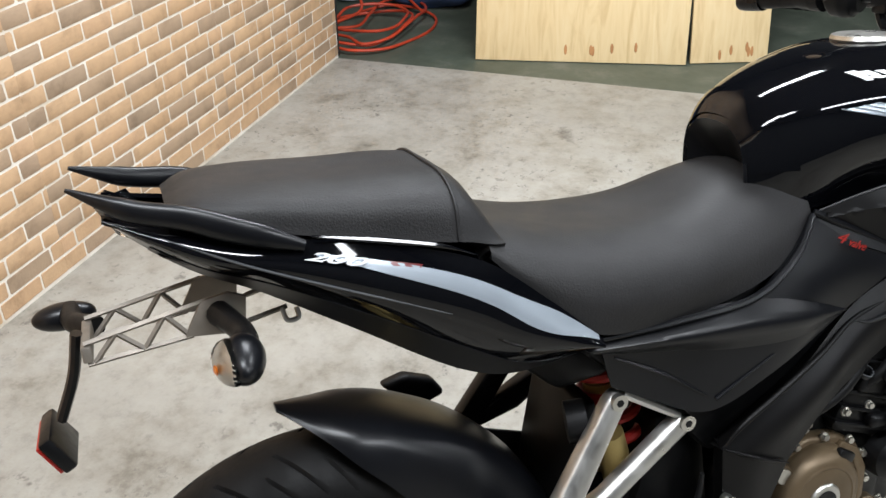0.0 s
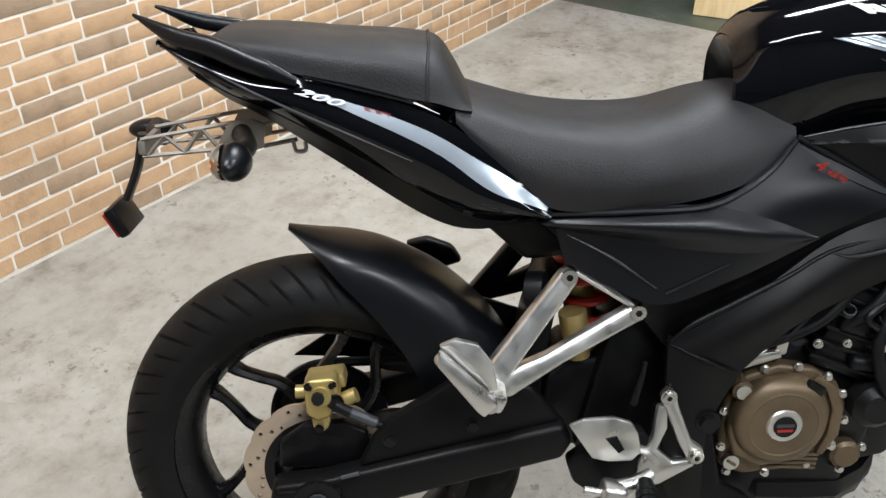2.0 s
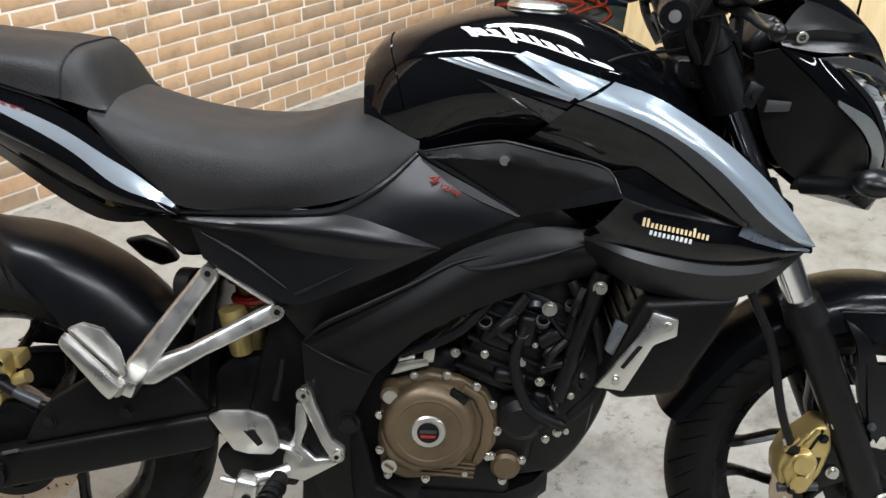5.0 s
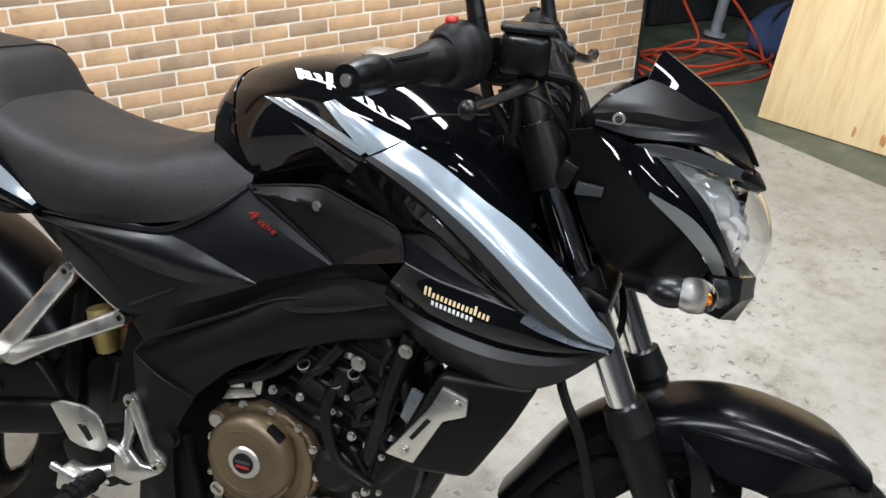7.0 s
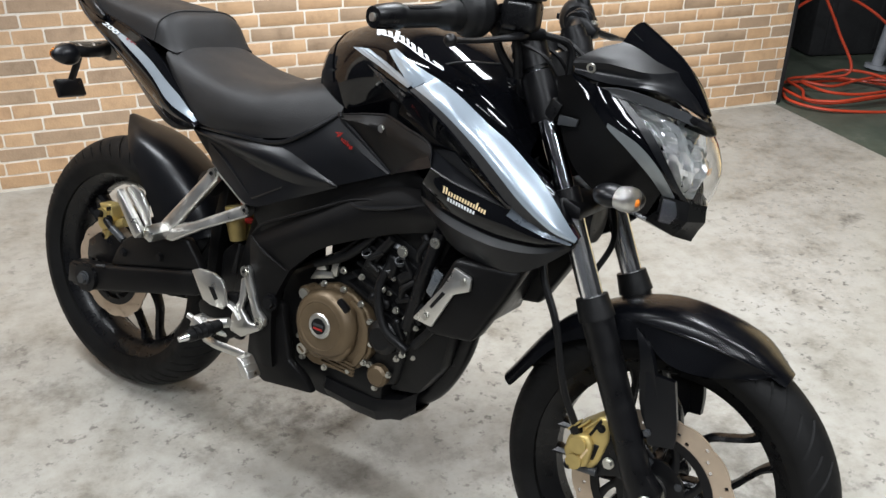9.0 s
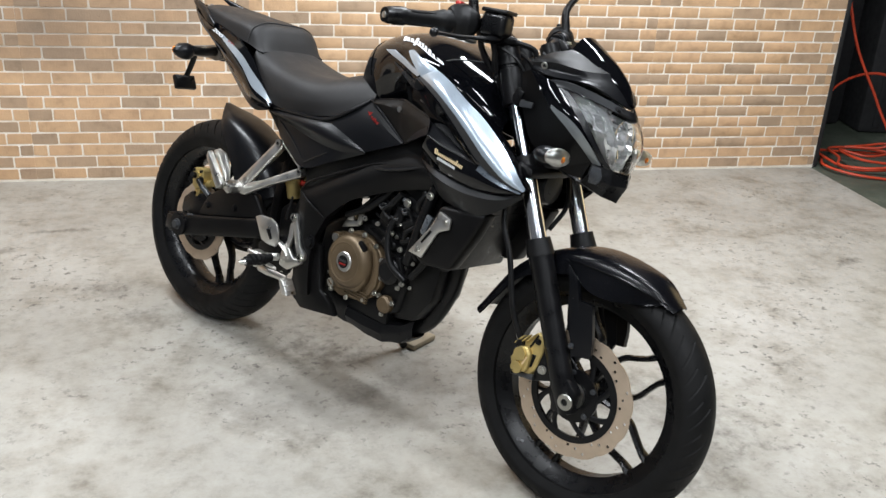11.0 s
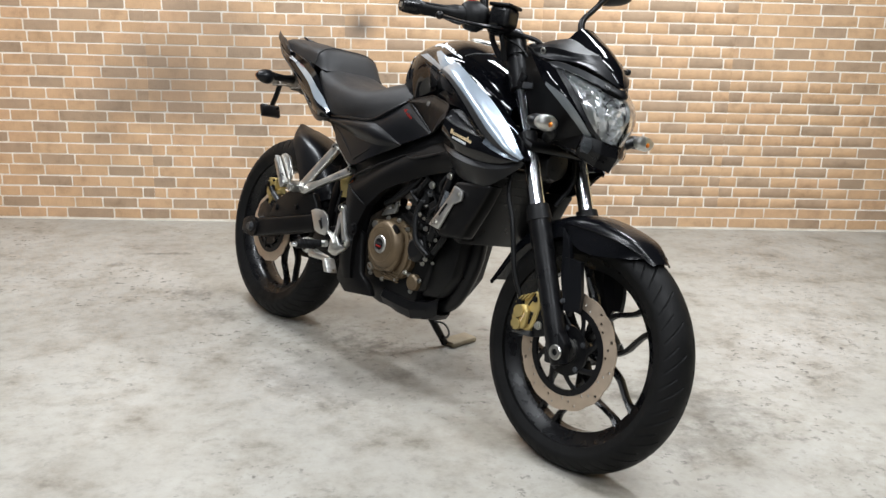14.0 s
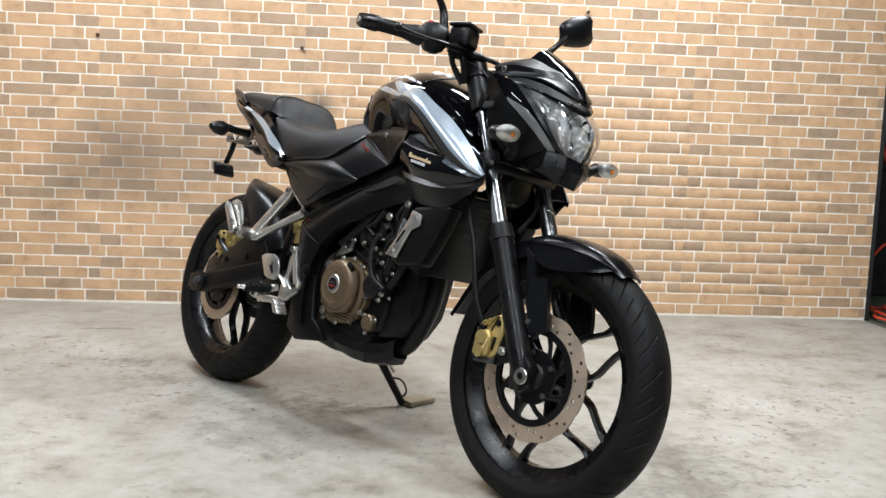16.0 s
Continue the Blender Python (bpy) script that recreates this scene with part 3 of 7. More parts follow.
def hose():
    rnd = random.Random(4)
    t = thing("air_hose", pose(0, 0, 0), "loosely coiled orange-red rubber air hose on the floor", "hose")
    pts = []
    for i in range(44):
        a = i * 2 * math.pi / 11 + 2.6
        k = i // 11
        rx, ry = (0.36, 0.30, 0.33, 0.25)[k] + 0.05 * math.sin(i * 0.9), (0.27, 0.22, 0.16, 0.20)[k] + 0.04 * math.cos(i * 1.1)
        pts.append((3.38 + (0.03, -0.06, 0.06, -0.02)[k] + rx * math.cos(a), 1.30 + (0.0, 0.05, -0.05, 0.03)[k] + ry * math.sin(a), 0.010 + 0.018 * k + 0.010 * math.sin(i * 1.3)))
    part("coil", tube(pts, 0.0072, 8, 360), HOSE, t)
    part("riser", tube([pts[-1], (3.44, 1.40, 0.09), (3.38, 1.47, 0.28), (3.20, 1.53, 0.62), (3.06, 1.55, 1.1), (3.02, 1.55, 1.75)], 0.0072, 8, 60), HOSE, t)
    part("loop", tube([(3.02, 1.40, 0.03), (3.06, 1.52, 0.20), (3.22, 1.62, 0.36), (3.46, 1.62, 0.42), (3.68, 1.50, 0.30), (3.76, 1.32, 0.10), (3.66, 1.16, 0.02)], 0.0072, 8, 60), HOSE, t)


hose()


def bag():
    t = thing("blue_bag", pose(3.92, 1.20, 0), "crumpled dark blue fabric bag on the floor", "bag")
    secs = []
    for k, (z, r) in enumerate([(0.0, 0.13), (0.05, 0.19), (0.12, 0.19), (0.19, 0.15), (0.25, 0.09), (0.28, 0.02)]):
        secs.append([(r * (1 + 0.16 * math.sin(3 * a + k)) * math.cos(a), 1.2 * r * (1 + 0.14 * math.cos(4 * a + 2 * k)) * math.sin(a), z) for a in np.linspace(0, 2 * math.pi, 19)])
    g = surface(secs, 40, 18)
    part("body", skin(g, 0.004, (0, 0, 0.1)), BLUE, t)
    part("strap", tube([(-0.15, 0.05, 0.2), (-0.05, 0.0, 0.31), (0.08, -0.03, 0.27)], 0.01, 6, flat=0.3), SHADE, t)


bag()


def store_goods():
    """Dark machines and boxes at the back of the store."""
    specs = [(3.35, 2.35, 0.55, 0.5, 0.75, 8), (3.95, 2.2, 0.5, 0.6, 1.1, -10), (4.6, 1.7, 0.6, 0.7, 0.9, 14), (4.5, 0.7, 0.55, 0.6, 1.25, 4), (3.3, 2.9, 0.5, 0.4, 1.6, 0), (4.6, -0.4, 0.6, 0.8, 1.0, -6)]
    for x, y, sx, sy, sz, turn in specs:
        t = thing("storage_crate", pose(x, y, 0, 0, 0, turn), "dark storage crate with ribbed sides in the store", "crate", "stored crates")
        part("body", box(sx, sy, sz, Matrix.Translation((0, 0, sz / 2)), 0.02), SHADE, t)
        part("lid", box(sx + 0.03, sy + 0.03, 0.04, Matrix.Translation((0, 0, sz + 0.02)), 0.012), SHADE, t)
        for k in (-0.3, 0.3):
            part("rib", box(0.04, sy + 0.016, sz - 0.06, Matrix.Translation((k * sx, 0, sz / 2)), 0.006), SHADE, t)
    t = thing("support_pole", pose(3.85, 1.65, 0, 0, 9, 0), "pale grey painted steel pole leaning in the store", "pole")
    part("shaft", rod((0, 0, 0), (0, 0, 1.7), 0.03, 14), WHITE_OLD, t)
    part("foot", rod((0, 0, 0), (0, 0, 0.02), 0.06, 16), WHITE_OLD, t)


WHITE_OLD = worn("old_grey_paint", (0.3, 0.31, 0.33), 0.5, grain=80, relief=0.2)
store_goods()

# ---- the motorcycle ----
bike = thing("motorcycle", pose(-0.001, -0.004, 0, -12, 0, -51.5), "black naked motorcycle leaning on its side stand, silver side stripes", "motorcycle")
REAR, FRONT = (0.0, 0.0, 0.307), (1.335, 0.0, 0.286)
TILT = math.tan(radians(25.3))


def fork_at(z, y, ahead=0.0):
    """The point of a fork leg's axis at that height."""
    return (1.330 - (z - 0.29) * TILT + ahead, y, z)


def tyre(centre, r, w, seed):
    """A tyre with slanted grooves cut into its tread."""
    bead, n, k = 0.217, 520, 44
    ang = np.linspace(-1.0, 1.0, k)
    prof = []
    for a in ang:
        th = a * 2.05
        y = w / 2 * math.sin(th) / math.sin(1.57)
        rr = r - (w * 0.42) * (1 - math.cos(th)) * 0.98
        prof.append((max(rr, bead), y if abs(th) < 1.57 else math.copysign(w / 2 * (1 - 0.35 * (abs(th) - 1.57)), a)))
    vs = []
    for i in range(n):
        for j, (rr, y) in enumerate(prof):
            a = abs(ang[j])
            lag = 1.35 * a + 0.25 * min(1, max(-1, ang[j] / 0.12))
            t = 2 * math.pi * (i / n - lag / 26)
            m = i % 20
            cut = 0.0045 if (m == 0 and 0.12 < a < 0.60) or (m == 10 and 0.34 < a < 0.66) else 0.0
            q = rr - cut
            vs.append((centre[0] + q * math.cos(t), centre[1] + y, centre[2] + q * math.sin(t)))
    f = []
    for i in range(n):
        j = (i + 1) % n
        f += [(i * k + m, i * k + (m + 1) % k, j * k + (m + 1) % k, j * k + m) for m in range(k)]
    return Shape().put(vs, f)


def wheel(name, centre, r, w, rim_w, turn, slim):
    base = part(name, tyre(centre, r, w, 1), TYRE, bike, "black grooved road tyre", 30)
    h = rim_w / 2
    prof = [(0.232, -h), (0.236, -h + 0.004), (0.226, -h + 0.010), (0.214, -h + 0.022), (0.204, -h * 0.4), (0.204, h * 0.4), (0.214, h - 0.022), (0.226, h - 0.010), (0.236, h - 0.004), (0.232, h), (0.220, h - 0.006), (0.206, h - 0.018), (0.194, h * 0.35), (0.194, -h * 0.35), (0.206, -h + 0.018), (0.220, -h + 0.006)]
    part("rim", lathe(prof, centre, 96), RIM, base, "black painted alloy rim")
    part("hub", lathe([(0.012, -0.055), (0.034, -0.055), (0.040, -0.03), (0.030, -0.015), (0.030, 0.015), (0.040, 0.03), (0.034, 0.055), (0.012, 0.055)], centre, 32), RIM, base)
    for k in range(5):
        for side in (-1, 1):
            a0 = turn + k * 2 * math.pi / 5
            path = []
            for rr, da in ((0.030, 0.56), (0.080, 0.46), (0.122, 0.36), (0.150, 0.23), (0.176, 0.155), (0.200, 0.135)):
                a = a0 + side * da
                path.append((centre[0] + rr * math.cos(a), centre[1], centre[2] + rr * math.sin(a)))
            part("spoke", tube(path, [0.013 * slim, 0.011 * slim, 0.009 * slim, 0.0085 * slim, 0.0085 * slim, 0.012 * slim], 8, 30, flat=1.5 / slim, up=(0, 1, 0)), RIM, base)
    return base


def brake_disc(centre, y, r0, r1, waves, parent):
    """A wavy brake disc with rows of drilled holes."""
    n, rows = 240, 7
    s, vs = Shape(), []
    radii = np.linspace(r0, r1, rows)
    for sy in (y - 0.002, y + 0.002):
        for j, rr in enumerate(radii):
            for i in range(n):
                t = 2 * math.pi * i / n
                q = rr + (0.004 * math.copysign(abs(math.sin(t * waves / 2)) ** 0.6, 1) - 0.002 if j == rows - 1 else 0)
                vs.append((centre[0] + q * math.cos(t), sy, centre[2] + q * math.sin(t)))
    f = []
    for lay in (0, 1):
        for j in range(rows - 1):
            for i in range(n):
                hole = (j == 1 and i % 20 in (4, 5)) or (j == 2 and i % 20 in (10, 11)) or (j == 4 and i % 20 in (15, 16))
                if not hole:
                    o = lay * rows * n
                    f.append((o + j * n + i, o + j * n + (i + 1) % n, o + (j + 1) * n + (i + 1) % n, o + (j + 1) * n + i))
    k = rows * n
    for j in (0, rows - 1):
        f += [(j * n + i, j * n + (i + 1) % n, k + j * n + (i + 1) % n, k + j * n + i) for i in range(n)]
    d = part("brake_disc", s.put(vs, f), DISC, parent, "drilled steel brake disc, warm reflection tinted in", 30)
    part("carrier", lathe([(0.026, y - 0.004), (0.060, y - 0.004), (0.060, y + 0.003), (0.026, y + 0.003)], centre, 40), BLACK, d)
    part("carrier", lathe([(r0 - 0.012, y - 0.0035), (r0 + 0.003, y - 0.0035), (r0 + 0.003, y + 0.0035), (r0 - 0.012, y + 0.0035)], centre, 64), BLACK, d)
    for i in range(8):
        a = 2 * math.pi * i / 8
        b = a + 0.55
        part("arm", tube([(centre[0] + 0.046 * math.cos(a), y, centre[2] + 0.046 * math.sin(a)), (centre[0] + 0.5 * (r0 + 0.046) * math.cos(a + 0.34), y, centre[2] + 0.5 * (r0 + 0.046) * math.sin(a + 0.34)), (centre[0] + (r0 - 0.004) * math.cos(b), y, centre[2] + (r0 - 0.004) * math.sin(b))], [0.009, 0.006, 0.008], 6, 10, flat=0.4, up=(0, 1, 0)), BLACK, d)
    for i in range(5):
        a = 2 * math.pi * (i + 0.4) / 5
        part("bolt", bolt((centre[0] + 0.052 * math.cos(a), y - 0.004, centre[2] + 0.052 * math.sin(a)), 0.005, 0.004), DULL, d)
    return d


rear_wheel = wheel("rear_wheel", REAR, 0.309, 0.138, 0.106, -0.02, 1.0)
front_wheel = wheel("front_wheel", FRONT, 0.291, 0.108, 0.078, -0.64, 0.78)
brake_disc(REAR, -0.078, 0.084, 0.116, 14, rear_wheel)
part("disc_backing", lathe([(0.020, -0.066), (0.082, -0.066), (0.084, -0.058), (0.020, -0.058)], REAR, 40), BLACK, rear_wheel)
part("sprocket", lathe([(0.03, 0.072), (0.092, 0.072), (0.092, 0.079), (0.03, 0.079)], REAR, 44), BLACK, rear_wheel)
chain = []
for k in range(44):
    a = math.pi * 0.5 + math.pi * k / 43
    chain.append((0.094 * math.cos(a), 0.0755, 0.307 + 0.094 * math.sin(a)))
part("chain", tube([(0.50, 0.0755, 0.400)] + chain[::4] + [(0.50, 0.0755, 0.300)], 0.008, 6, 90), DARK, rear_wheel)
brake_disc(FRONT, -0.062, 0.104, 0.140, 14, front_wheel)
part("axle_nut", bolt((1.335, -0.100, 0.286), 0.012, 0.014), STEEL, front_wheel)
part("spacer", rod((1.335, -0.045, 0.286), (1.335, -0.076, 0.286), 0.030, 28), STEEL, front_wheel, "bright steel axle spacer")

# front fork
for sy in (-1, 1):
    y = 0.093 * sy
    part("fork_slider", tube([fork_at(0.255, y), fork_at(0.29, y), fork_at(0.41, y), fork_at(0.53, y), fork_at(0.575, y)], [0.020, 0.026, 0.0255, 0.0265, 0.0275], 20, 24), BLACK, bike, "satin black fork slider")
    part("dust_seal", tube([fork_at(0.566, y), fork_at(0.600, y)], [0.031, 0.027], 20), RUBBER, bike)
    part("fork_tube", rod(fork_at(0.57, y), fork_at(0.745, y), 0.0195, 24), CHROME, bike, "polished chrome fork tube")
    part("upper_tube", rod(fork_at(0.74, y), fork_at(0.95, y), 0.0165, 24), TUBE, bike, "chrome upper fork tube, dark reflections in its colour")
    part("fork_clamp", tube([fork_at(0.868, y), fork_at(0.938, y)], [0.027, 0.027], 22), BLACK, bike)
    part("clamp_lug", box(0.022, 0.026, 0.034, pose(fork_at(0.888, 0)[0] + 0.026, y + 0.012 * sy, 0.888, 0, 25, 0), 0.004), BLACK, bike)
    part("clamp_bolt", bolt((fork_at(0.888, 0)[0] + 0.028, y + 0.024 * sy, 0.888), 0.005, 0.005, (0, sy, 0)), BLACK, bike)
    part("lower_clamp", tube([fork_at(0.722, y), fork_at(0.764, y)], [0.0235, 0.0235], 22), BLACK, bike)
    part("fork_cap", rod(fork_at(0.985, y), fork_at(1.006, y), 0.020, 16), BLACK, bike)
    part("axle_clamp", prism([(1.310, 0.250), (1.358, 0.256), (1.362, 0.308), (1.322, 0.345), (1.296, 0.325)], y - 0.016, y + 0.016, 0.006), BLACK, bike)
part("lower_yoke", prism([(1.060, 0.728), (1.150, 0.722), (1.150, 0.744), (1.120, 0.756), (1.056, 0.760)], -0.118, 0.118, 0.008), BLACK, bike)
part("upper_yoke", prism([(0.985, 0.890), (1.062, 0.878), (1.070, 0.905), (1.040, 0.925), (0.980, 0.928)], -0.080, 0.080, 0.009), BLACK, bike)
part("steering_head", tube([(1.085, 0, 0.77), (1.005, 0, 0.96)], 0.034, 18), FRAME, bike)
for sy in (-1, 1):
    part("fork_top", tube([fork_at(0.94, 0.093 * sy), fork_at(1.0, 0.093 * sy)], 0.024, 18), BLACK, bike)

# front mudguard
def guard(centre, a0, a1, secs, nu=22, nv=40):
    """A mudguard: sections (angle share, [(y, radius), ...] from the middle outwards) about a wheel."""
    rows = []
    for k, half in secs:
        a = radians(a0 + (a1 - a0) * k)
        line = [(-y, r) for y, r in half[::-1]] + half[1:]
        rows.append([(centre[0] + r * math.cos(a), y, centre[2] + r * math.sin(a)) for y, r in line])
    return surface(rows, nu, nv)


fender = part("front_fender", skin(guard(FRONT, 56, 163, [
    (0.00, [(0.0, 0.300), (0.014, 0.299), (0.026, 0.296), (0.034, 0.291)]),
    (0.13, [(0.0, 0.312), (0.030, 0.309), (0.050, 0.304), (0.060, 0.288)]),
    (0.35, [(0.0, 0.319), (0.040, 0.315), (0.062, 0.303), (0.074, 0.268)]),
    (0.52, [(0.0, 0.319), (0.040, 0.315), (0.062, 0.302), (0.072, 0.266)]),
    (0.72, [(0.0, 0.320), (0.038, 0.316), (0.058, 0.304), (0.064, 0.284)]),
    (1.00, [(0.0, 0.328), (0.034, 0.324), (0.050, 0.313), (0.056, 0.302)])]), 0.004, FRONT), FENDER, bike, "black front mudguard with a creased flank")
for sy in (-1, 1):
    flank = surface([[(1.253, 0.068 * sy, 0.575), (1.331, 0.073 * sy, 0.576), (1.412, 0.070 * sy, 0.567), (1.484, 0.037 * sy, 0.542)], [(1.264, 0.070 * sy, 0.561), (1.319, 0.086 * sy, 0.527), (1.372, 0.086 * sy, 0.521), (1.452, 0.056 * sy, 0.531)]], 24, 6)
    part("flank", skin(flank, 0.004, (1.33, 0, 0.40)), FENDER, fender, "creased lower flank of the mudguard")
    part("crease", tube([(1.255, 0.072 * sy, 0.574), (1.331, 0.076 * sy, 0.575), (1.412, 0.072 * sy, 0.566), (1.484, 0.040 * sy, 0.541)], [0.001, 0.0026, 0.0026, 0.0008], 8, 30), FENDER, fender)
    plate = surface([[(1.261, 0.076 * sy, 0.563), (1.273, 0.078 * sy, 0.557)], [(1.279, 0.086 * sy, 0.525), (1.295, 0.088 * sy, 0.537)], [(1.296, 0.086 * sy, 0.438), (1.316, 0.090 * sy, 0.485)], [(1.334, 0.084 * sy, 0.366), (1.341, 0.086 * sy, 0.386)]], 8, 18)
    part("fender_stay", skin(plate, 0.012, (1.33, 0, 0.45)), SATIN, fender, "satin black fork guard plate", 25)
    part("stay_face", skin(surface([[(1.296, 0.090 * sy, 0.500), (1.344, 0.088 * sy, 0.498)], [(1.308, 0.092 * sy, 0.430), (1.362, 0.086 * sy, 0.420)], [(1.322, 0.090 * sy, 0.378), (1.364, 0.084 * sy, 0.384)]], 6, 12), 0.012, (1.33, 0, 0.45)), SATIN, fender, "", 25)
    part("stay_bolt", bolt((1.318, 0.092 * sy, 0.400), 0.005, 0.006, (0, sy, 0)), DULL, fender)

for sy in (-1, 1):
    nut = part("axle_collar", lathe([(0.008, 0.116 * sy), (0.017, 0.116 * sy), (0.018, 0.119 * sy), (0.016, 0.122 * sy), (0.008, 0.122 * sy)], (FRONT[0] + 0.012, 0, FRONT[2]), 28), STEEL, bike, "bare steel axle collar")
    part("axle_end", rod((FRONT[0] + 0.012, 0.112 * sy, FRONT[2]), (FRONT[0] + 0.012, 0.119 * sy, FRONT[2]), 0.0085, 18), BLACK, nut)

# front brake caliper and hose
cal = part("front_caliper", prism([(1.187, 0.336), (1.198, 0.366), (1.222, 0.386), (1.240, 0.404), (1.256, 0.404), (1.262, 0.364), (1.252, 0.322), (1.240, 0.298), (1.204, 0.292), (1.190, 0.306)], -0.104, -0.050, 0.007, 3), GOLD, bike, "gold anodised brake caliper")
part("outer_body", prism([(1.190, 0.330), (1.204, 0.360), (1.228, 0.368), (1.240, 0.350), (1.236, 0.310), (1.204, 0.300)], -0.118, -0.100, 0.006, 3), GOLD, cal)
part("piston_cover", rod((1.216, -0.116, 0.348), (1.216, -0.124, 0.348), 0.015, 20), GOLD, cal)
part("piston_cover", rod((1.214, -0.116, 0.316), (1.214, -0.124, 0.316), 0.014, 20), GOLD, cal)
part("maker_mark", box(0.004, 0.001, 0.026, pose(1.228, -0.1186, 0.334, 0, 24, 0), 0), CREAM, cal)
part("pad_pin", rod((1.192, -0.100, 0.296), (1.250, -0.100, 0.300), 0.0075, 10), DULL, cal)
part("bracket", prism([(1.245, 0.290), (1.300, 0.310), (1.290, 0.420), (1.252, 0.412)], -0.098, -0.082, 0.004), BLACK, cal)
for q in ((1.258, 0.410), (1.268, 0.326)):
    part("bolt", bolt((q[0], -0.100, q[1]), 0.0075, 0.010), STEEL, cal)
for k in range(3):
    part("caliper_rib", box(0.004, 0.012, 0.030, pose(1.200 + 0.014 * k, -0.104, 0.374 + 0.006 * k, 0, 40, 0), 0.0015), GOLD, cal)
part("split_line", prism([(1.196, 0.300), (1.200, 0.298), (1.246, 0.396), (1.242, 0.400)], -0.1046, -0.098, 0.0004, 1), DARK, cal)
part("window", prism([(1.226, 0.318), (1.242, 0.322), (1.248, 0.352), (1.234, 0.352)], -0.1052, -0.100, 0.001, 1), DARK, cal)
part("bridge_bolt", bolt((1.246, -0.104, 0.384), 0.0055, 0.006), BLACK, cal)
part("bridge_bolt", bolt((1.205, -0.118, 0.304), 0.005, 0.006), BLACK, cal)
part("hose_banjo", bolt((1.203, -0.100, 0.366), 0.009, 0.012), BLACK, cal)
part("bleed_screw", tube([(1.196, -0.100, 0.366), (1.190, -0.104, 0.384)], 0.0045, 8), STEEL, cal)
part("brake_hose", tube([(1.205, -0.10, 0.362), (1.175, -0.116, 0.43), (1.140, -0.122, 0.55), (1.105, -0.118, 0.62), (1.085, -0.09, 0.70), (1.075, -0.06, 0.79)], 0.0065, 8, 40), RUBBER, bike)
part("brake_hose", tube([(1.14, 0.02, 0.60), (1.155, 0.05, 0.66), (1.13, 0.06, 0.74), (1.10, 0.05, 0.80)], 0.0055, 8, 24), RUBBER, bike)

# fuel tank
tank_secs = [
    (0.566, [(0, 0.912), (0.030, 0.908), (0.050, 0.890), (0.064, 0.848), (0.070, 0.806)]),
    (0.596, [(0, 0.942), (0.042, 0.937), (0.070, 0.914), (0.085, 0.868), (0.088, 0.798)]),
    (0.655, [(0, 0.966), (0.056, 0.960), (0.097, 0.933), (0.111, 0.880), (0.102, 0.800)]),
    (0.750, [(0, 0.984), (0.070, 0.977), (0.126, 0.938), (0.134, 0.884), (0.092, 0.800)]),
    (0.840, [(0, 0.980), (0.085, 0.970), (0.154, 0.926), (0.171, 0.880), (0.112, 0.790)]),
    (0.930, [(0, 0.948), (0.084, 0.936), (0.146, 0.905), (0.162, 0.850), (0.130, 0.770)]),
    (1.000, [(0, 0.900), (0.070, 0.888), (0.112, 0.852), (0.126, 0.806), (0.115, 0.760)]),
    (1.035, [(0, 0.850), (0.050, 0.842), (0.080, 0.820), (0.090, 0.790), (0.085, 0.760)])]
crisp = []
for x, h in tank_secs:
    p = [np.array(q) for q in h]
    p[4] = p[4] - np.array((0.016, 0))
    crisp.append((x, [tuple(p[0]), tuple(p[1]), tuple(p[2] + 0.16 * (p[1] - p[2]) + np.array((0.001, 0.003))), tuple(p[2] + 0.10 * (p[3] - p[2]) + np.array((0.004, 0.001))), tuple(p[3]), tuple(p[4])]))
tank_g = surface(ring_rows(crisp), 76, 44)
tank = part("fuel_tank", skin(tank_g, 0.006, (0.8, 0, 0.8)), GLOSS, bike, "gloss black fuel tank", 60)
part("rear_panel", patch_on(tank_g, [(0.13, 0.02), (0.35, 0.02), (0.65, 0.02), (0.87, 0.02)], [(0.10, 0.17), (0.33, 0.13), (0.67, 0.13), (0.90, 0.17)], 0.002, 40, 8, 0.0015), GLOSS, tank, "gloss black panel at the tank's rear")
rim = tank_g[:, 0] if abs(np.ptp(tank_g[:, 0, 0])) < abs(np.ptp(tank_g[0, :, 0])) else tank_g[0]
low = rim.copy()
low[:, 1] *= 0.55
low[:, 2] = 0.790 + (rim[:, 2] - 0.790) * 0.55
low[:, 0] += 0.030
part("rear_wall", skin(np.stack([rim, low]), 0.004, (0.8, 0, 0.8)), SATIN, tank)
part("filler_cap", lathe([(0.0, 0.0), (0.040, 0.0), (0.042, 0.004), (0.040, 0.009), (0.034, 0.011), (0.0, 0.011)], (0, 0, 0), 36, axis="z").moved(pose(0.80, 0, 0.981, 0, 3, 0)), STEEL, tank, "bare steel filler cap")
for k in range(3):
    a = k * 2.1
    part("cap_screw", bolt((0.80 + 0.032 * math.cos(a), 0.032 * math.sin(a), 0.989), 0.003, 0.003, (0, 0, 1)), BLACK, tank)

# script mark on the tank: plain slanted brush strokes that follow its shoulder
def nearest_uv(g, p):
    """The (u, v) of the grid point nearest to a place."""
    d = ((g - np.array(p)) ** 2).sum(2)
    b, a = np.unravel_index(int(d.argmin()), d.shape)
    return a / (g.shape[1] - 1), b / (g.shape[0] - 1)


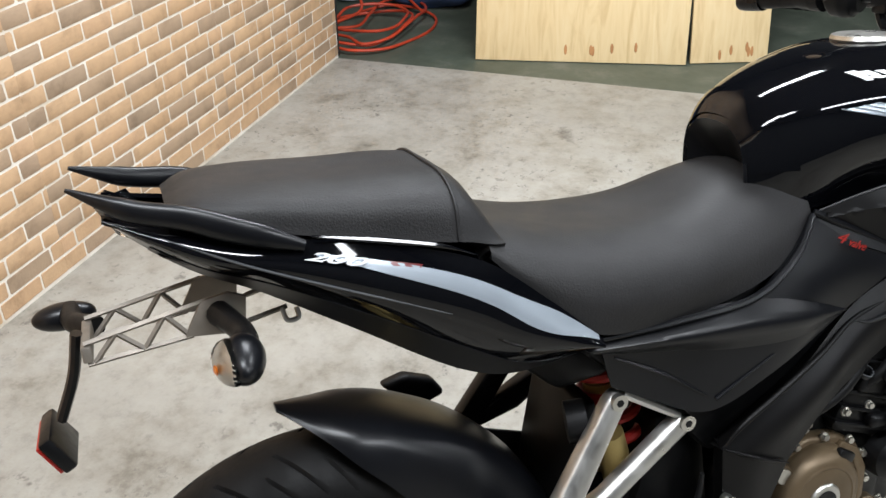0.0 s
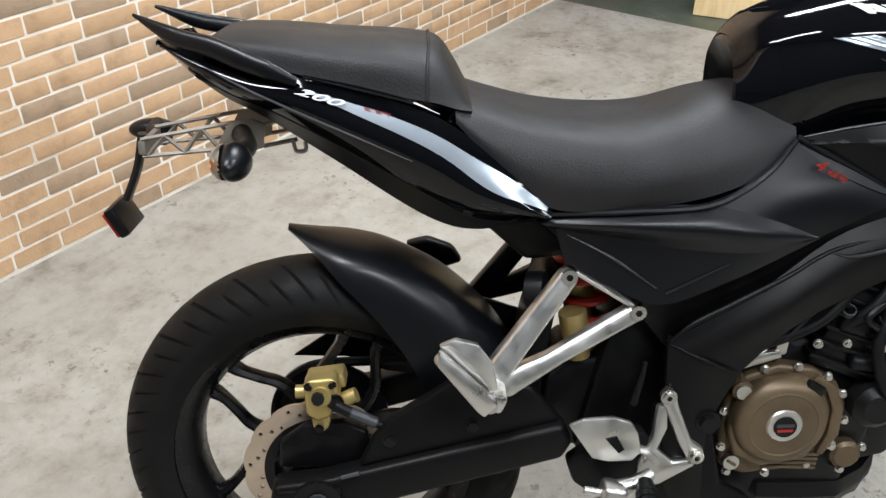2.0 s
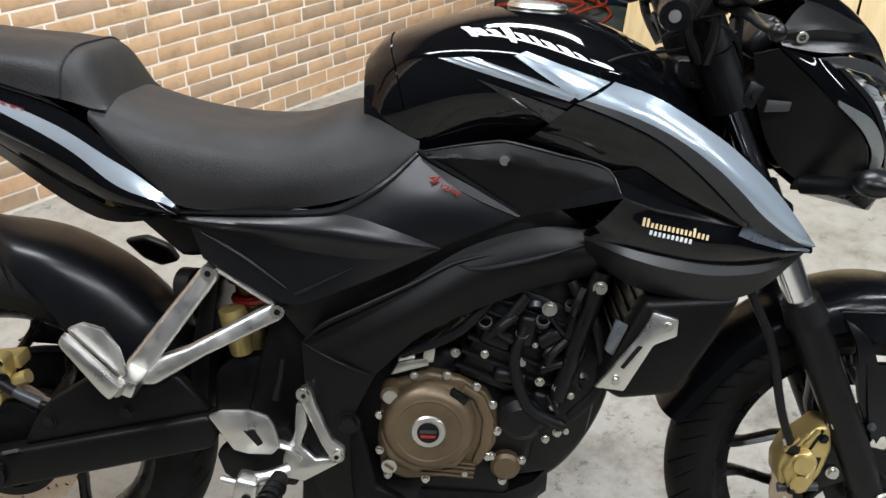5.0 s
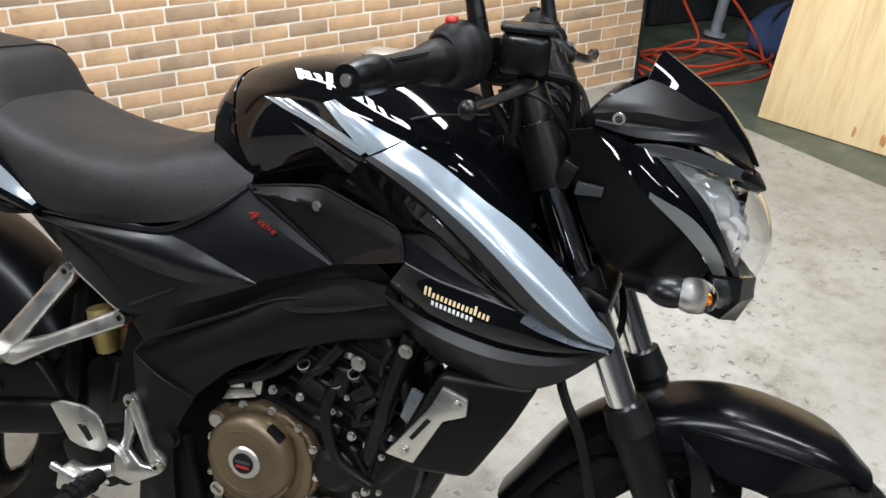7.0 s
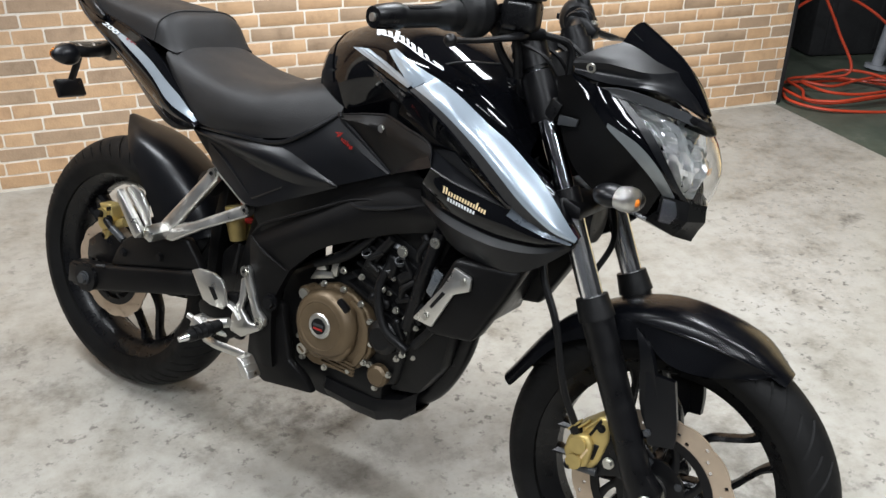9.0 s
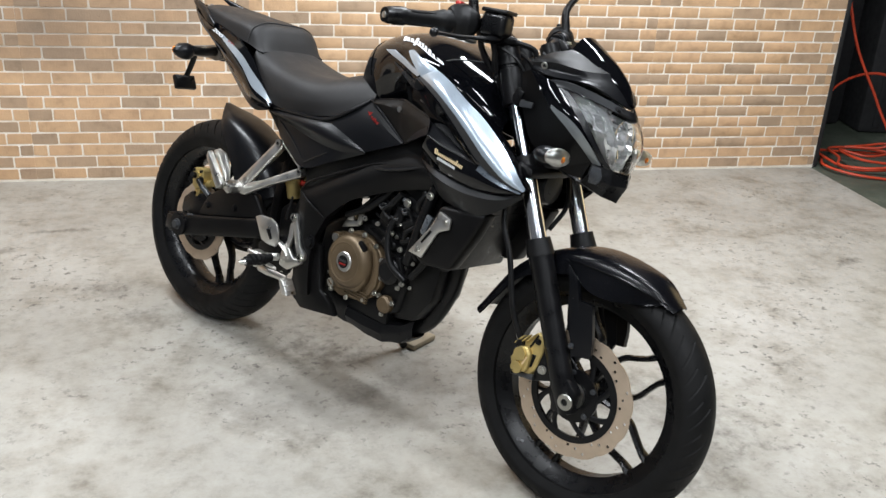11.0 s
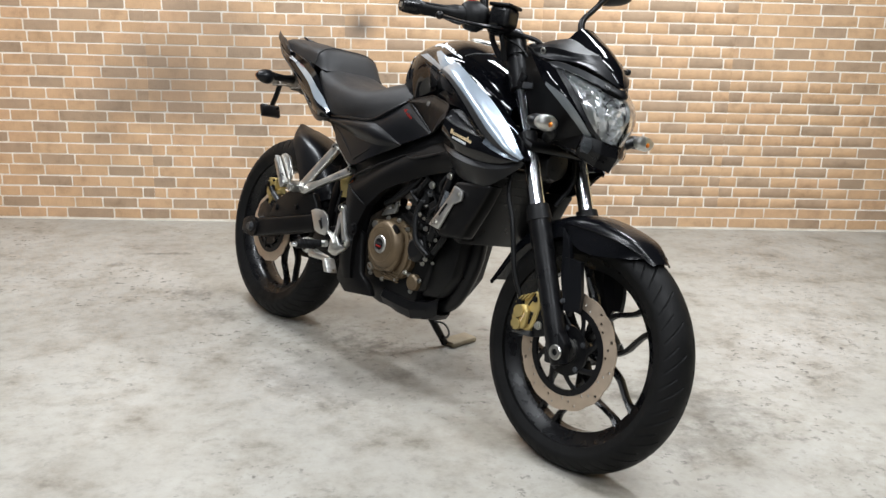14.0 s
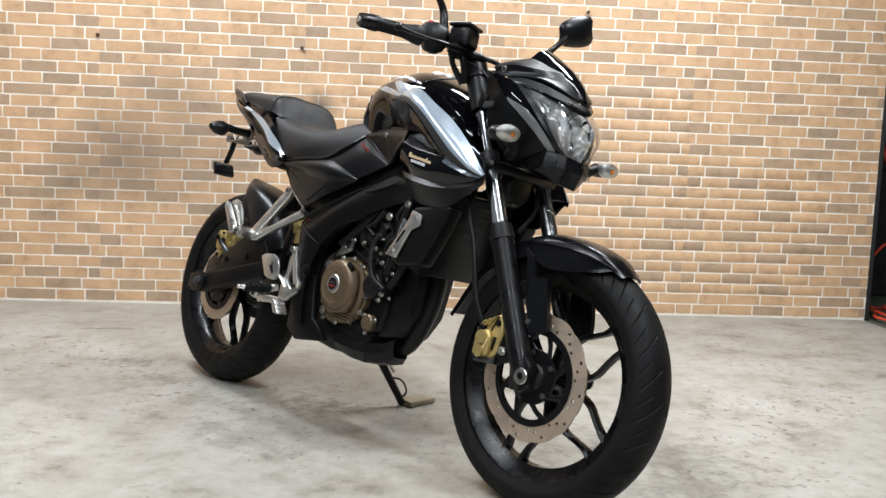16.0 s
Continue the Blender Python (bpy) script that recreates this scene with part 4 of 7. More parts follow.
for sgn in (-1, 1):
    line = spline([nearest_uv(tank_g, (x, sgn * y, z)) for x, y, z in ((0.706, 0.086, 0.957), (0.790, 0.116, 0.946), (0.888, 0.149, 0.917))], 40)
    for k, (at, tall, wide) in enumerate(((0.02, 0.040, 0.03), (0.10, 0.030, 0.02), (0.20, 0.026, 0.02), (0.30, 0.050, 0.015), (0.40, 0.028, 0.02), (0.49, 0.030, 0.02), (0.58, 0.026, 0.02), (0.68, 0.032, 0.02), (0.77, 0.026, 0.02), (0.88, 0.022, 0.05))):
        p, q = line[int(at * 39)], line[min(39, int((at + wide) * 39) + 1)]
        up = sgn * tall * 0.5
        a = [(p[0] - up, p[1] - 0.012), (p[0], p[1] + 0.002), (p[0] + up, p[1] + 0.014)]
        b = [(q[0] - up, q[1] - 0.008), (q[0], q[1] + 0.006), (q[0] + up, q[1] + 0.012)]
        part("tank_mark", patch_on(tank_g, a, b, 0.0012, 8, 3, 0.0006), WHITE, tank)
    part("tank_mark", patch_on(tank_g, [(u + sgn * 0.006, v) for u, v in line[2::9, :2]], [(u + sgn * 0.011, v) for u, v in line[2::9, :2]], 0.0012, 20, 3, 0.0006), WHITE, tank)

def outer_y(grids, x, z):
    """The outermost y (right side) of those surfaces at a place in side view."""
    best = 0.0
    for g in grids:
        p = g.reshape(-1, 3)
        p = p[p[:, 1] < 0]
        d = (p[:, 0] - x) ** 2 + (p[:, 2] - z) ** 2
        k = np.argsort(d)[:4]
        if d[k[0]] < 0.015 ** 2:
            w = 1 / (d[k] + 1e-8)
            best = min(best, float((p[k, 1] * w).sum() / w.sum()))
    return best


def decal(grids, corners, lift=0.0014, n=10, m=6):
    """A printed film over the surfaces, between four corners (x, z)."""
    a, b, c, d = [np.array(q) for q in corners]
    rows = []
    for v in np.linspace(0, 1, m):
        row = []
        for u in np.linspace(0, 1, n):
            q = (a * (1 - u) + b * u) * (1 - v) + (d * (1 - u) + c * u) * v
            row.append((q[0], outer_y(grids, *q) - lift, q[1]))
        rows.append(row)
    return skin(np.array(rows), 0.0006)


# side shrouds with a silver stripe
STRIPE_TOP = [(0.889, -0.172, 0.909), (0.939, -0.186, 0.893), (1.000, -0.188, 0.858), (1.036, -0.176, 0.834), (1.069, -0.168, 0.807), (1.106, -0.162, 0.773), (1.150, -0.156, 0.722), (1.165, -0.150, 0.702)]
STRIPE_LOW = [(0.842, -0.177, 0.882), (0.895, -0.201, 0.866), (0.944, -0.214, 0.844), (0.985, -0.213, 0.813), (1.027, -0.207, 0.775), (1.066, -0.195, 0.738), (1.115, -0.178, 0.712), (1.163, -0.152, 0.696)]
mid = [(0.5 * (a[0] + b[0]) + 0.004, min(a[1], b[1]) - 0.004, 0.5 * (a[2] + b[2])) for a, b in zip(STRIPE_TOP, STRIPE_LOW)]
stripe_g = surface([STRIPE_TOP, mid, STRIPE_LOW], 48, 10)
RECESS = [(0.780, -0.106, 0.817), (0.835, -0.132, 0.808), (0.888, -0.157, 0.797), (0.935, -0.163, 0.777), (0.990, -0.172, 0.757), (1.064, -0.193, 0.739)]
LINE_A = [(0.908, -0.190, 0.767), (0.947, -0.187, 0.753), (0.999, -0.184, 0.742), (1.055, -0.188, 0.733), (1.110, -0.176, 0.712), (1.164, -0.152, 0.696)]
R2 = [(0.866, -0.142, 0.702), (0.919, -0.163, 0.693), (0.975, -0.172, 0.683), (1.040, -0.173, 0.675), (1.105, -0.165, 0.677), (1.163, -0.150, 0.693)]
R3 = [(0.868, -0.142, 0.697), (0.922, -0.170, 0.682), (0.978, -0.180, 0.670), (1.042, -0.179, 0.663), (1.108, -0.168, 0.668), (1.162, -0.148, 0.690)]
R4 = [(0.880, -0.118, 0.660), (0.940, -0.142, 0.630), (1.000, -0.152, 0.619), (1.060, -0.158, 0.620), (1.105, -0.160, 0.640), (1.158, -0.144, 0.684)]
upper_g = surface([STRIPE_LOW[:6], [(0.5 * (a[0] + b[0]), 0.5 * (a[1] + b[1]) - 0.003, 0.5 * (a[2] + b[2])) for a, b in zip(STRIPE_LOW, RECESS)], RECESS], 40, 14)
lip_g = surface([[(x, y + 0.002, z) for x, y, z in RECESS[2:]], LINE_A[:4]], 30, 5)
shroud_g = surface([LINE_A, [(0.5 * (a[0] + b[0]), 0.5 * (a[1] + b[1]) - 0.010, 0.5 * (a[2] + b[2])) for a, b in zip(LINE_A, R2)], R2], 80, 12)
ridge_g = surface([R2, R3], 40, 5)
for sgn in (-1, 1):
    def side(s):
        return s if sgn < 0 else s.mirrored()
    shroud = part("tank_shroud", side(skin(shroud_g, 0.005)), GLOSS, bike, "gloss black tank shroud", 60)
    part("upper_field", side(skin(upper_g, 0.005)), GLOSS, shroud, "", 60)
    part("lip", side(skin(lip_g, 0.004)), SATIN, shroud)
    part("edge_line", side(tube([(x, y - 0.001, z) for x, y, z in LINE_A[:4]], [0.0015, 0.0022, 0.002, 0.001], 6, 40)), SATIN, shroud)
    part("ridge", side(skin(ridge_g, 0.004)), RIDGE, shroud, "satin ridge along the shroud's lower edge")
    part("lower_blade", side(skin(surface([R3, R4], 30, 5), 0.005)), SATIN, shroud, "satin black lower edge")
    part("stripe_bed", side(skin(stripe_g, 0.004)), GLOSS, shroud, "", 60)
    part("stripe", side(patch_on(stripe_g, [(0.0, 0.02), (0.14, 0.02), (0.45, 0.02), (0.75, 0.02), (0.985, 0.05)], [(0.0, 0.80), (0.18, 0.74), (0.45, 0.70), (0.75, 0.70), (0.985, 0.70)], 0.0014, 44, 8)), SILVER, shroud, "silver stripe")
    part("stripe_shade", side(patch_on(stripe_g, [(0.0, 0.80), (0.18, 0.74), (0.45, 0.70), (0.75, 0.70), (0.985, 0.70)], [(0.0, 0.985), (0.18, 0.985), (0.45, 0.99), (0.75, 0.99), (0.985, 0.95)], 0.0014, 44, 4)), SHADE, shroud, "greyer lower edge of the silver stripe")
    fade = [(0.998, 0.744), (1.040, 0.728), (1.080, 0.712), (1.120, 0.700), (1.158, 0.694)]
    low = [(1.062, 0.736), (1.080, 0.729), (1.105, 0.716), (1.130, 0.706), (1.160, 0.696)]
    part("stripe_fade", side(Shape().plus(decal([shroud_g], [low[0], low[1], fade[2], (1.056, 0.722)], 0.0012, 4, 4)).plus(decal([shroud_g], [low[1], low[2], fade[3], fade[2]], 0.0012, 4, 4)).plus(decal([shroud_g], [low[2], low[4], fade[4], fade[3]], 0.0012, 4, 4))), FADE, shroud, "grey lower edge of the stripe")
    part("front_strip", side(decal([tank_g], [(0.668, 0.926), (0.712, 0.930), (0.846, 0.893), (0.834, 0.884)], 0.0018, 14, 6)), TAILSTRIPE, shroud, "silver band on the tank's side")
    part("upper_strip", side(decal([tank_g], [(0.765, 0.934), (0.780, 0.940), (0.884, 0.908), (0.846, 0.886)], 0.0018, 14, 6)), SILVER, shroud, "silver band running on from the stripe")
    part("inner_panel", side(skin(surface([STRIPE_TOP, [(x - 0.01, y * 0.72, z - 0.004) for x, y, z in STRIPE_TOP], [(x - 0.02, y * 0.5, z - 0.03) for x, y, z in STRIPE_TOP]], 30, 8), 0.004, (0.9, -0.15, 0.6))), GLOSS, shroud)
    part("grey_wedge", side(decal([tank_g, upper_g], [(0.720, 0.903), (0.836, 0.870), (0.864, 0.828), (0.842, 0.836)], 0.0022, 12, 10)), WEDGE, shroud, "dark grey wedge decal")
    # two lines of maker's marks, as fine slanted bars
    for k in range(16):
        x, z, h = 0.934 + 0.0054 * k, 0.7310 - 0.00105 * k, (0.0112 if k in (0, 1, 12) else 0.0066)
        part("maker_mark", side(decal([shroud_g], [(x + 0.0012, z + h), (x + 0.0042, z + h - 0.0006), (x + 0.0032, z - 0.0006), (x, z)], 0.0012, 2, 3)), CREAM, shroud)
    for k in range(10):
        x, z = 0.944 + 0.0056 * k, 0.7190 - 0.0011 * k
        part("maker_mark", side(decal([shroud_g], [(x + 0.001, z + 0.0062), (x + 0.0042, z + 0.0056), (x + 0.0034, z - 0.0006), (x, z)], 0.0012, 2, 3)), WHITE, shroud)
    # knee panel
    knee_g = facets([[(0.650, -0.100, 0.801), (0.706, -0.104, 0.812), (0.757, -0.111, 0.820), (0.825, -0.142, 0.811), (0.890, -0.169, 0.797)],
                     [(0.655, -0.112, 0.794), (0.706, -0.120, 0.797), (0.760, -0.127, 0.795), (0.838, -0.158, 0.787), (0.899, -0.181, 0.781)],
                     [(0.657, -0.104, 0.794), (0.722, -0.112, 0.757), (0.786, -0.121, 0.719), (0.846, -0.154, 0.744), (0.907, -0.189, 0.767)]], 30, 9)
    knee = part("knee_panel", side(skin(knee_g, 0.006)), FRAME, bike, "satin black knee panel", 50)
    part("screw", side(bolt((0.759, outer_y([knee_g], 0.759, 0.797) - 0.0005, 0.797), 0.0052, 0.003)), ALU, knee)
    part("edge", side(tube([(x, y - 0.001, z) for x, y, z in [(0.650, -0.100, 0.801), (0.706, -0.104, 0.812), (0.754, -0.1105, 0.8195), (0.760, -0.112, 0.8195), (0.825, -0.142, 0.811), (0.890, -0.169, 0.797), (0.907, -0.189, 0.767)]], [0.0012, 0.0020, 0.0022, 0.0022, 0.0020, 0.0018, 0.0012], 6, 60)), SATIN, knee)
    part("facet", side(skin(surface([[(0.800, -0.130, 0.730), (0.850, -0.160, 0.762), (0.894, -0.180, 0.782)], [(0.806, -0.134, 0.728), (0.858, -0.166, 0.748), (0.909, -0.192, 0.768)]], 10, 5), 0.004)), SATIN, knee)
    # side panel under the seat: lower field, raised wing and front field
    low_top = [(0.332, -0.122, 0.693), (0.420, -0.132, 0.680), (0.500, -0.140, 0.666), (0.600, -0.143, 0.660), (0.675, -0.130, 0.672)]
    sp_g = surface([low_top, [(0.345, -0.118, 0.645), (0.400, -0.127, 0.615), (0.468, -0.136, 0.587), (0.560, -0.141, 0.620), (0.674, -0.129, 0.670)]], 30, 10)
    sp = part("side_panel", side(skin(sp_g, 0.006)), SATIN, bike, "satin black side panel with a raised wing")
    part("wing", side(skin(surface([[(0.300, -0.118, 0.713), (0.400, -0.126, 0.721), (0.535, -0.137, 0.723), (0.612, -0.141, 0.702), (0.676, -0.131, 0.674)], [(0.312, -0.130, 0.704), (0.400, -0.148, 0.704), (0.510, -0.156, 0.698), (0.600, -0.152, 0.685), (0.676, -0.132, 0.673)], low_top], 34, 10), 0.006)), SATIN, sp)
    part("front_field", side(skin(surface([[(0.535, -0.138, 0.724), (0.600, -0.120, 0.766), (0.645, -0.099, 0.800)], [(0.600, -0.141, 0.705), (0.662, -0.129, 0.735), (0.716, -0.112, 0.761)], [(0.674, -0.131, 0.674), (0.730, -0.126, 0.697), (0.785, -0.121, 0.720)]], 16, 14), 0.006)), SATIN, sp)
    part("facet", side(skin(surface([[(0.648, -0.101, 0.800), (0.717, -0.115, 0.760), (0.784, -0.123, 0.720)], [(0.648, -0.106, 0.784), (0.712, -0.121, 0.747), (0.780, -0.1245, 0.7185)]], 14, 5), 0.004)), FACET, sp, "dull grey bevel beside the knee panel")
    part("front_edge", side(tube([(0.644, -0.100, 0.801), (0.651, -0.104, 0.797), (0.717, -0.114, 0.760), (0.785, -0.122, 0.721)], [0.004, 0.0045, 0.003, 0.002], 8)), SATIN, sp)
    part("seat_edge", side(tube([(0.31, -0.128, 0.716), (0.42, -0.139, 0.720), (0.535, -0.138, 0.727), (0.60, -0.126, 0.762), (0.642, -0.101, 0.797)], [0.003, 0.0045, 0.005, 0.005, 0.004], 8, 30)), SATIN, sp)
    part("ridge", side(tube([on_surface(sp_g, 0.04, 0.10, 0.001), on_surface(sp_g, 0.22, 0.42, 0.001), on_surface(sp_g, 0.42, 0.72, 0.001)], [0.001, 0.003, 0.0012], 6)), SATIN, sp)
    part("ridge", side(tube([on_surface(sp_g, 0.46, 0.80, 0.001), on_surface(sp_g, 0.66, 0.30, 0.001)], [0.0028, 0.001], 6)), SATIN, sp)
    # main frame spar and its lower plate
    spar_g = surface([[(0.915, -0.108, 0.705), (0.810, -0.108, 0.700), (0.715, -0.110, 0.670), (0.610, -0.132, 0.606), (0.484, -0.140, 0.531)], [(0.915, -0.128, 0.672), (0.812, -0.126, 0.658), (0.722, -0.130, 0.632), (0.630, -0.148, 0.578), (0.520, -0.150, 0.512)], [(0.915, -0.110, 0.640), (0.820, -0.112, 0.616), (0.727, -0.122, 0.581), (0.648, -0.136, 0.542), (0.588, -0.142, 0.486)]], 30, 10)
    part("frame_spar", side(skin(spar_g, 0.03)), FRAME, bike, "satin black pressed steel frame spar")
    part("spar_edge", side(tube([(0.487, -0.143, 0.534), (0.511, -0.145, 0.558), (0.569, -0.142, 0.588), (0.640, -0.134, 0.622), (0.700, -0.120, 0.650), (0.800, -0.118, 0.672)], [0.002, 0.004, 0.004, 0.003, 0.003, 0.001], 10, 40)), FRAME, bike)
    part("spar_ledge", side(tube([(0.700, -0.122, 0.648), (0.720, -0.126, 0.644), (0.790, -0.128, 0.658), (0.870, -0.130, 0.684)], [0.001, 0.004, 0.004, 0.001], 8, 24)), RIDGE, bike)
    part("spar_fold", side(tube([(0.487, -0.146, 0.532), (0.530, -0.155, 0.512), (0.584, -0.147, 0.484)], [0.001, 0.003, 0.001], 10, 16)), FRAME, bike)
    plate_g = surface([[(0.484, -0.144, 0.531), (0.487, -0.142, 0.446), (0.492, -0.138, 0.312), (0.510, -0.132, 0.262)], [(0.528, -0.153, 0.510), (0.520, -0.148, 0.430), (0.520, -0.142, 0.315), (0.530, -0.134, 0.258)], [(0.588, -0.142, 0.486), (0.553, -0.142, 0.408), (0.549, -0.138, 0.321), (0.553, -0.132, 0.262)]], 20, 8)
    part("frame_plate", side(skin(plate_g, 0.03)), FRAME, bike, "satin black frame plate")
    part("pivot_bolt", side(bolt((0.548, -0.143, 0.408), 0.013, 0.012)), BLACK, bike)
    # radiator side cover
    rc = part("radiator_cover", side(prism([(0.955, 0.615), (1.083, 0.626), (1.054, 0.560), (1.008, 0.476), (0.930, 0.466), (0.898, 0.486)], -0.160, -0.110, 0.010, 3)), FRAME, bike, "satin black radiator side cover")
    strap = part("guard_strap", side(prism([(0.964, 0.605), (0.999, 0.595), (0.999, 0.570), (0.969, 0.556), (0.934, 0.485), (0.893, 0.490), (0.944, 0.562), (0.954, 0.580)], -0.170, -0.162, 0.003)), ALU, rc, "bare aluminium radiator guard")
    part("slot", side(prism([(0.9475, 0.556), (0.954, 0.554), (0.931, 0.520), (0.926, 0.523)], -0.1712, -0.1690, 0.0004, 1)), BLACK, strap)
    for q in ((0.986, 0.585), (0.921, 0.502)):
        part("bolt", side(bolt((q[0], -0.170, q[1]), 0.0050, 0.005)), STEEL, strap)
    part("reflector", side(prism([(0.918, 0.585), (0.936, 0.578), (0.918, 0.530), (0.905, 0.540)], -0.155, -0.146, 0.003)), GREY, rc, "small grey reflector")
    # tail cover, its stripe and the grab rail
    tail_top = [(-0.168, -0.048, 0.938), (-0.116, -0.068, 0.922), (-0.048, -0.090, 0.903), (0.016, -0.106, 0.894), (0.094, -0.118, 0.876), (0.190, -0.130, 0.842), (0.260, -0.137, 0.785), (0.325, -0.137, 0.722)]
    tail_low = [(-0.167, -0.044, 0.930), (-0.137, -0.052, 0.902), (-0.090, -0.060, 0.866), (-0.040, -0.068, 0.840), (0.050, -0.080, 0.782), (0.173, -0.098, 0.704), (0.223, -0.108, 0.692), (0.318, -0.128, 0.710)]
    tail_mid = [(0.5 * (a[0] + b[0]), min(a[1], b[1]) - 0.012, 0.58 * a[2] + 0.42 * b[2]) for a, b in zip(tail_top, tail_low)]
    tail_g = surface([tail_top, tail_mid, tail_low], 44, 16)
    tail = part("tail_cover", side(skin(tail_g, 0.005, (0.1, 0, 0.85))), GLOSS, bike, "gloss black tail cover", 60)
    part("stripe", side(patch_on(tail_g, [(0.42, 0.17), (0.55, 0.155), (0.75, 0.15), (0.88, 0.06), (0.985, 0.02)], [(0.42, 0.20), (0.55, 0.27), (0.75, 0.32), (0.88, 0.33), (0.985, 0.19)], 0.0012, 40, 8)), TAILSTRIPE, tail, "silver stripe")
    # grey tube painted as the highlight along the crease
    part("crease", side(tube([(x, outer_y([tail_g], x, z) - 0.0003, z) for x, z in ((-0.119, 0.914), (-0.048, 0.881), (0.026, 0.848), (0.087, 0.821), (0.150, 0.793))], [0.0006, 0.0016, 0.0016, 0.0016, 0.0006], 6, 30)), DULL, tail)
    part("tail_pan", side(skin(surface([[(x, y + 0.003, z + 0.003) for x, y, z in tail_low], [(x, 0.0, z + 0.004) for x, y, z in tail_low]], 30, 5), 0.003, (0.1, 0, 0.95))), FRAME, tail)
    part("lower_skirt", side(patch_on(tail_g, [(0.12, 0.80), (0.45, 0.74), (0.80, 0.78), (0.97, 0.90)], [(0.12, 0.99), (0.45, 0.995), (0.80, 0.995), (0.97, 0.99)], 0.001, 30, 5)), SATIN, tail)
    part("upper_trim", side(tube([(0.02, -0.114, 0.898), (0.094, -0.122, 0.881), (0.150, -0.130, 0.866), (0.185, -0.131, 0.850)], [0.0015, 0.0032, 0.0026, 0.0004], 6)), GLOSS, tail)
    part("grab_rail", side(tube([(-0.194, -0.050, 0.968), (-0.140, -0.074, 0.944), (-0.090, -0.090, 0.931), (-0.056, -0.100, 0.917), (-0.020, -0.111, 0.904), (0.012, -0.117, 0.891)], [0.0015, 0.0075, 0.0085, 0.0095, 0.0085, 0.004], 14, 40, flat=1.45)), SATIN, bike, "satin black grab rail")

p0, p1 = [np.array((x, outer_y([tail_g], x, z) - 0.0042, z)) for x, z in ((0.008, 0.8785), (0.080, 0.8570))]
ex = (p1 - p0) / np.linalg.norm(p1 - p0)
out = np.array((0, -1.0, 0.12))
out = out - ex * (out @ ex)
out /= np.linalg.norm(out)
up = np.cross(out, ex)
m = Matrix([[ex[k], up[k], out[k], p0[k]] for k in range(3)] + [[0, 0, 0, 1]])
writing("number_mark", "200", 0.0135, m @ Matrix.Diagonal((2.8, 0.95, 1, 1)), WHITE, bike, 0.45, 0.0002)
pair("red_flash", decal([tail_g], [(0.090, 0.8615), (0.126, 0.8515), (0.123, 0.8485), (0.088, 0.8580)], 0.0014, 8, 3), MAROON, bike, "dark red flash decal")
writing("valve_mark", "4", 0.022, pose(0.655, -0.1270, 0.768, 90, 26, 0) @ Matrix.Diagonal((1.3, 0.9, 1, 1)), RED, bike, 0.3)
writing("valve_mark", "valve", 0.0150, pose(0.672, -0.1295, 0.7600, 90, 26, 0), RED, bike, 0.3)

# seats
rider = part("rider_seat", skin(surface(ring_rows([
    (0.205, [(0, 0.866), (0.065, 0.864), (0.100, 0.856), (0.118, 0.846), (0.120, 0.836)]),
    (0.250, [(0, 0.850), (0.075, 0.847), (0.112, 0.834), (0.130, 0.808), (0.130, 0.788)]),
    (0.320, [(0, 0.830), (0.082, 0.827), (0.122, 0.810), (0.140, 0.768), (0.137, 0.728)]),
    (0.400, [(0, 0.820), (0.085, 0.817), (0.128, 0.797), (0.144, 0.755), (0.138, 0.722)]),
    (0.470, [(0, 0.824), (0.078, 0.820), (0.120, 0.798), (0.138, 0.760), (0.134, 0.725)]),
    (0.540, [(0, 0.848), (0.056, 0.842), (0.098, 0.820), (0.124, 0.778), (0.129, 0.737)]),
    (0.596, [(0, 0.856), (0.050, 0.850), (0.084, 0.832), (0.108, 0.794), (0.118, 0.757)]),
    (0.644, [(0, 0.846), (0.044, 0.842), (0.076, 0.828), (0.092, 0.806), (0.098, 0.788)])]), 48, 40), 0.02, (0.42, 0, 0.7)), VINYL, bike, "dark grey vinyl rider seat", 50)
pillion = part("pillion_seat", skin(surface(ring_rows([
    (-0.108, [(0, 0.935), (0.035, 0.935), (0.060, 0.932), (0.075, 0.928)]),
    (-0.085, [(0, 0.946), (0.045, 0.945), (0.075, 0.938), (0.088, 0.926)]),
    (-0.030, [(0, 0.947), (0.060, 0.944), (0.094, 0.932), (0.102, 0.910)]),
    (0.060, [(0, 0.937), (0.070, 0.934), (0.106, 0.918), (0.114, 0.888)]),
    (0.150, [(0, 0.929), (0.074, 0.926), (0.112, 0.907), (0.121, 0.868)]),
    (0.186, [(0, 0.921), (0.072, 0.917), (0.107, 0.898), (0.120, 0.860)]),
    (0.208, [(0, 0.892), (0.066, 0.889), (0.100, 0.876), (0.116, 0.852)]),
    (0.226, [(0, 0.856), (0.060, 0.855), (0.092, 0.852), (0.110, 0.848)])]), 44, 36), 0.02, (0.06, 0, 0.85)), VINYL, bike, "dark grey vinyl pillion seat", 50)
part("seam", tube([(0.170, -0.122, 0.866), (0.172, -0.111, 0.904), (0.174, -0.073, 0.9235), (0.174, 0, 0.927), (0.174, 0.073, 0.9235), (0.172, 0.111, 0.904), (0.170, 0.122, 0.866)], 0.0018, 6, 40), VINYL, pillion)

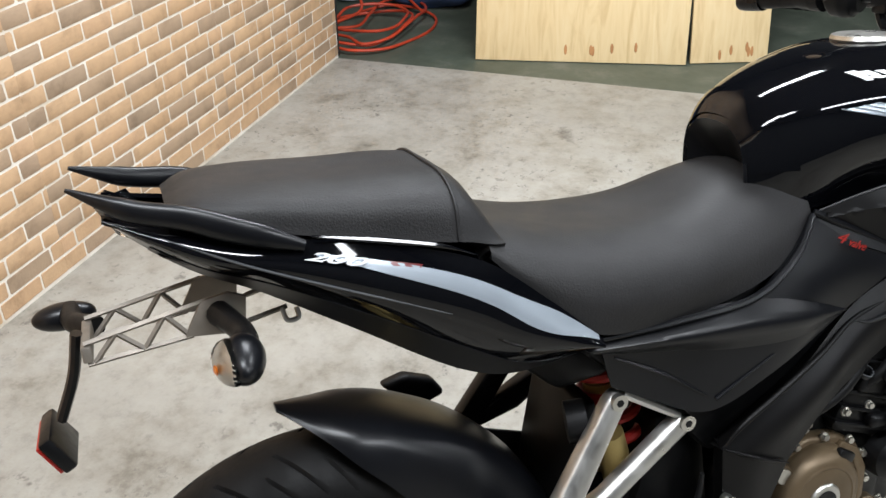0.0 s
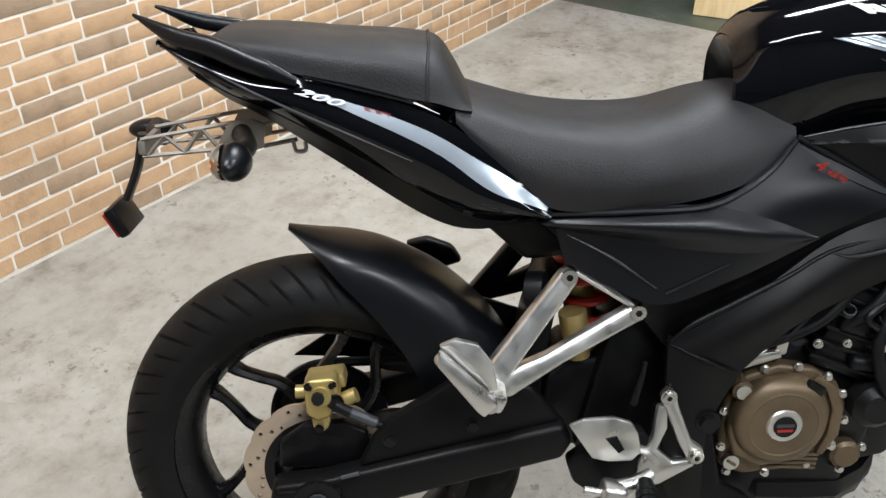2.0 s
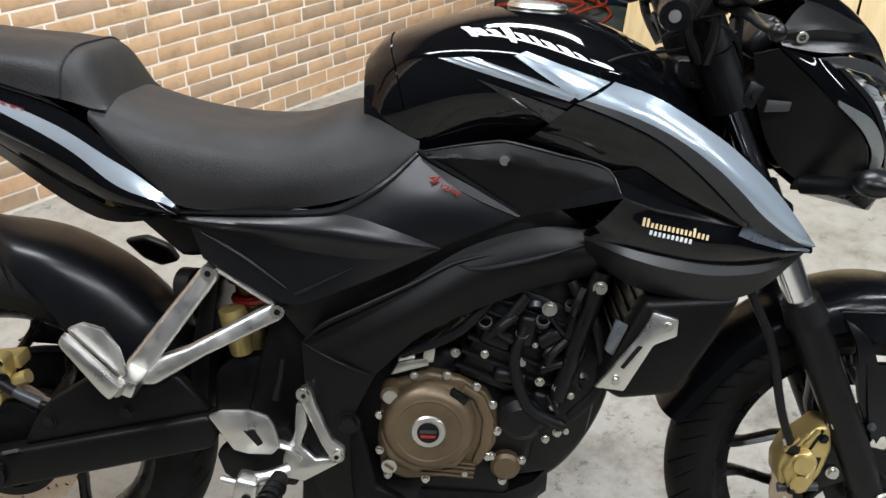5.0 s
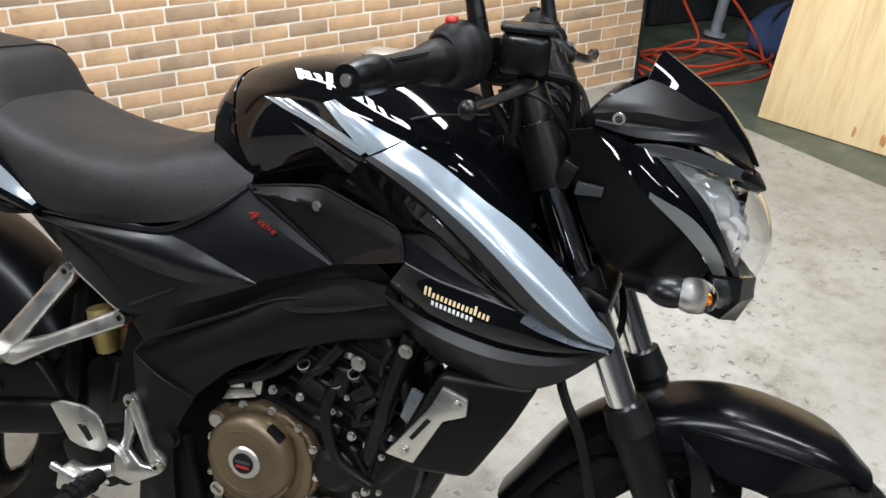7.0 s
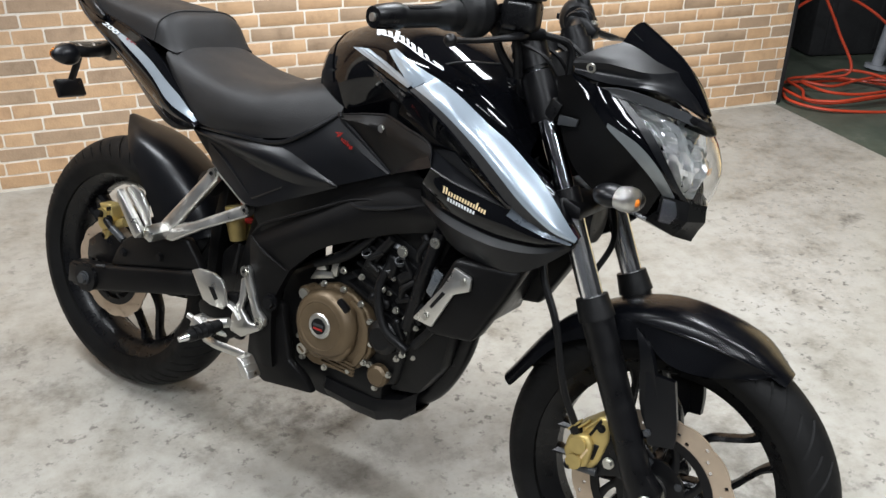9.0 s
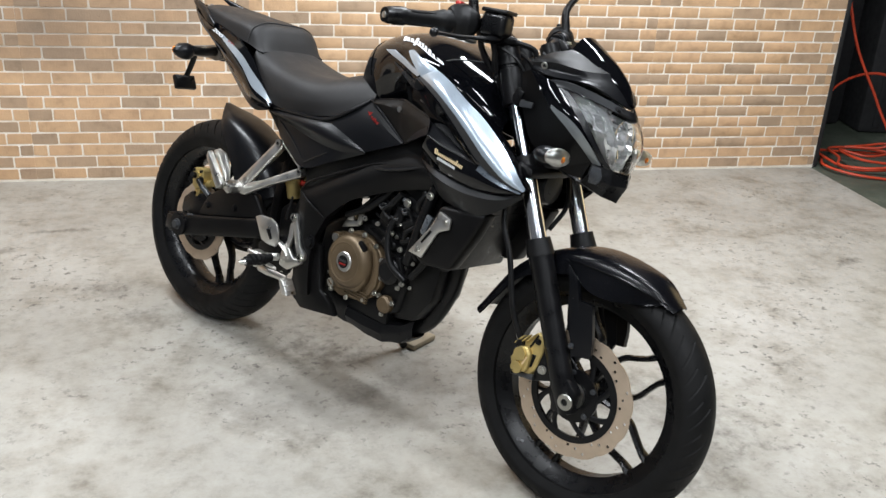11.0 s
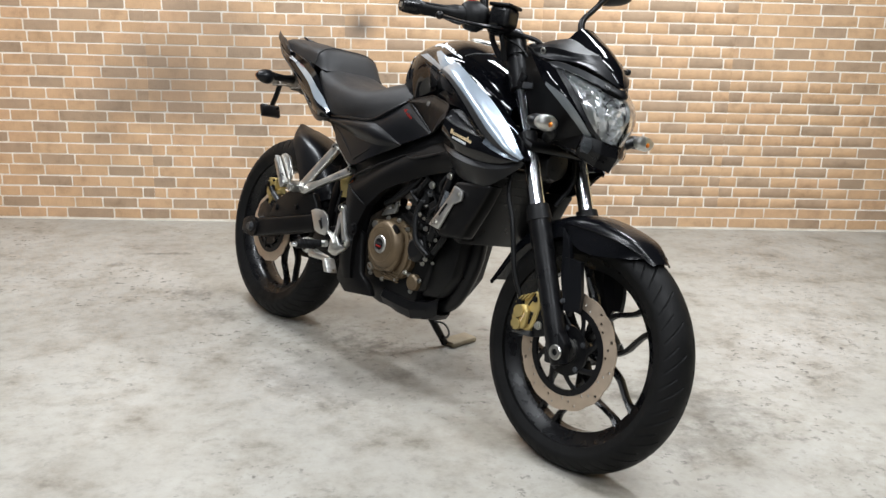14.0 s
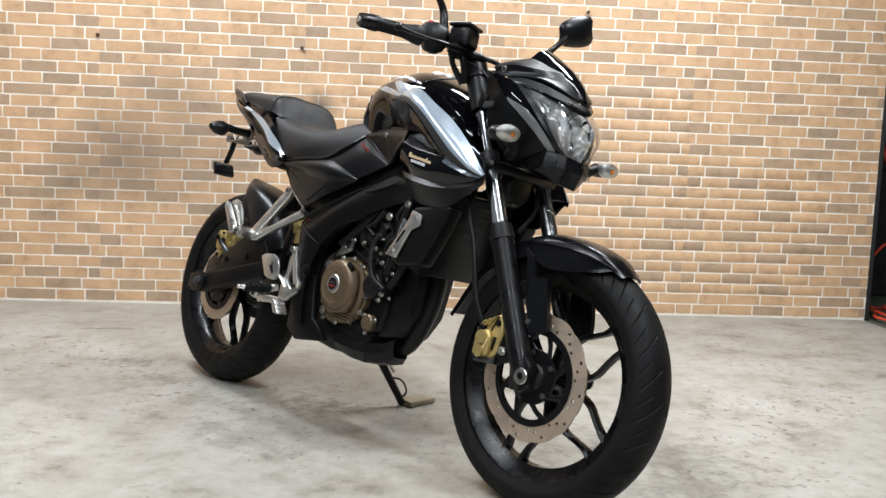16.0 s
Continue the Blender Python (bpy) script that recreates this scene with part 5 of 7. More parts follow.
# tail underside, lamp, plate bracket and rear indicators
part("under_tail", prism([(-0.13, 0.895), (0.20, 0.83), (0.33, 0.74), (0.372, 0.635), (0.300, 0.628), (0.235, 0.690), (0.170, 0.700), (0.05, 0.780), (-0.04, 0.838)], -0.075, 0.075, 0.012), FRAME, bike, "black plastic tail underside")
part("tail_lamp", skin(surface([[(-0.150, -0.045, 0.935), (-0.178, 0, 0.938), (-0.150, 0.045, 0.935)], [(-0.128, -0.045, 0.900), (-0.160, 0, 0.905), (-0.128, 0.045, 0.900)]], 14, 5), 0.01, (0, 0, 0.9)), GLASS, bike, "clear tail lamp lens")
bracket = part("plate_bracket", box(0.010, 0.080, 0.018, pose(-0.211, 0, 0.794), 0.002), TRUSS, bike, "bare aluminium lattice plate bracket")
for y in (-0.036, 0.036):
    def rail_z(x, top):
        return (0.823 if top else 0.790) + (x + 0.1) * (0.16 if top else 0.07)
    zig = [(-0.205, 0), (-0.180, 1), (-0.155, 0), (-0.130, 1), (-0.108, 0)]
    bars = [((-0.212, 0), (-0.105, 0)), ((-0.212, 1), (-0.085, 1))] + list(zip(zig, zig[1:]))
    for a, b in bars:
        part("strut", tube([(a[0], y, rail_z(*a)), (b[0], y, rail_z(*b))], 0.0030, 4), TRUSS, bracket)
    part("lug", prism([(-0.114, 0.790), (-0.092, 0.826), (-0.063, 0.830), (-0.045, 0.822), (-0.050, 0.790), (-0.070, 0.784)], y - 0.003, y + 0.003, 0.001), TRUSS, bracket)
    part("strut", tube([(-0.050, y, 0.792), (-0.004, y, 0.800)], 0.003, 4), TRUSS, bracket)
    part("strut", tube([(-0.045, y, 0.822), (-0.010, y, 0.830)], 0.003, 4), TRUSS, bracket)
part("plate_arm", tube([(-0.220, 0, 0.805), (-0.232, 0, 0.76), (-0.254, 0, 0.712)], 0.0105, 8, flat=0.6), BLACK, bike)
refl = part("reflector_box", box(0.016, 0.075, 0.045, pose(-0.262, 0, 0.688, 0, -28, 0), 0.004), BLACK, bike)
part("red_lens", box(0.004, 0.066, 0.038, pose(-0.271, 0, 0.683, 0, -28, 0), 0.001), RED, refl, "small red reflector")
part("hook", tube([(-0.010, -0.037, 0.800), (-0.006, -0.040, 0.785), (0.006, -0.040, 0.786), (0.006, -0.037, 0.797)], 0.003, 6), STEEL, bike)


def indicator(at, way, mount, label, size=(0.028, 0.023, 0.024), split=0.010, clear=0.94, taper=0.0):
    """An indicator lamp: a black teardrop shell, its clear lens facing forwards (1) or backwards (-1)."""
    x, y, z = at
    rx, ry, rz = size
    away = -1 if y < 0 else 1

    def leaf(s):
        """Narrows a shape outwards, away from the machine."""
        out = []
        for q in s.v:
            k = 1 - taper * (0.5 + 0.5 * away * (q[1] - y) / ry)
            out.append((x + (q[0] - x) * k, q[1], z + (q[2] - z) * k))
        s.v = out
        return s
    shell = part("indicator", leaf(ball((x - split * way, y, z), size, 24, 16)), SATIN, bike, label)
    part("bowl", leaf(ball((x + (split - 0.006) * way, y, z), (rx * 0.70, ry * (clear - 0.07), rz * (clear - 0.07)), 16, 10)), ALU, shell)
    part("lens", leaf(ball((x + split * way, y, z), (rx * 0.90 * clear, ry * clear, rz * (clear + 0.01)), 20, 12)), GLASS, shell)
    part("bulb", ball((x + (split + 0.0115) * way, y, z - 0.002), (0.0042, 0.0055, 0.0048), 12, 8), AMBER, shell, "amber bulb")
    part("stalk", tube([(x - 0.010 * way, y, z + rz * 0.3), (x - 0.014 * way, 0.5 * y + 0.5 * mount[1], 0.4 * z + 0.6 * mount[2]), mount], [0.013, 0.012, 0.014], 12), RUBBER, shell)


indicator((-0.073, -0.155, 0.802), -1, (-0.076, -0.040, 0.810), "black leaf-shaped rear indicator on a short rubber stalk", (0.027, 0.033, 0.030), 0.0075, 0.93, 0.45)
indicator((-0.242, 0.115, 0.784), -1, (-0.205, 0.045, 0.790), "black rear indicator on the bracket's end", (0.036, 0.019, 0.0165), 0.002)
for sy in (-1, 1):
    indicator((1.230, 0.186 * sy, 0.793), 1, (1.165, 0.085 * sy, 0.765), "black front indicator with a clear lens and amber bulb", (0.027, 0.027, 0.0175), 0.013, 1.08)

# swingarm, hugger, rear suspension and rear brake
for sy in (-1, 1):
    arm = prism([(-0.064, 0.326), (0.010, 0.334), (0.345, 0.413), (0.360, 0.385), (0.345, 0.358), (0.008, 0.272), (-0.056, 0.268), (-0.070, 0.296)], -0.150, -0.108, 0.008, 3)
    part("swingarm", arm if sy < 0 else arm.mirrored(), FRAME, bike, "satin black box-section swingarm")
gus = part("chain_guard_plate", prism([(0.058, 0.346), (0.080, 0.390), (0.104, 0.420), (0.196, 0.478), (0.300, 0.470), (0.345, 0.412)], -0.136, -0.112, 0.006), FRAME, bike, "black gusset plate of the swingarm")
for q in ((0.104, 0.390), (0.221, 0.410)):
    part("bolt", bolt((q[0], -0.136, q[1]), 0.008, 0.006), BLACK, gus)
part("axle_adjuster", prism([(-0.062, 0.278), (0.030, 0.290), (0.034, 0.325), (-0.058, 0.322)], -0.156, -0.148, 0.003), BLACK, bike)
part("adjuster_disc", rod((0.0, -0.150, 0.304), (0.0, -0.158, 0.304), 0.034, 28), BLACK, bike)
part("axle_nut", bolt((0.0, -0.158, 0.304), 0.012, 0.012), DULL, bike)
part("chain_adjuster", tube([(0.035, -0.152, 0.342), (0.060, -0.152, 0.348)], 0.003, 8), DULL, bike)
part("hugger", skin(guard(REAR, 95, 28, [
    (0.00, [(0.0, 0.362), (0.003, 0.3618), (0.006, 0.3612), (0.009, 0.3604), (0.011, 0.3594)]),
    (0.10, [(0.0, 0.353), (0.018, 0.350), (0.032, 0.345), (0.043, 0.338), (0.050, 0.330)]),
    (0.20, [(0.0, 0.347), (0.042, 0.341), (0.062, 0.330), (0.071, 0.316), (0.075, 0.300)]),
    (0.34, [(0.0, 0.343), (0.050, 0.336), (0.070, 0.322), (0.078, 0.298), (0.081, 0.268)]),
    (0.57, [(0.0, 0.338), (0.052, 0.330), (0.073, 0.306), (0.082, 0.268), (0.084, 0.230)]),
    (0.82, [(0.0, 0.334), (0.050, 0.326), (0.072, 0.296), (0.082, 0.248), (0.083, 0.202)]),
    (1.00, [(0.0, 0.332), (0.048, 0.324), (0.070, 0.290), (0.080, 0.240), (0.081, 0.190)])], 30, 30), 0.004, REAR), SATIN, bike, "satin black rear wheel hugger")
part("shock_spring", tube([(0.405 + 0.036 * math.cos(a) + 0.002 * a * -0.4, 0.036 * math.sin(a) - 0.02, 0.50 + 0.0052 * a) for a in np.linspace(0, 7.5 * 2 * math.pi * 0.5, 60)], 0.0075, 8, 160), RED, bike, "red coil spring of the rear shock")
part("shock_body", tube([(0.398, -0.02, 0.42), (0.385, -0.02, 0.54), (0.380, -0.02, 0.60)], [0.026, 0.024, 0.02], 16), GOLD, bike, "gold shock absorber body")
part("shock_reservoir", tube([(0.378, -0.066, 0.478), (0.372, -0.068, 0.520), (0.366, -0.068, 0.550)], [0.017, 0.021, 0.020], 16), GOLD, bike, "gold gas reservoir")
part("fluid_reservoir", tube([(0.302, -0.080, 0.590), (0.325, -0.088, 0.592)], 0.026, 18), RUBBER, bike)
rc2 = part("rear_caliper", prism([(-0.012, 0.420), (-0.014, 0.468), (-0.006, 0.475), (0.028, 0.478), (0.034, 0.471), (0.036, 0.442), (0.020, 0.416), (0.004, 0.410)], -0.114, -0.080, 0.006, 3), GOLD, bike, "gold rear brake caliper")
part("bridge", prism([(-0.018, 0.440), (-0.014, 0.462), (0.040, 0.468), (0.044, 0.446)], -0.085, -0.046, 0.005, 2), GOLD, rc2)
part("lower_lobe", prism([(-0.008, 0.412), (0.022, 0.416), (0.018, 0.394), (0.004, 0.384), (-0.006, 0.392)], -0.108, -0.078, 0.006, 2), GOLD, rc2)
part("side_ear", rod((-0.028, -0.090, 0.446), (-0.008, -0.090, 0.446), 0.010, 12), GOLD, rc2)
part("side_ear", rod((0.034, -0.092, 0.430), (0.058, -0.092, 0.440), 0.011, 12), GOLD, rc2)
part("piston_cover", rod((0.010, -0.112, 0.452), (0.010, -0.119, 0.452), 0.015, 18), GOLD, rc2)
part("bleed_cap", rod((0.006, -0.118, 0.452), (0.008, -0.132, 0.456), 0.009, 8), RUBBER, rc2)
part("banjo", bolt((0.030, -0.114, 0.442), 0.009, 0.012), BLACK, rc2)
part("hose_fitting", tube([(0.030, -0.122, 0.442), (0.050, -0.124, 0.430), (0.075, -0.122, 0.414), (0.10, -0.118, 0.402), (0.16, -0.105, 0.392)], [0.008, 0.008, 0.006, 0.006, 0.006], 10), RUBBER, rc2)
part("hose_spring", tube([(0.050, -0.124, 0.430), (0.085, -0.121, 0.410)], 0.0085, 10), DULL, rc2)
part("carrier_plate", prism([(-0.060, 0.330), (-0.055, 0.372), (-0.020, 0.398), (0.040, 0.402), (0.070, 0.386), (0.080, 0.345), (0.050, 0.325)], -0.106, -0.090, 0.004), BLACK, rc2)
for q in ((-0.006, 0.466), (0.026, 0.468), (0.004, 0.398)):
    part("bolt", bolt((q[0], -0.112, q[1]), 0.005, 0.005), BLACK, rc2)

# pillion peg hanger, leaning in towards its upper bolts
def leant(s):
    s.v = [(x, y + 0.034 * min(1.0, max(0.0, (z - 0.475) / 0.09)), z) for x, y, z in s.v]
    return s


hanger = part("pillion_peg_hanger", leant(prism([(0.340, 0.630), (0.352, 0.638), (0.365, 0.628), (0.364, 0.614), (0.268, 0.486), (0.258, 0.470), (0.240, 0.466), (0.228, 0.478), (0.232, 0.496)], -0.156, -0.134, 0.006, 3).plus(prism([(0.448, 0.584), (0.458, 0.572), (0.452, 0.556), (0.350, 0.508), (0.272, 0.462), (0.244, 0.462), (0.240, 0.482), (0.275, 0.500), (0.320, 0.516)], -0.154, -0.132, 0.006, 3))), ALU, bike, "cast aluminium pillion peg hanger")
part("brace", tube([(0.362, -0.112, 0.630), (0.440, -0.112, 0.578)], 0.006, 8), ALU, hanger)
for q in ((0.352, 0.625), (0.447, 0.570)):
    part("bolt", rod((q[0], -0.118, q[1]), (q[0], -0.126, q[1]), 0.0105, 20), STEEL, hanger)
    part("socket", rod((q[0], -0.1255, q[1]), (q[0], -0.1267, q[1]), 0.005, 6), BLACK, hanger)
peg = part("pillion_peg", prism([(0.176, 0.566), (0.197, 0.575), (0.225, 0.567), (0.244, 0.538), (0.252, 0.500), (0.240, 0.494), (0.222, 0.516), (0.180, 0.558)], -0.196, -0.186, 0.003, 2), ALU, bike, "folded aluminium pillion footpeg")
part("peg_bar", prism([(0.176, 0.566), (0.184, 0.560), (0.240, 0.500), (0.250, 0.488), (0.232, 0.470), (0.222, 0.480), (0.172, 0.548)], -0.216, -0.198, 0.004, 2), ALU, peg)
part("pivot", rod((0.240, -0.132, 0.484), (0.240, -0.212, 0.484), 0.010, 14), STEEL, peg)
part("knuckle", box(0.032, 0.05, 0.026, pose(0.246, -0.172, 0.480, 0, 25, 0), 0.006), ALU, peg)
part("peg_tip", ball((0.177, -0.205, 0.552), (0.008, 0.010, 0.008), 12, 8), ALU, peg)

# rider footrest plate, peg and brake pedal
rest = part("footrest_plate", prism([(0.476, 0.458), (0.486, 0.470), (0.498, 0.462), (0.503, 0.440), (0.525, 0.384), (0.543, 0.370), (0.542, 0.354), (0.530, 0.347), (0.520, 0.356), (0.508, 0.378), (0.488, 0.428)], -0.156, -0.142, 0.004, 2).plus(prism([(0.474, 0.440), (0.488, 0.442), (0.490, 0.405), (0.478, 0.372), (0.500, 0.350), (0.528, 0.352), (0.534, 0.344), (0.482, 0.312), (0.450, 0.318), (0.452, 0.352), (0.470, 0.392)], -0.154, -0.140, 0.004, 2)), ALU, bike, "cast aluminium rider footrest plate")
for q in ((0.487, 0.458), (0.532, 0.360)):
    part("bolt", bolt((q[0], -0.156, q[1]), 0.0085, 0.006), STEEL, rest)
    part("socket", rod((q[0], -0.1615, q[1]), (q[0], -0.1625, q[1]), 0.0038, 6), BLACK, rest)
heel = part("heel_guard", prism([(0.350, 0.424), (0.370, 0.433), (0.411, 0.435), (0.436, 0.426), (0.446, 0.408), (0.452, 0.378), (0.440, 0.364), (0.406, 0.364), (0.384, 0.370)], -0.168, -0.160, 0.003, 2), ALU, rest, "brushed aluminium heel guard")
part("slot", prism([(0.400, 0.403), (0.416, 0.406), (0.428, 0.384), (0.420, 0.378)], -0.1692, -0.166, 0.0006, 1), BLACK, heel)
part("heel_stay", tube([(0.440, -0.158, 0.380), (0.462, -0.154, 0.370), (0.478, -0.152, 0.350)], [0.008, 0.010, 0.008], 8, flat=0.6), ALU, rest)
rp = part("rider_peg", tube([(0.454, -0.186, 0.340), (0.451, -0.215, 0.338), (0.444, -0.262, 0.334)], [0.012, 0.0145, 0.0125], 14), RUBBER, bike, "black rubber rider footpeg")
for k in range(4):
    part("peg_tread", tube([(0.4525 - 0.0020 * k, -0.206 - 0.013 * k, 0.338), (0.4520 - 0.0020 * k, -0.211 - 0.013 * k, 0.3375)], 0.0158, 12), RUBBER, rp)
part("peg_end", tube([(0.444, -0.262, 0.334), (0.4405, -0.280, 0.332)], [0.0085, 0.006], 10), CHROME, rp)
part("peg_joint", box(0.034, 0.034, 0.040, pose(0.408, -0.192, 0.326, 0, 12, 0), 0.007, 3), ALU, rp, "cast aluminium peg joint")
part("peg_pin", rod((0.410, -0.208, 0.318), (0.410, -0.211, 0.318), 0.007, 14), BLACK, rp)
part("peg_spring", tube([(0.370, -0.190, 0.336), (0.392, -0.192, 0.332)], 0.006, 10), ALU, rp)
part("peg_arm", tube([(0.408, -0.185, 0.330), (0.440, -0.182, 0.338), (0.466, -0.172, 0.345)], [0.013, 0.011, 0.010], 10), ALU, rp)
pedal = part("brake_pedal", tube([(0.425, -0.196, 0.306), (0.470, -0.212, 0.311), (0.520, -0.216, 0.315), (0.556, -0.218, 0.316)], [0.011, 0.010, 0.0095, 0.009], 10, 24, flat=0.55, up=(0, 1, 0)), ALU, bike, "aluminium rear brake pedal")
part("pedal_pad", prism([(0.551, 0.320), (0.566, 0.318), (0.590, 0.284), (0.570, 0.283), (0.558, 0.302)], -0.240, -0.205, 0.003), ALU, pedal)
for k in range(3):
    part("pad_tooth", box(0.004, 0.030, 0.004, pose(0.566 + 0.008 * k, -0.224, 0.318 - 0.0115 * k, 0, 50, 0), 0.001), ALU, pedal)
part("master_cylinder", tube([(0.455, -0.130, 0.30), (0.478, -0.128, 0.36), (0.492, -0.125, 0.42)], [0.014, 0.014, 0.009], 12), BLACK, bike)
part("brake_light_switch", tube([(0.443, -0.140, 0.44), (0.452, -0.142, 0.48), (0.456, -0.142, 0.505)], [0.006, 0.004, 0.003], 8), RUBBER, bike)
part("pushrod", tube([(0.455, -0.135, 0.300), (0.430, -0.150, 0.302), (0.405, -0.168, 0.312)], 0.006, 8), STEEL, bike)
part("peg_bracket", prism([(0.352, 0.350), (0.362, 0.318), (0.390, 0.296), (0.440, 0.290), (0.470, 0.310), (0.480, 0.360), (0.460, 0.400), (0.385, 0.376)], -0.150, -0.120, 0.006), FRAME, bike)

# inner boxes behind the covers
part("air_box", prism([(0.300, 0.705), (0.520, 0.715), (0.640, 0.790), (0.790, 0.760), (0.910, 0.680), (0.880, 0.640), (0.720, 0.610), (0.600, 0.560), (0.495, 0.500), (0.440, 0.570), (0.370, 0.640)], -0.106, 0.106, 0.01), DARK, bike, "black plastic air box")
part("linkage", prism([(0.372, 0.330), (0.400, 0.450), (0.430, 0.560), (0.500, 0.560), (0.520, 0.300), (0.46, 0.26)], -0.080, 0.080, 0.01), DARK, bike)
part("inner_fender", prism([(0.325, 0.330), (0.330, 0.440), (0.365, 0.468), (0.440, 0.475), (0.462, 0.600), (0.505, 0.590), (0.505, 0.300)], -0.064, 0.064, 0.01), DARK, bike, "black plastic inner fender")
part("sump", prism([(0.520, 0.320), (0.545, 0.222), (0.640, 0.210), (0.740, 0.214), (0.790, 0.250), (0.790, 0.330)], -0.078, 0.060, 0.012), DARK, bike, "black engine sump")
part("engine_front", prism([(0.790, 0.270), (0.800, 0.500), (0.880, 0.560), (0.925, 0.480), (0.905, 0.350), (0.860, 0.285)], -0.062, 0.062, 0.012), DARK, bike)
part("chain_guard", prism([(-0.060, 0.405), (0.010, 0.452), (0.120, 0.492), (0.250, 0.500), (0.350, 0.462), (0.352, 0.372), (0.200, 0.352), (0.090, 0.372), (0.030, 0.400)], 0.096, 0.104, 0.003), FRAME, bike, "black plastic chain guard")
part("mud_flap", prism([(0.290, 0.360), (0.300, 0.480), (0.330, 0.600), (0.352, 0.600), (0.330, 0.470), (0.318, 0.360)], -0.070, 0.070, 0.006), FRAME, bike)
# engine
part("crankcase", prism([(0.500, 0.300), (0.520, 0.450), (0.600, 0.500), (0.720, 0.500), (0.800, 0.440), (0.830, 0.370), (0.815, 0.290), (0.700, 0.255), (0.560, 0.255)], -0.076, 0.120, 0.015, 3), DARK, bike, "black engine crankcase")
COVER = [(0.590, 0.300), (0.584, 0.350), (0.590, 0.415), (0.612, 0.450), (0.660, 0.468), (0.712, 0.460), (0.748, 0.436), (0.766, 0.400), (0.764, 0.350), (0.740, 0.312), (0.690, 0.290), (0.625, 0.284)]
clutch = part("clutch_cover", prism(COVER, -0.096, -0.070, 0.006, 3), BRONZE, bike, "bronze painted clutch cover")
part("raised_body", prism([(0.588, 0.372), (0.596, 0.412), (0.620, 0.444), (0.664, 0.460), (0.704, 0.452), (0.722, 0.432), (0.732, 0.400), (0.728, 0.350), (0.706, 0.318), (0.640, 0.308), (0.600, 0.330)], -0.116, -0.090, 0.008, 3), BRONZE, clutch)
part("dome", lathe([(0.0, -0.130), (0.030, -0.130), (0.056, -0.1285), (0.064, -0.124), (0.070, -0.114), (0.071, -0.105), (0.0, -0.105)], (0.663, 0, 0.388), 56), BRONZE, clutch)
badge = part("badge", lathe([(0.0, -0.1335), (0.024, -0.1335), (0.026, -0.131), (0.026, -0.128), (0.0, -0.128)], (0.663, 0, 0.389), 36), ALU, clutch, "round silver and black engine badge")
part("badge_centre", lathe([(0.0, -0.1350), (0.0165, -0.1350), (0.0165, -0.133), (0.0, -0.133)], (0.663, 0, 0.389), 30), BLACK, badge)
part("badge_bar", box(0.025, 0.001, 0.005, pose(0.663, -0.1353, 0.3915), 0), DULL, badge)
part("badge_bar", box(0.022, 0.001, 0.004, pose(0.663, -0.1353, 0.3835), 0), RED, badge)
part("cover_crease", prism([(0.716, 0.452), (0.744, 0.434), (0.760, 0.398), (0.758, 0.352), (0.738, 0.318), (0.728, 0.322), (0.740, 0.354), (0.743, 0.396), (0.730, 0.428), (0.708, 0.444)], -0.104, -0.092, 0.003, 2), BRONZE, clutch)
part("cover_notch", box(0.030, 0.012, 0.016, pose(0.706, -0.117, 0.441, 0, 32, 0), 0.004), DARK, clutch)
part("cable_boss", rod((0.606, -0.080, 0.436), (0.606, -0.112, 0.436), 0.015, 18), BRONZE, clutch)
part("boss_cap", rod((0.606, -0.111, 0.436), (0.606, -0.117, 0.436), 0.011, 16), STEEL, clutch)
for k in range(4):
    part("rib", box(0.118 - 0.012 * k, 0.007, 0.005, pose(0.676 + 0.005 * k, -0.0985, 0.3215 - 0.008 * k, 0, 4, 0), 0.002), BRONZE, clutch)
part("oil_plug", rod((0.603, -0.094, 0.312), (0.603, -0.106, 0.312), 0.012, 24), STEEL, clutch, "silver oil filler plug")
part("plug_slot", box(0.016, 0.003, 0.004, pose(0.603, -0.1065, 0.312, 0, 35, 0), 0.0005), BRONZE, clutch)
part("inner_ring", lathe([(0.048, -0.1290), (0.050, -0.1300), (0.053, -0.1288), (0.050, -0.127)], (0.663, 0, 0.388), 48), BRONZE, clutch)
for q in ((0.588, 0.335), (0.588, 0.395), (0.602, 0.438), (0.640, 0.462), (0.688, 0.464), (0.732, 0.447), (0.757, 0.418), (0.765, 0.374), (0.752, 0.330), (0.718, 0.300), (0.658, 0.287), (0.600, 0.292)):
    part("bolt", bolt((q[0], -0.094, q[1]), 0.0050, 0.008), STEEL, clutch)
filt = part("oil_filter_cap", lathe([(0.0, -0.094), (0.018, -0.094), (0.023, -0.089), (0.023, -0.060), (0.0, -0.060)], (0.780, 0, 0.308), 30), BRONZE, bike, "bronze oil filter cap")
for k in range(3):
    a = k * 2.09 + 0.4
    part("bolt", bolt((0.780 + 0.027 * math.cos(a), -0.084, 0.308 + 0.027 * math.sin(a)), 0.005, 0.007), STEEL, filt)
part("clutch_arm", prism([(0.604, 0.462), (0.616, 0.484), (0.658, 0.492), (0.662, 0.480), (0.630, 0.470)], -0.098, -0.090, 0.002), STEEL, bike, "zinc clutch cable bracket")
part("clutch_block", prism([(0.614, 0.482), (0.622, 0.500), (0.636, 0.506), (0.642, 0.490)], -0.096, -0.084, 0.003), ALU, bike)
part("clutch_tab", prism([(0.650, 0.482), (0.658, 0.522), (0.672, 0.522), (0.668, 0.484)], -0.096, -0.089, 0.002), STEEL, bike)
cyl = part("cylinder", box(0.150, 0.19, 0.165, pose(0.800, 0, 0.515, 0, 22, 0), 0.012), DARK, bike, "black finned cylinder")
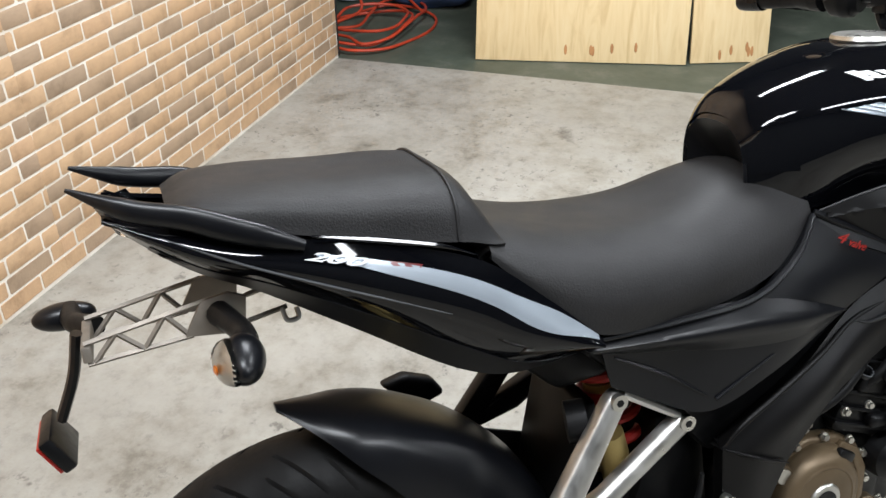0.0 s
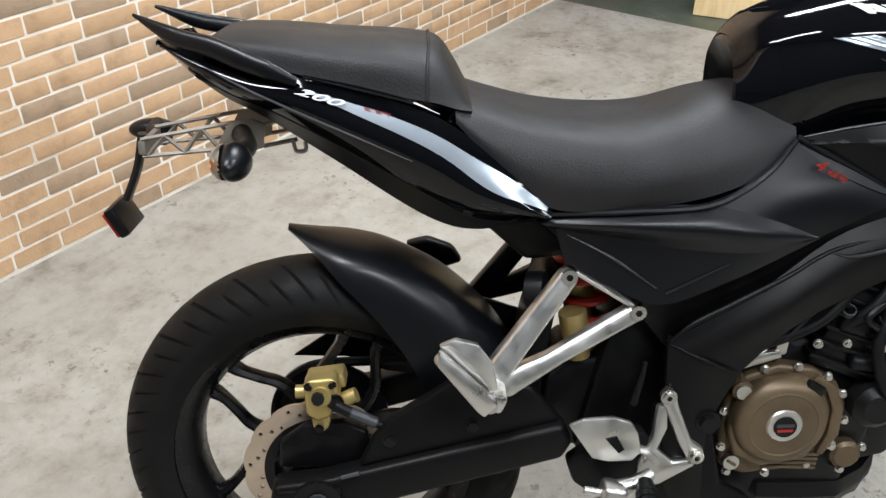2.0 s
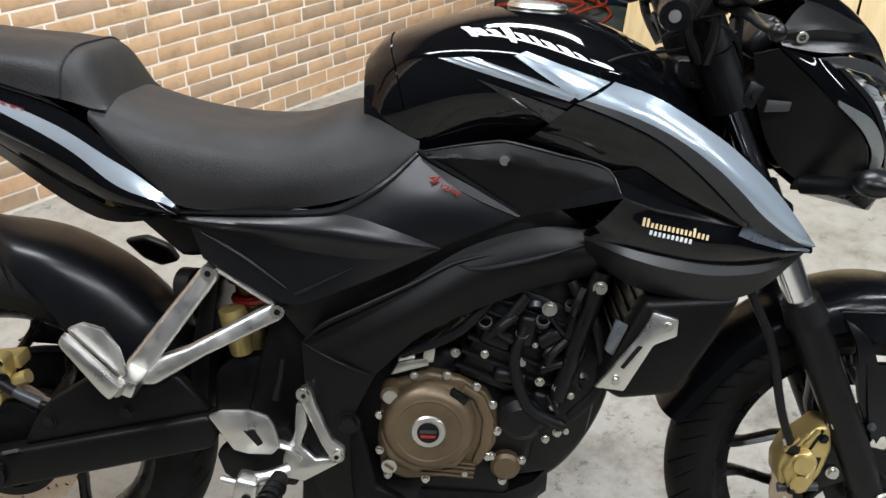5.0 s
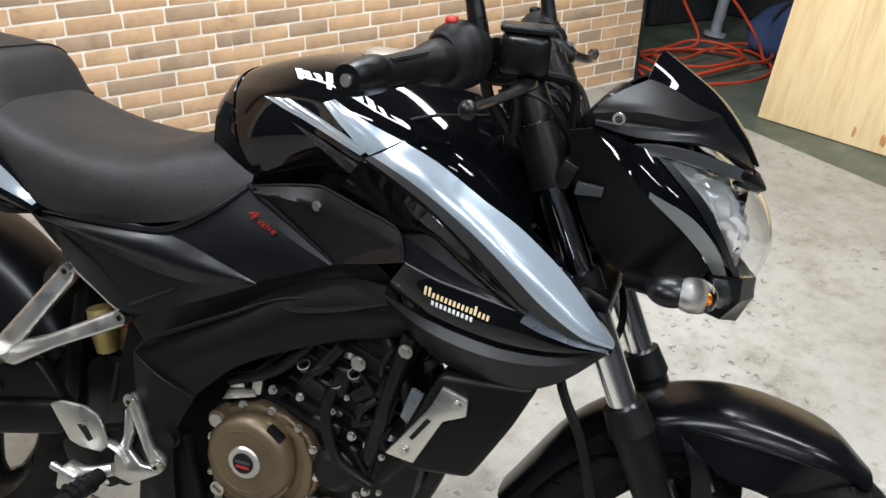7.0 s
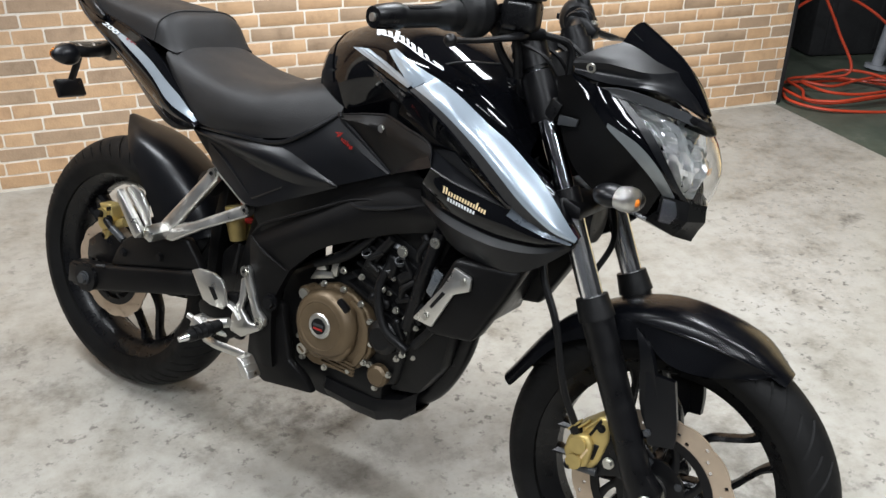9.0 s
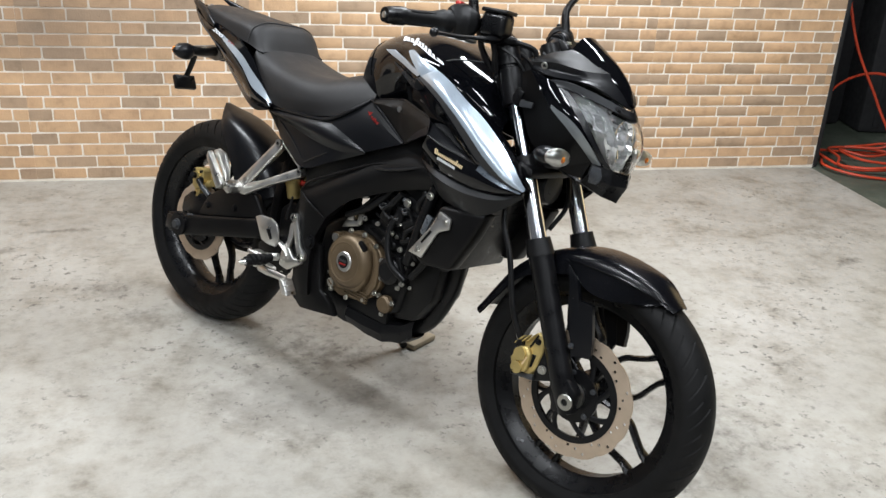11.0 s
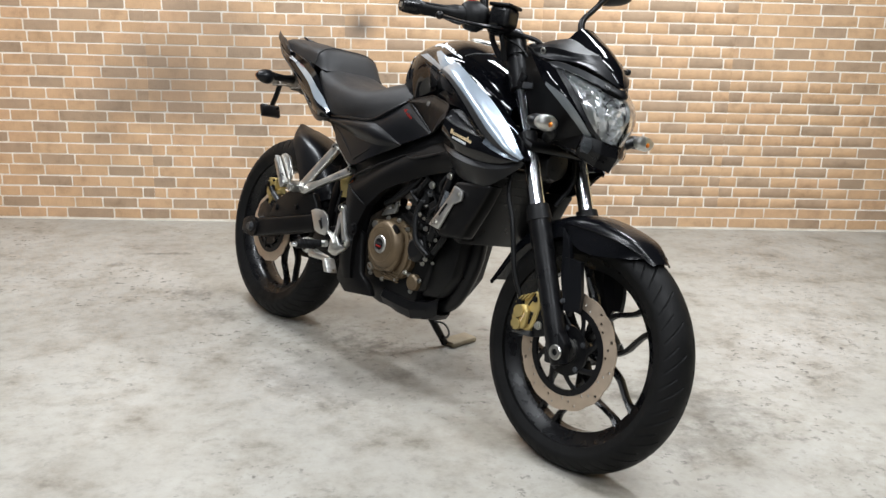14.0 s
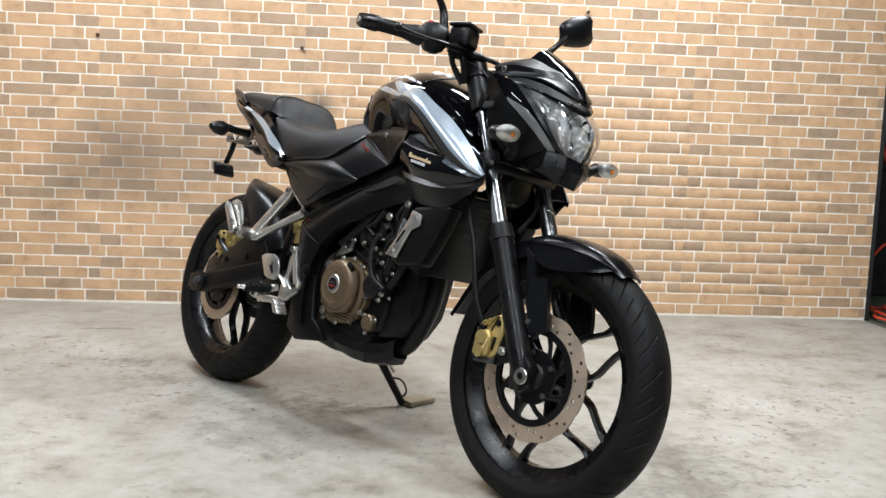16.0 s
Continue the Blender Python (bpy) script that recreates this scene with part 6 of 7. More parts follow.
for k in range(6):
    part("fin", box(0.165, 0.205, 0.006, pose(0.775 + 0.009 * k, 0, 0.455 + 0.022 * k, 0, 22, 0), 0.002), DARK, cyl)
part("cylinder_head", box(0.150, 0.18, 0.09, pose(0.832, 0, 0.615, 0, 22, 0), 0.018), DARK, bike)
part("water_pump", lathe([(0.0, -0.125), (0.022, -0.125), (0.034, -0.115), (0.036, -0.09), (0.0, -0.09)], (0.800, 0, 0.405), 26), DARK, bike)
rnd = random.Random(3)
for q in ((0.823, 0.467), (0.848, 0.459), (0.808, 0.430), (0.844, 0.428), (0.836, 0.373), (0.852, 0.389), (0.700, 0.512), (0.742, 0.510), (0.790, 0.500)):
    part("engine_bolt", bolt((q[0], -0.108 - rnd.uniform(0, 0.010), q[1]), rnd.uniform(0.0042, 0.006), 0.008), STEEL, bike)
for q, sx, sz, tw_, yy in (((0.760, 0.530), 0.05, 0.03, 20, 0.104), ((0.800, 0.545), 0.028, 0.05, 10, 0.110), ((0.835, 0.535), 0.04, 0.022, -35, 0.112), ((0.780, 0.470), 0.05, 0.022, 8, 0.108), ((0.830, 0.415), 0.045, 0.06, 15, 0.106), ((0.870, 0.560), 0.022, 0.06, 25, 0.112), ((0.845, 0.495), 0.05, 0.012, -20, 0.115)):
    part("engine_boss", box(sx, 0.03, sz, pose(q[0], -yy + 0.01, q[1], 0, tw_, 0), 0.008, 3), DARK, bike)
for k in range(26):
    x, z = rnd.uniform(0.735, 0.885), rnd.uniform(0.36, 0.585)
    if z < 0.50 - 0.9 * (x - 0.72) or (x < 0.795 and z < 0.50):
        continue
    y = -rnd.uniform(0.100, 0.122)
    kind = k % 4
    if kind == 0:
        part("stud", bolt((x, y, z), rnd.uniform(0.003, 0.0045), 0.006), STEEL, bike)
    elif kind == 1:
        part("pipe_elbow", tube([(x, y, z), (x + rnd.uniform(-0.02, 0.02), y - 0.006, z + 0.018), (x + rnd.uniform(-0.03, 0.03), y, z + 0.04)], rnd.uniform(0.005, 0.008), 8, 14), DARK, bike)
    elif kind == 2:
        part("web", box(0.034, 0.012, 0.005, pose(x, y, z, 0, rnd.uniform(-60, 60), 0), 0.002), DARK, bike)
    else:
        part("hose_clip", lathe([(0.008, -0.004), (0.010, -0.004), (0.010, 0.004), (0.008, 0.004)], (0, 0, 0), 16, axis="z").moved(pose(x, y, z, rnd.uniform(-40, 40), 0, 0)), DULL, bike)
part("frame_bolt", bolt((0.897, -0.126, 0.621), 0.0075, 0.007), STEEL, bike)
part("frame_bolt", bolt((0.830, -0.122, 0.586), 0.008, 0.007), STEEL, bike)
part("engine_mount", tube([(0.90, -0.115, 0.64), (0.885, -0.118, 0.58), (0.865, -0.115, 0.50), (0.85, -0.11, 0.44)], 0.013, 10), BLACK, bike)
for a in ([(0.80, -0.105, 0.56), (0.785, -0.12, 0.50), (0.81, -0.125, 0.43), (0.86, -0.12, 0.40)], [(0.745, -0.10, 0.53), (0.77, -0.115, 0.56), (0.80, -0.112, 0.60)], [(0.86, -0.10, 0.62), (0.90, -0.115, 0.55), (0.91, -0.118, 0.47), (0.87, -0.112, 0.41)], [(0.62, -0.10, 0.50), (0.70, -0.11, 0.54), (0.76, -0.10, 0.60)]):
    part("coolant_hose", tube(a, 0.0085, 10, 24), RUBBER, bike)
part("cable", tube([(0.655, -0.112, 0.515), (0.70, -0.105, 0.56), (0.78, -0.09, 0.64)], 0.004, 6, 20), RUBBER, bike)
part("radiator", box(0.035, 0.24, 0.22, pose(0.985, 0, 0.565, 0, 18, 0), 0.006), BLACK, bike, "black radiator")
for k in range(9):
    part("radiator_fin", box(0.040, 0.225, 0.004, pose(0.952 + 0.0075 * k, 0, 0.475 + 0.022 * k, 0, 18, 0), 0.001), DARK, bike)
part("exhaust_header", tube([(0.880, 0.0, 0.548), (0.914, -0.002, 0.505), (0.922, 0.0, 0.425), (0.900, 0.002, 0.345), (0.856, 0.004, 0.274), (0.800, 0.0, 0.240)], 0.023, 18, 56), BLACK, bike, "black exhaust header pipe")
part("pipe_flange", tube([(0.884, 0.0, 0.556), (0.892, 0.0, 0.545)], 0.036, 18), DULL, bike)
muff = part("belly_muffler", skin(facets([[(x, -0.015 - 0.068 * w, zt), (x, -0.015 - 0.072 * w, 0.5 * (zt + zb)), (x, -0.015 - 0.058 * w, zb), (x, -0.015, zb - 0.003), (x, -0.015 + 0.058 * w, zb), (x, -0.015 + 0.072 * w, 0.5 * (zt + zb)), (x, -0.015 + 0.068 * w, zt), (x, -0.015, zt + 0.01), (x, -0.015 - 0.068 * w, zt)] for x, w, zt, zb in ((0.630, 0.70, 0.258, 0.228), (0.655, 1.0, 0.258, 0.214), (0.720, 1.0, 0.256, 0.206), (0.780, 0.95, 0.254, 0.204), (0.825, 0.65, 0.262, 0.214), (0.850, 0.40, 0.280, 0.234))], 32, 18), 0.003, (0.65, 0, 0.225)), BLACK, bike, "black underbelly exhaust silencer", 20)
part("belly_plate", prism([(0.470, 0.245), (0.480, 0.420), (0.560, 0.400), (0.585, 0.285), (0.625, 0.262), (0.650, 0.232), (0.52, 0.214)], -0.122, -0.100, 0.006), FRAME, bike)

# side stand
stand = part("side_stand", tube([(0.560, 0.100, 0.262), (0.575, 0.180, 0.165), (0.592, 0.262, 0.066)], [0.014, 0.012, 0.011], 10, 20), BLACK, bike, "black side stand")
part("stand_foot", box(0.060, 0.100, 0.018, pose(0.596, 0.318, 0.0775, 12, 0, 0), 0.005), DUSTY, stand, "dusty tan stand foot")
part("stand_spring", tube([(0.585, 0.12, 0.24), (0.60, 0.20, 0.16)], 0.006, 8), STEEL, stand)
part("stand_hook", tube([(0.588, 0.20, 0.140), (0.620, 0.215, 0.140), (0.628, 0.235, 0.115), (0.612, 0.246, 0.092), (0.594, 0.246, 0.090)], 0.0032, 6, 24), DULL, stand)
part("left_pillion_peg", prism([(0.128, 0.580), (0.165, 0.588), (0.205, 0.572), (0.222, 0.545), (0.190, 0.535), (0.160, 0.548)], 0.135, 0.160, 0.008, 3), RUBBER, bike, "folded black rubber pillion footpeg")
hl = part("left_hanger", prism([(0.338, 0.628), (0.366, 0.630), (0.366, 0.612), (0.290, 0.512), (0.432, 0.584), (0.458, 0.572), (0.330, 0.492), (0.236, 0.470), (0.226, 0.492)], 0.132, 0.158, 0.006, 2), BLACK, bike)

# handlebars and controls
for sy in (-1, 1):
    part("handlebar", tube([(1.005, 0.088 * sy, 1.000), (0.990, 0.12 * sy, 1.010), (0.966, 0.17 * sy, 1.016), (0.944, 0.23 * sy, 1.014), (0.910, 0.372 * sy, 1.006)], 0.0112, 12, 30), BLACK, bike)
    grip = part("grip", tube([(0.944, 0.232 * sy, 1.014), (0.941, 0.246 * sy, 1.0136), (0.937, 0.262 * sy, 1.013), (0.926, 0.305 * sy, 1.010), (0.917, 0.345 * sy, 1.0075)], [0.024, 0.0225, 0.0165, 0.0155, 0.0160], 20, 36), RUBBER, bike, "black rubber handlebar grip")
    for k in range(3):
        a = 2.1 * k + 0.9
        off = np.array((math.cos(a) * 0.0152, 0, math.sin(a) * 0.0152))
        part("grip_rib", tube([np.array((0.936, 0.266 * sy, 1.0128)) + off, np.array((0.919, 0.335 * sy, 1.0082)) + off], 0.003, 6), RUBBER, grip)
    part("bar_end", tube([(0.9172, 0.344 * sy, 1.0075), (0.9165, 0.347 * sy, 1.0074), (0.908, 0.380 * sy, 1.0045), (0.9065, 0.388 * sy, 1.004)], [0.0188, 0.0190, 0.0172, 0.0150], 24), RIM, bike, "black bar-end weight")
    part("bar_end_screw", tube([(0.9066, 0.3875 * sy, 1.004), (0.9058, 0.3905 * sy, 1.0038)], 0.0062, 10), ALU, bike)
    sw = part("switch_housing", tube([(0.944, 0.226 * sy, 1.016), (0.946, 0.222 * sy, 1.017), (0.953, 0.202 * sy, 1.019), (0.962, 0.182 * sy, 1.018), (0.966, 0.172 * sy, 1.016)], [0.024, 0.031, 0.034, 0.032, 0.024], 20, 26, flat=1.12), RUBBER, bike, "black switch housing")
    part("switch_button", box(0.014, 0.022, 0.010, pose(0.944, 0.204 * sy, 1.055, 0, 0, -12 * sy), 0.004), RED if sy < 0 else BLACK, sw)
    part("switch_button", box(0.008, 0.016, 0.012, pose(0.917, 0.204 * sy, 1.018, 0, 0, -12 * sy), 0.003), BLACK, sw)
    part("lever_perch", prism([(0.962, 0.990), (0.985, 0.984), (1.022, 0.990), (1.026, 1.006), (1.004, 1.022), (0.966, 1.026)], 0.142 * sy - 0.014, 0.142 * sy + 0.014, 0.005), BLACK, bike)
    part("perch_clamp", tube([(0.972, 0.155 * sy, 1.016), (0.980, 0.135 * sy, 1.013)], 0.019, 18), BLACK, bike)
    part("perch_bolt", bolt((1.012, 0.146 * sy, 1.015), 0.006, 0.006, (0, 0, 1)), STEEL, bike)
    part("lever", tube([(1.016, 0.145 * sy, 1.002), (1.030, 0.180 * sy, 0.996), (1.028, 0.23 * sy, 0.992), (1.020, 0.30 * sy, 0.988), (1.016, 0.352 * sy, 0.988)], [0.011, 0.011, 0.0075, 0.0065, 0.0075], 10, 34, flat=0.6), BLACK, bike, "black lever")
    part("lever_ball", ball((1.0155, 0.358 * sy, 0.988), (0.0095, 0.0095, 0.0095), 14, 8), RIM, bike)
    mir = part("mirror", tube([(0.972, 0.186 * sy, 1.035), (0.967, 0.187 * sy, 1.058), (0.959, 0.190 * sy, 1.090), (0.958, 0.230 * sy, 1.133), (0.956, 0.278 * sy, 1.180)], [0.012, 0.0105, 0.0085, 0.0075, 0.010], 12, 30), BLACK, bike, "black rear-view mirror")
    tilt = Matrix.Translation((0.956, 0.306 * sy, 1.202)) @ Matrix.Rotation(radians(24 * sy), 4, "X") @ Matrix.Rotation(radians(-12 * sy), 4, "Z")
    shell = ball((0, 0, 0), (0.026, 0.057, 0.042), 24, 14)
    boxy = lambda y, z: max(1.0, min(1.22, 1 / max(1e-6, (abs(y / 0.060) ** 5 + abs(z / 0.034) ** 5) ** 0.2) * math.hypot(y / 0.060, z / 0.034)))
    shell.v = [(x * (1.0 if x > 0 else 0.35), y * boxy(y, z) * (1 - 2.2 * z * (1 if y * sy < 0 else -1)), z * boxy(y, z) * (1 + 3.0 * y * sy)) for x, y, z in shell.v]
    part("mirror_shell", shell.moved(tilt), SATIN, mir)
    part("mirror_glass", ball((-0.0098, 0, 0), (0.0015, 0.046, 0.030), 24, 10).moved(tilt), MIRROR, mir)
    # forged clip-on: a ring on the bar and an open fork-shaped web down to the fork leg
    clip = part("clip_on", lathe([(0.008, 0.142 * sy), (0.020, 0.142 * sy), (0.023, 0.148 * sy), (0.021, 0.159 * sy), (0.008, 0.159 * sy)], (0.985, 0, 1.018), 28), BLACK, bike, "black forged clip-on handlebar mount")
    part("ring", lathe([(0.0150, 0.142 * sy - 0.0025), (0.0175, 0.142 * sy - 0.0025), (0.0175, 0.142 * sy), (0.0150, 0.142 * sy)], (0.985, 0, 1.018), 28), DULL, clip)
    part("web", tube([(0.970, 0.150 * sy, 1.006), (0.976, 0.142 * sy, 0.972), (0.998, 0.120 * sy, 0.930)], [0.008, 0.007, 0.009], 8, 16), BLACK, clip)
    part("web", tube([(1.000, 0.150 * sy, 1.006), (1.010, 0.142 * sy, 0.972), (1.006, 0.120 * sy, 0.930)], [0.008, 0.006, 0.009], 8, 16), BLACK, clip)
    part("leg_clamp", tube([fork_at(0.945, 0.093 * sy), fork_at(0.985, 0.093 * sy)], 0.029, 20), BLACK, clip)
    part("clamp_bolt", bolt((fork_at(0.955, 0)[0] - 0.02, 0.116 * sy, 0.960), 0.005, 0.006, (0, sy, 0)), BLACK, clip)
res = part("brake_reservoir", box(0.056, 0.060, 0.050, pose(1.018, -0.160, 1.026, 0, 0, 14), 0.012, 4), RIM, bike, "black brake fluid reservoir")
part("reservoir_lid", box(0.060, 0.064, 0.009, pose(1.018, -0.160, 1.053, 0, 0, 14), 0.004), BLACK, res)
part("master_body", tube([(0.985, -0.175, 1.002), (1.010, -0.130, 1.000), (1.030, -0.100, 0.998)], [0.011, 0.013, 0.009], 12), BLACK, res)
part("brake_hose", tube([(1.030, -0.100, 0.998), (1.060, -0.060, 0.985), (1.065, -0.055, 0.93), (1.075, -0.060, 0.86), (1.075, -0.06, 0.79)], 0.006, 8, 36), RUBBER, bike)
part("ignition", tube([(0.995, 0, 0.965), (0.988, 0, 0.99)], 0.022, 18), BLACK, bike)
dash = part("instrument_panel", box(0.030, 0.150, 0.060, pose(1.098, 0.01, 0.955, 0, 40, 0), 0.012, 3), BLACK, bike, "black instrument panel")
for k in range(5):
    y = -0.05 + 0.025 * k
    part("cable", tube([(1.00, y * 2.6, 0.985), (1.045, y * 2.0, 0.960), (1.070, y * 1.4, 0.90), (1.06, y, 0.80)], 0.0038, 6, 24), RUBBER, bike)
part("cable", tube([(0.83, -0.150, 0.905), (0.90, -0.135, 0.935), (0.98, -0.115, 0.945), (1.05, -0.095, 0.965)], 0.0022, 6, 30), RUBBER, bike)

# headlamp unit
def halves(rows):
    """Rows given from the right side to the middle, completed by their mirror image."""
    return [list(r) + [(x, -y, z) for x, y, z in r[-2::-1]] for r in rows]


visor_hi = surface(halves([
    [(1.101, -0.117, 0.974), (1.122, -0.088, 0.991), (1.153, -0.048, 1.006), (1.158, 0, 1.011)],
    [(1.098, -0.120, 0.969), (1.140, -0.106, 0.980), (1.190, -0.066, 0.984), (1.205, 0, 0.994)],
    [(1.097, -0.121, 0.965), (1.147, -0.114, 0.972), (1.205, -0.090, 0.966), (1.242, 0, 0.972)]]), 32, 14)
visor_lo = surface(halves([
    [(1.097, -0.121, 0.965), (1.147, -0.114, 0.972), (1.205, -0.090, 0.966), (1.242, 0, 0.972)],
    [(1.099, -0.117, 0.958), (1.148, -0.110, 0.957), (1.216, -0.084, 0.951), (1.266, 0, 0.944)],
    [(1.101, -0.121, 0.952), (1.148, -0.119, 0.944), (1.228, -0.090, 0.942), (1.287, 0, 0.906)]]), 32, 14)
visor = part("headlamp_cowl", skin(visor_hi, 0.004, (1.1, 0, 0.9)), FRAME, bike, "satin black headlamp cowl")
part("brow", skin(visor_lo, 0.004, (1.1, 0, 0.9)), SATIN, visor)
part("fly_screen", skin(surface(halves([
    [(1.146, -0.058, 1.003), (1.152, -0.036, 1.028), (1.156, 0, 1.036)],
    [(1.166, -0.058, 0.992), (1.182, -0.034, 1.010), (1.190, 0, 1.015)],
    [(1.202, -0.060, 0.978), (1.218, -0.034, 0.986), (1.230, 0, 0.988)],
    [(1.246, -0.040, 0.950), (1.260, -0.022, 0.952), (1.268, 0, 0.948)],
    [(1.280, -0.014, 0.914), (1.286, -0.008, 0.914), (1.291, 0, 0.910)]]), 16, 22), 0.004, (1.1, 0, 0.9)), GLOSS, visor, "gloss black fly screen")
band_g = surface(halves([
    [(1.140, -0.126, 0.935), (1.184, -0.118, 0.938), (1.226, -0.094, 0.931), (1.262, -0.054, 0.916), (1.284, 0, 0.902)],
    [(1.172, -0.122, 0.926), (1.194, -0.112, 0.924), (1.236, -0.086, 0.912), (1.272, -0.046, 0.897), (1.294, 0, 0.884)]]), 36, 5)
# lighter grey than the cowl: light from above is put into its colour
part("lens_brow", skin(band_g, 0.006, (1.1, 0, 0.9)), DULL, visor, "satin band over the lens, greyed for light from above")
part("nose_lip", skin(surface(halves([[(1.262, -0.050, 0.914), (1.287, -0.018, 0.902), (1.294, 0, 0.900)], [(1.272, -0.044, 0.898), (1.298, -0.016, 0.886), (1.304, 0, 0.882)], [(1.262, -0.040, 0.890), (1.284, -0.014, 0.880), (1.290, 0, 0.876)]]), 14, 8), 0.004, (1.2, 0, 0.9)), RIM, visor)
for sgn in (-1, 1):
    def sided(s):
        return s if sgn < 0 else s.mirrored()
    part("cowl_screw", sided(lathe([(0.0045, -0.002), (0.0075, -0.002), (0.0075, 0.0012), (0.0045, 0.0012)], (0, 0, 0), 20).moved(Matrix.Translation((1.126, -0.1165, 0.962)) @ Matrix.Rotation(radians(18), 4, "X"))), STEEL, visor)
    part("screw_head", sided(rod((1.126, -0.114, 0.962), (1.126, -0.1175, 0.963), 0.0042, 12)), BLACK, visor)
    mask_g = surface([[(1.098, -0.124, 0.950), (1.145, -0.128, 0.938), (1.180, -0.112, 0.928)],
                      [(1.140, -0.136, 0.914), (1.176, -0.130, 0.910), (1.206, -0.108, 0.906)],
                      [(1.175, -0.136, 0.881), (1.207, -0.128, 0.880), (1.238, -0.103, 0.876)],
                      [(1.212, -0.124, 0.850), (1.238, -0.112, 0.845), (1.262, -0.088, 0.838)],
                      [(1.243, -0.098, 0.816), (1.262, -0.086, 0.810), (1.280, -0.066, 0.803)],
                      [(1.260, -0.064, 0.785), (1.276, -0.056, 0.781), (1.294, -0.042, 0.776)]], 20, 30)
    mask = part("headlamp_mask", sided(skin(mask_g, 0.005, (1.1, 0, 0.85))), GLOSS, bike, "gloss black headlamp surround", 60)
    part("lens_rim", sided(patch_on(mask_g, [(0.80, 0.04), (0.74, 0.4), (0.72, 0.7), (0.76, 0.97)], [(0.99, 0.02), (0.99, 0.4), (0.99, 0.7), (0.99, 0.97)], 0.002, 20, 4)), SATIN, mask)
    part("side_blade", sided(patch_on(mask_g, [(0.0, 0.40), (0.0, 0.55), (0.0, 0.75), (0.0, 0.99)], [(0.10, 0.36), (0.50, 0.52), (0.58, 0.72), (0.50, 0.97)], 0.004, 22, 6, 0.003)), BLADE, mask, "silver-grey side blade")
    part("inner_cover", sided(skin(surface([[(1.070, -0.112, 0.940), (1.085, -0.108, 0.87), (1.12, -0.100, 0.80), (1.18, -0.085, 0.755)], [(1.098, -0.122, 0.948), (1.158, -0.134, 0.896), (1.222, -0.118, 0.838), (1.257, -0.066, 0.786)]], 18, 6), 0.004, (1.1, 0, 0.85))), FRAME, mask)
    lampg = surface([[(1.262, -0.070, 0.780), (1.270, -0.066, 0.779), (1.278, -0.061, 0.777)], [(1.264, -0.077, 0.761), (1.274, -0.069, 0.759), (1.284, -0.061, 0.757)], [(1.262, -0.074, 0.744), (1.270, -0.069, 0.743), (1.277, -0.065, 0.742)]], 8, 8)
    pos = part("position_lamp", sided(skin(lampg, 0.004, (1.2, 0, 0.8))), DULL, mask, "small clear position lamp")
    part("lens", sided(skin(lampg + np.array((0.004, -0.004, 0.0)), 0.002, (1.2, 0, 0.8))), GLASS, pos)
    part("tab", sided(prism([(1.088, 0.868), (1.120, 0.870), (1.122, 0.882), (1.090, 0.884)], -0.126, -0.120, 0.001)), DULL, mask)
chin = part("headlamp_chin", skin(facets(halves([
    [(1.258, -0.066, 0.787), (1.296, -0.042, 0.777), (1.314, 0, 0.769)],
    [(1.258, -0.074, 0.758), (1.298, -0.042, 0.746), (1.316, 0, 0.742)],
    [(1.238, -0.062, 0.738), (1.278, -0.034, 0.716), (1.300, 0, 0.706)],
    [(1.170, -0.060, 0.752), (1.190, -0.030, 0.736), (1.200, 0, 0.730)]]), 24, 18), 0.005, (1.2, 0, 0.8)), RIM, bike, "black headlamp chin", 16)
pair("chin_side", skin(surface([[(1.16, -0.085, 0.79), (1.16, -0.060, 0.75)], [(1.254, -0.066, 0.786), (1.236, -0.060, 0.746)]], 6, 6), 0.005, (1.2, 0, 0.8)), FRAME, chin)
lens_rows = halves([
    [(1.178, -0.111, 0.926), (1.236, -0.078, 0.912), (1.284, 0, 0.892)],
    [(1.206, -0.107, 0.905), (1.262, -0.074, 0.892), (1.300, 0, 0.876)],
    [(1.238, -0.102, 0.875), (1.286, -0.070, 0.864), (1.314, 0, 0.852)],
    [(1.264, -0.091, 0.836), (1.304, -0.056, 0.824), (1.324, 0, 0.814)],
    [(1.292, -0.042, 0.779), (1.305, -0.024, 0.775), (1.314, 0, 0.771)]])
lens_g = surface(lens_rows, 30, 22)
lamp_unit = part("headlamp", skin(lens_g, 0.003, (1.15, 0, 0.85)), GLASS, bike, "clear headlamp lens over a bright faceted reflector")
refl_g = surface([[(x - 0.020 - 0.018 * (1 - abs(y) / 0.11), y * 0.94, z + 0.001) for x, y, z in r] for r in lens_rows], 43, 17)
rr = np.random.RandomState(5)
step = np.repeat(np.repeat(rr.uniform(-0.013, 0.013, (8, 21)), 2, 0), 2, 1)
refl_g[1:, 1:, 0] += step[:16, :42] + rr.uniform(-0.0025, 0.0025, (16, 42))
part("reflector", skin(refl_g, 0.002, (1.1, 0, 0.85)), CRYSTAL, lamp_unit, "bright faceted reflector", 1)
for y in (-0.055, -0.022, 0.022, 0.055):
    part("rib", tube([(1.236 - abs(y) * 0.3, y, 0.905), (1.275 - abs(y) * 0.3, y * 0.95, 0.86), (1.290 - abs(y) * 0.2, y * 0.8, 0.80)], 0.0028, 6, 16), MIRROR, lamp_unit)
part("bulb_hood", ball((1.276, 0, 0.842), (0.014, 0.018, 0.014), 16, 10), CRYSTAL, lamp_unit)
part("bowl", lathe([(0.030, 0.0), (0.046, 0.020), (0.043, 0.020), (0.027, 0.0)], (1.262, 0, 0.838), 28, axis="x"), MIRROR, lamp_unit)
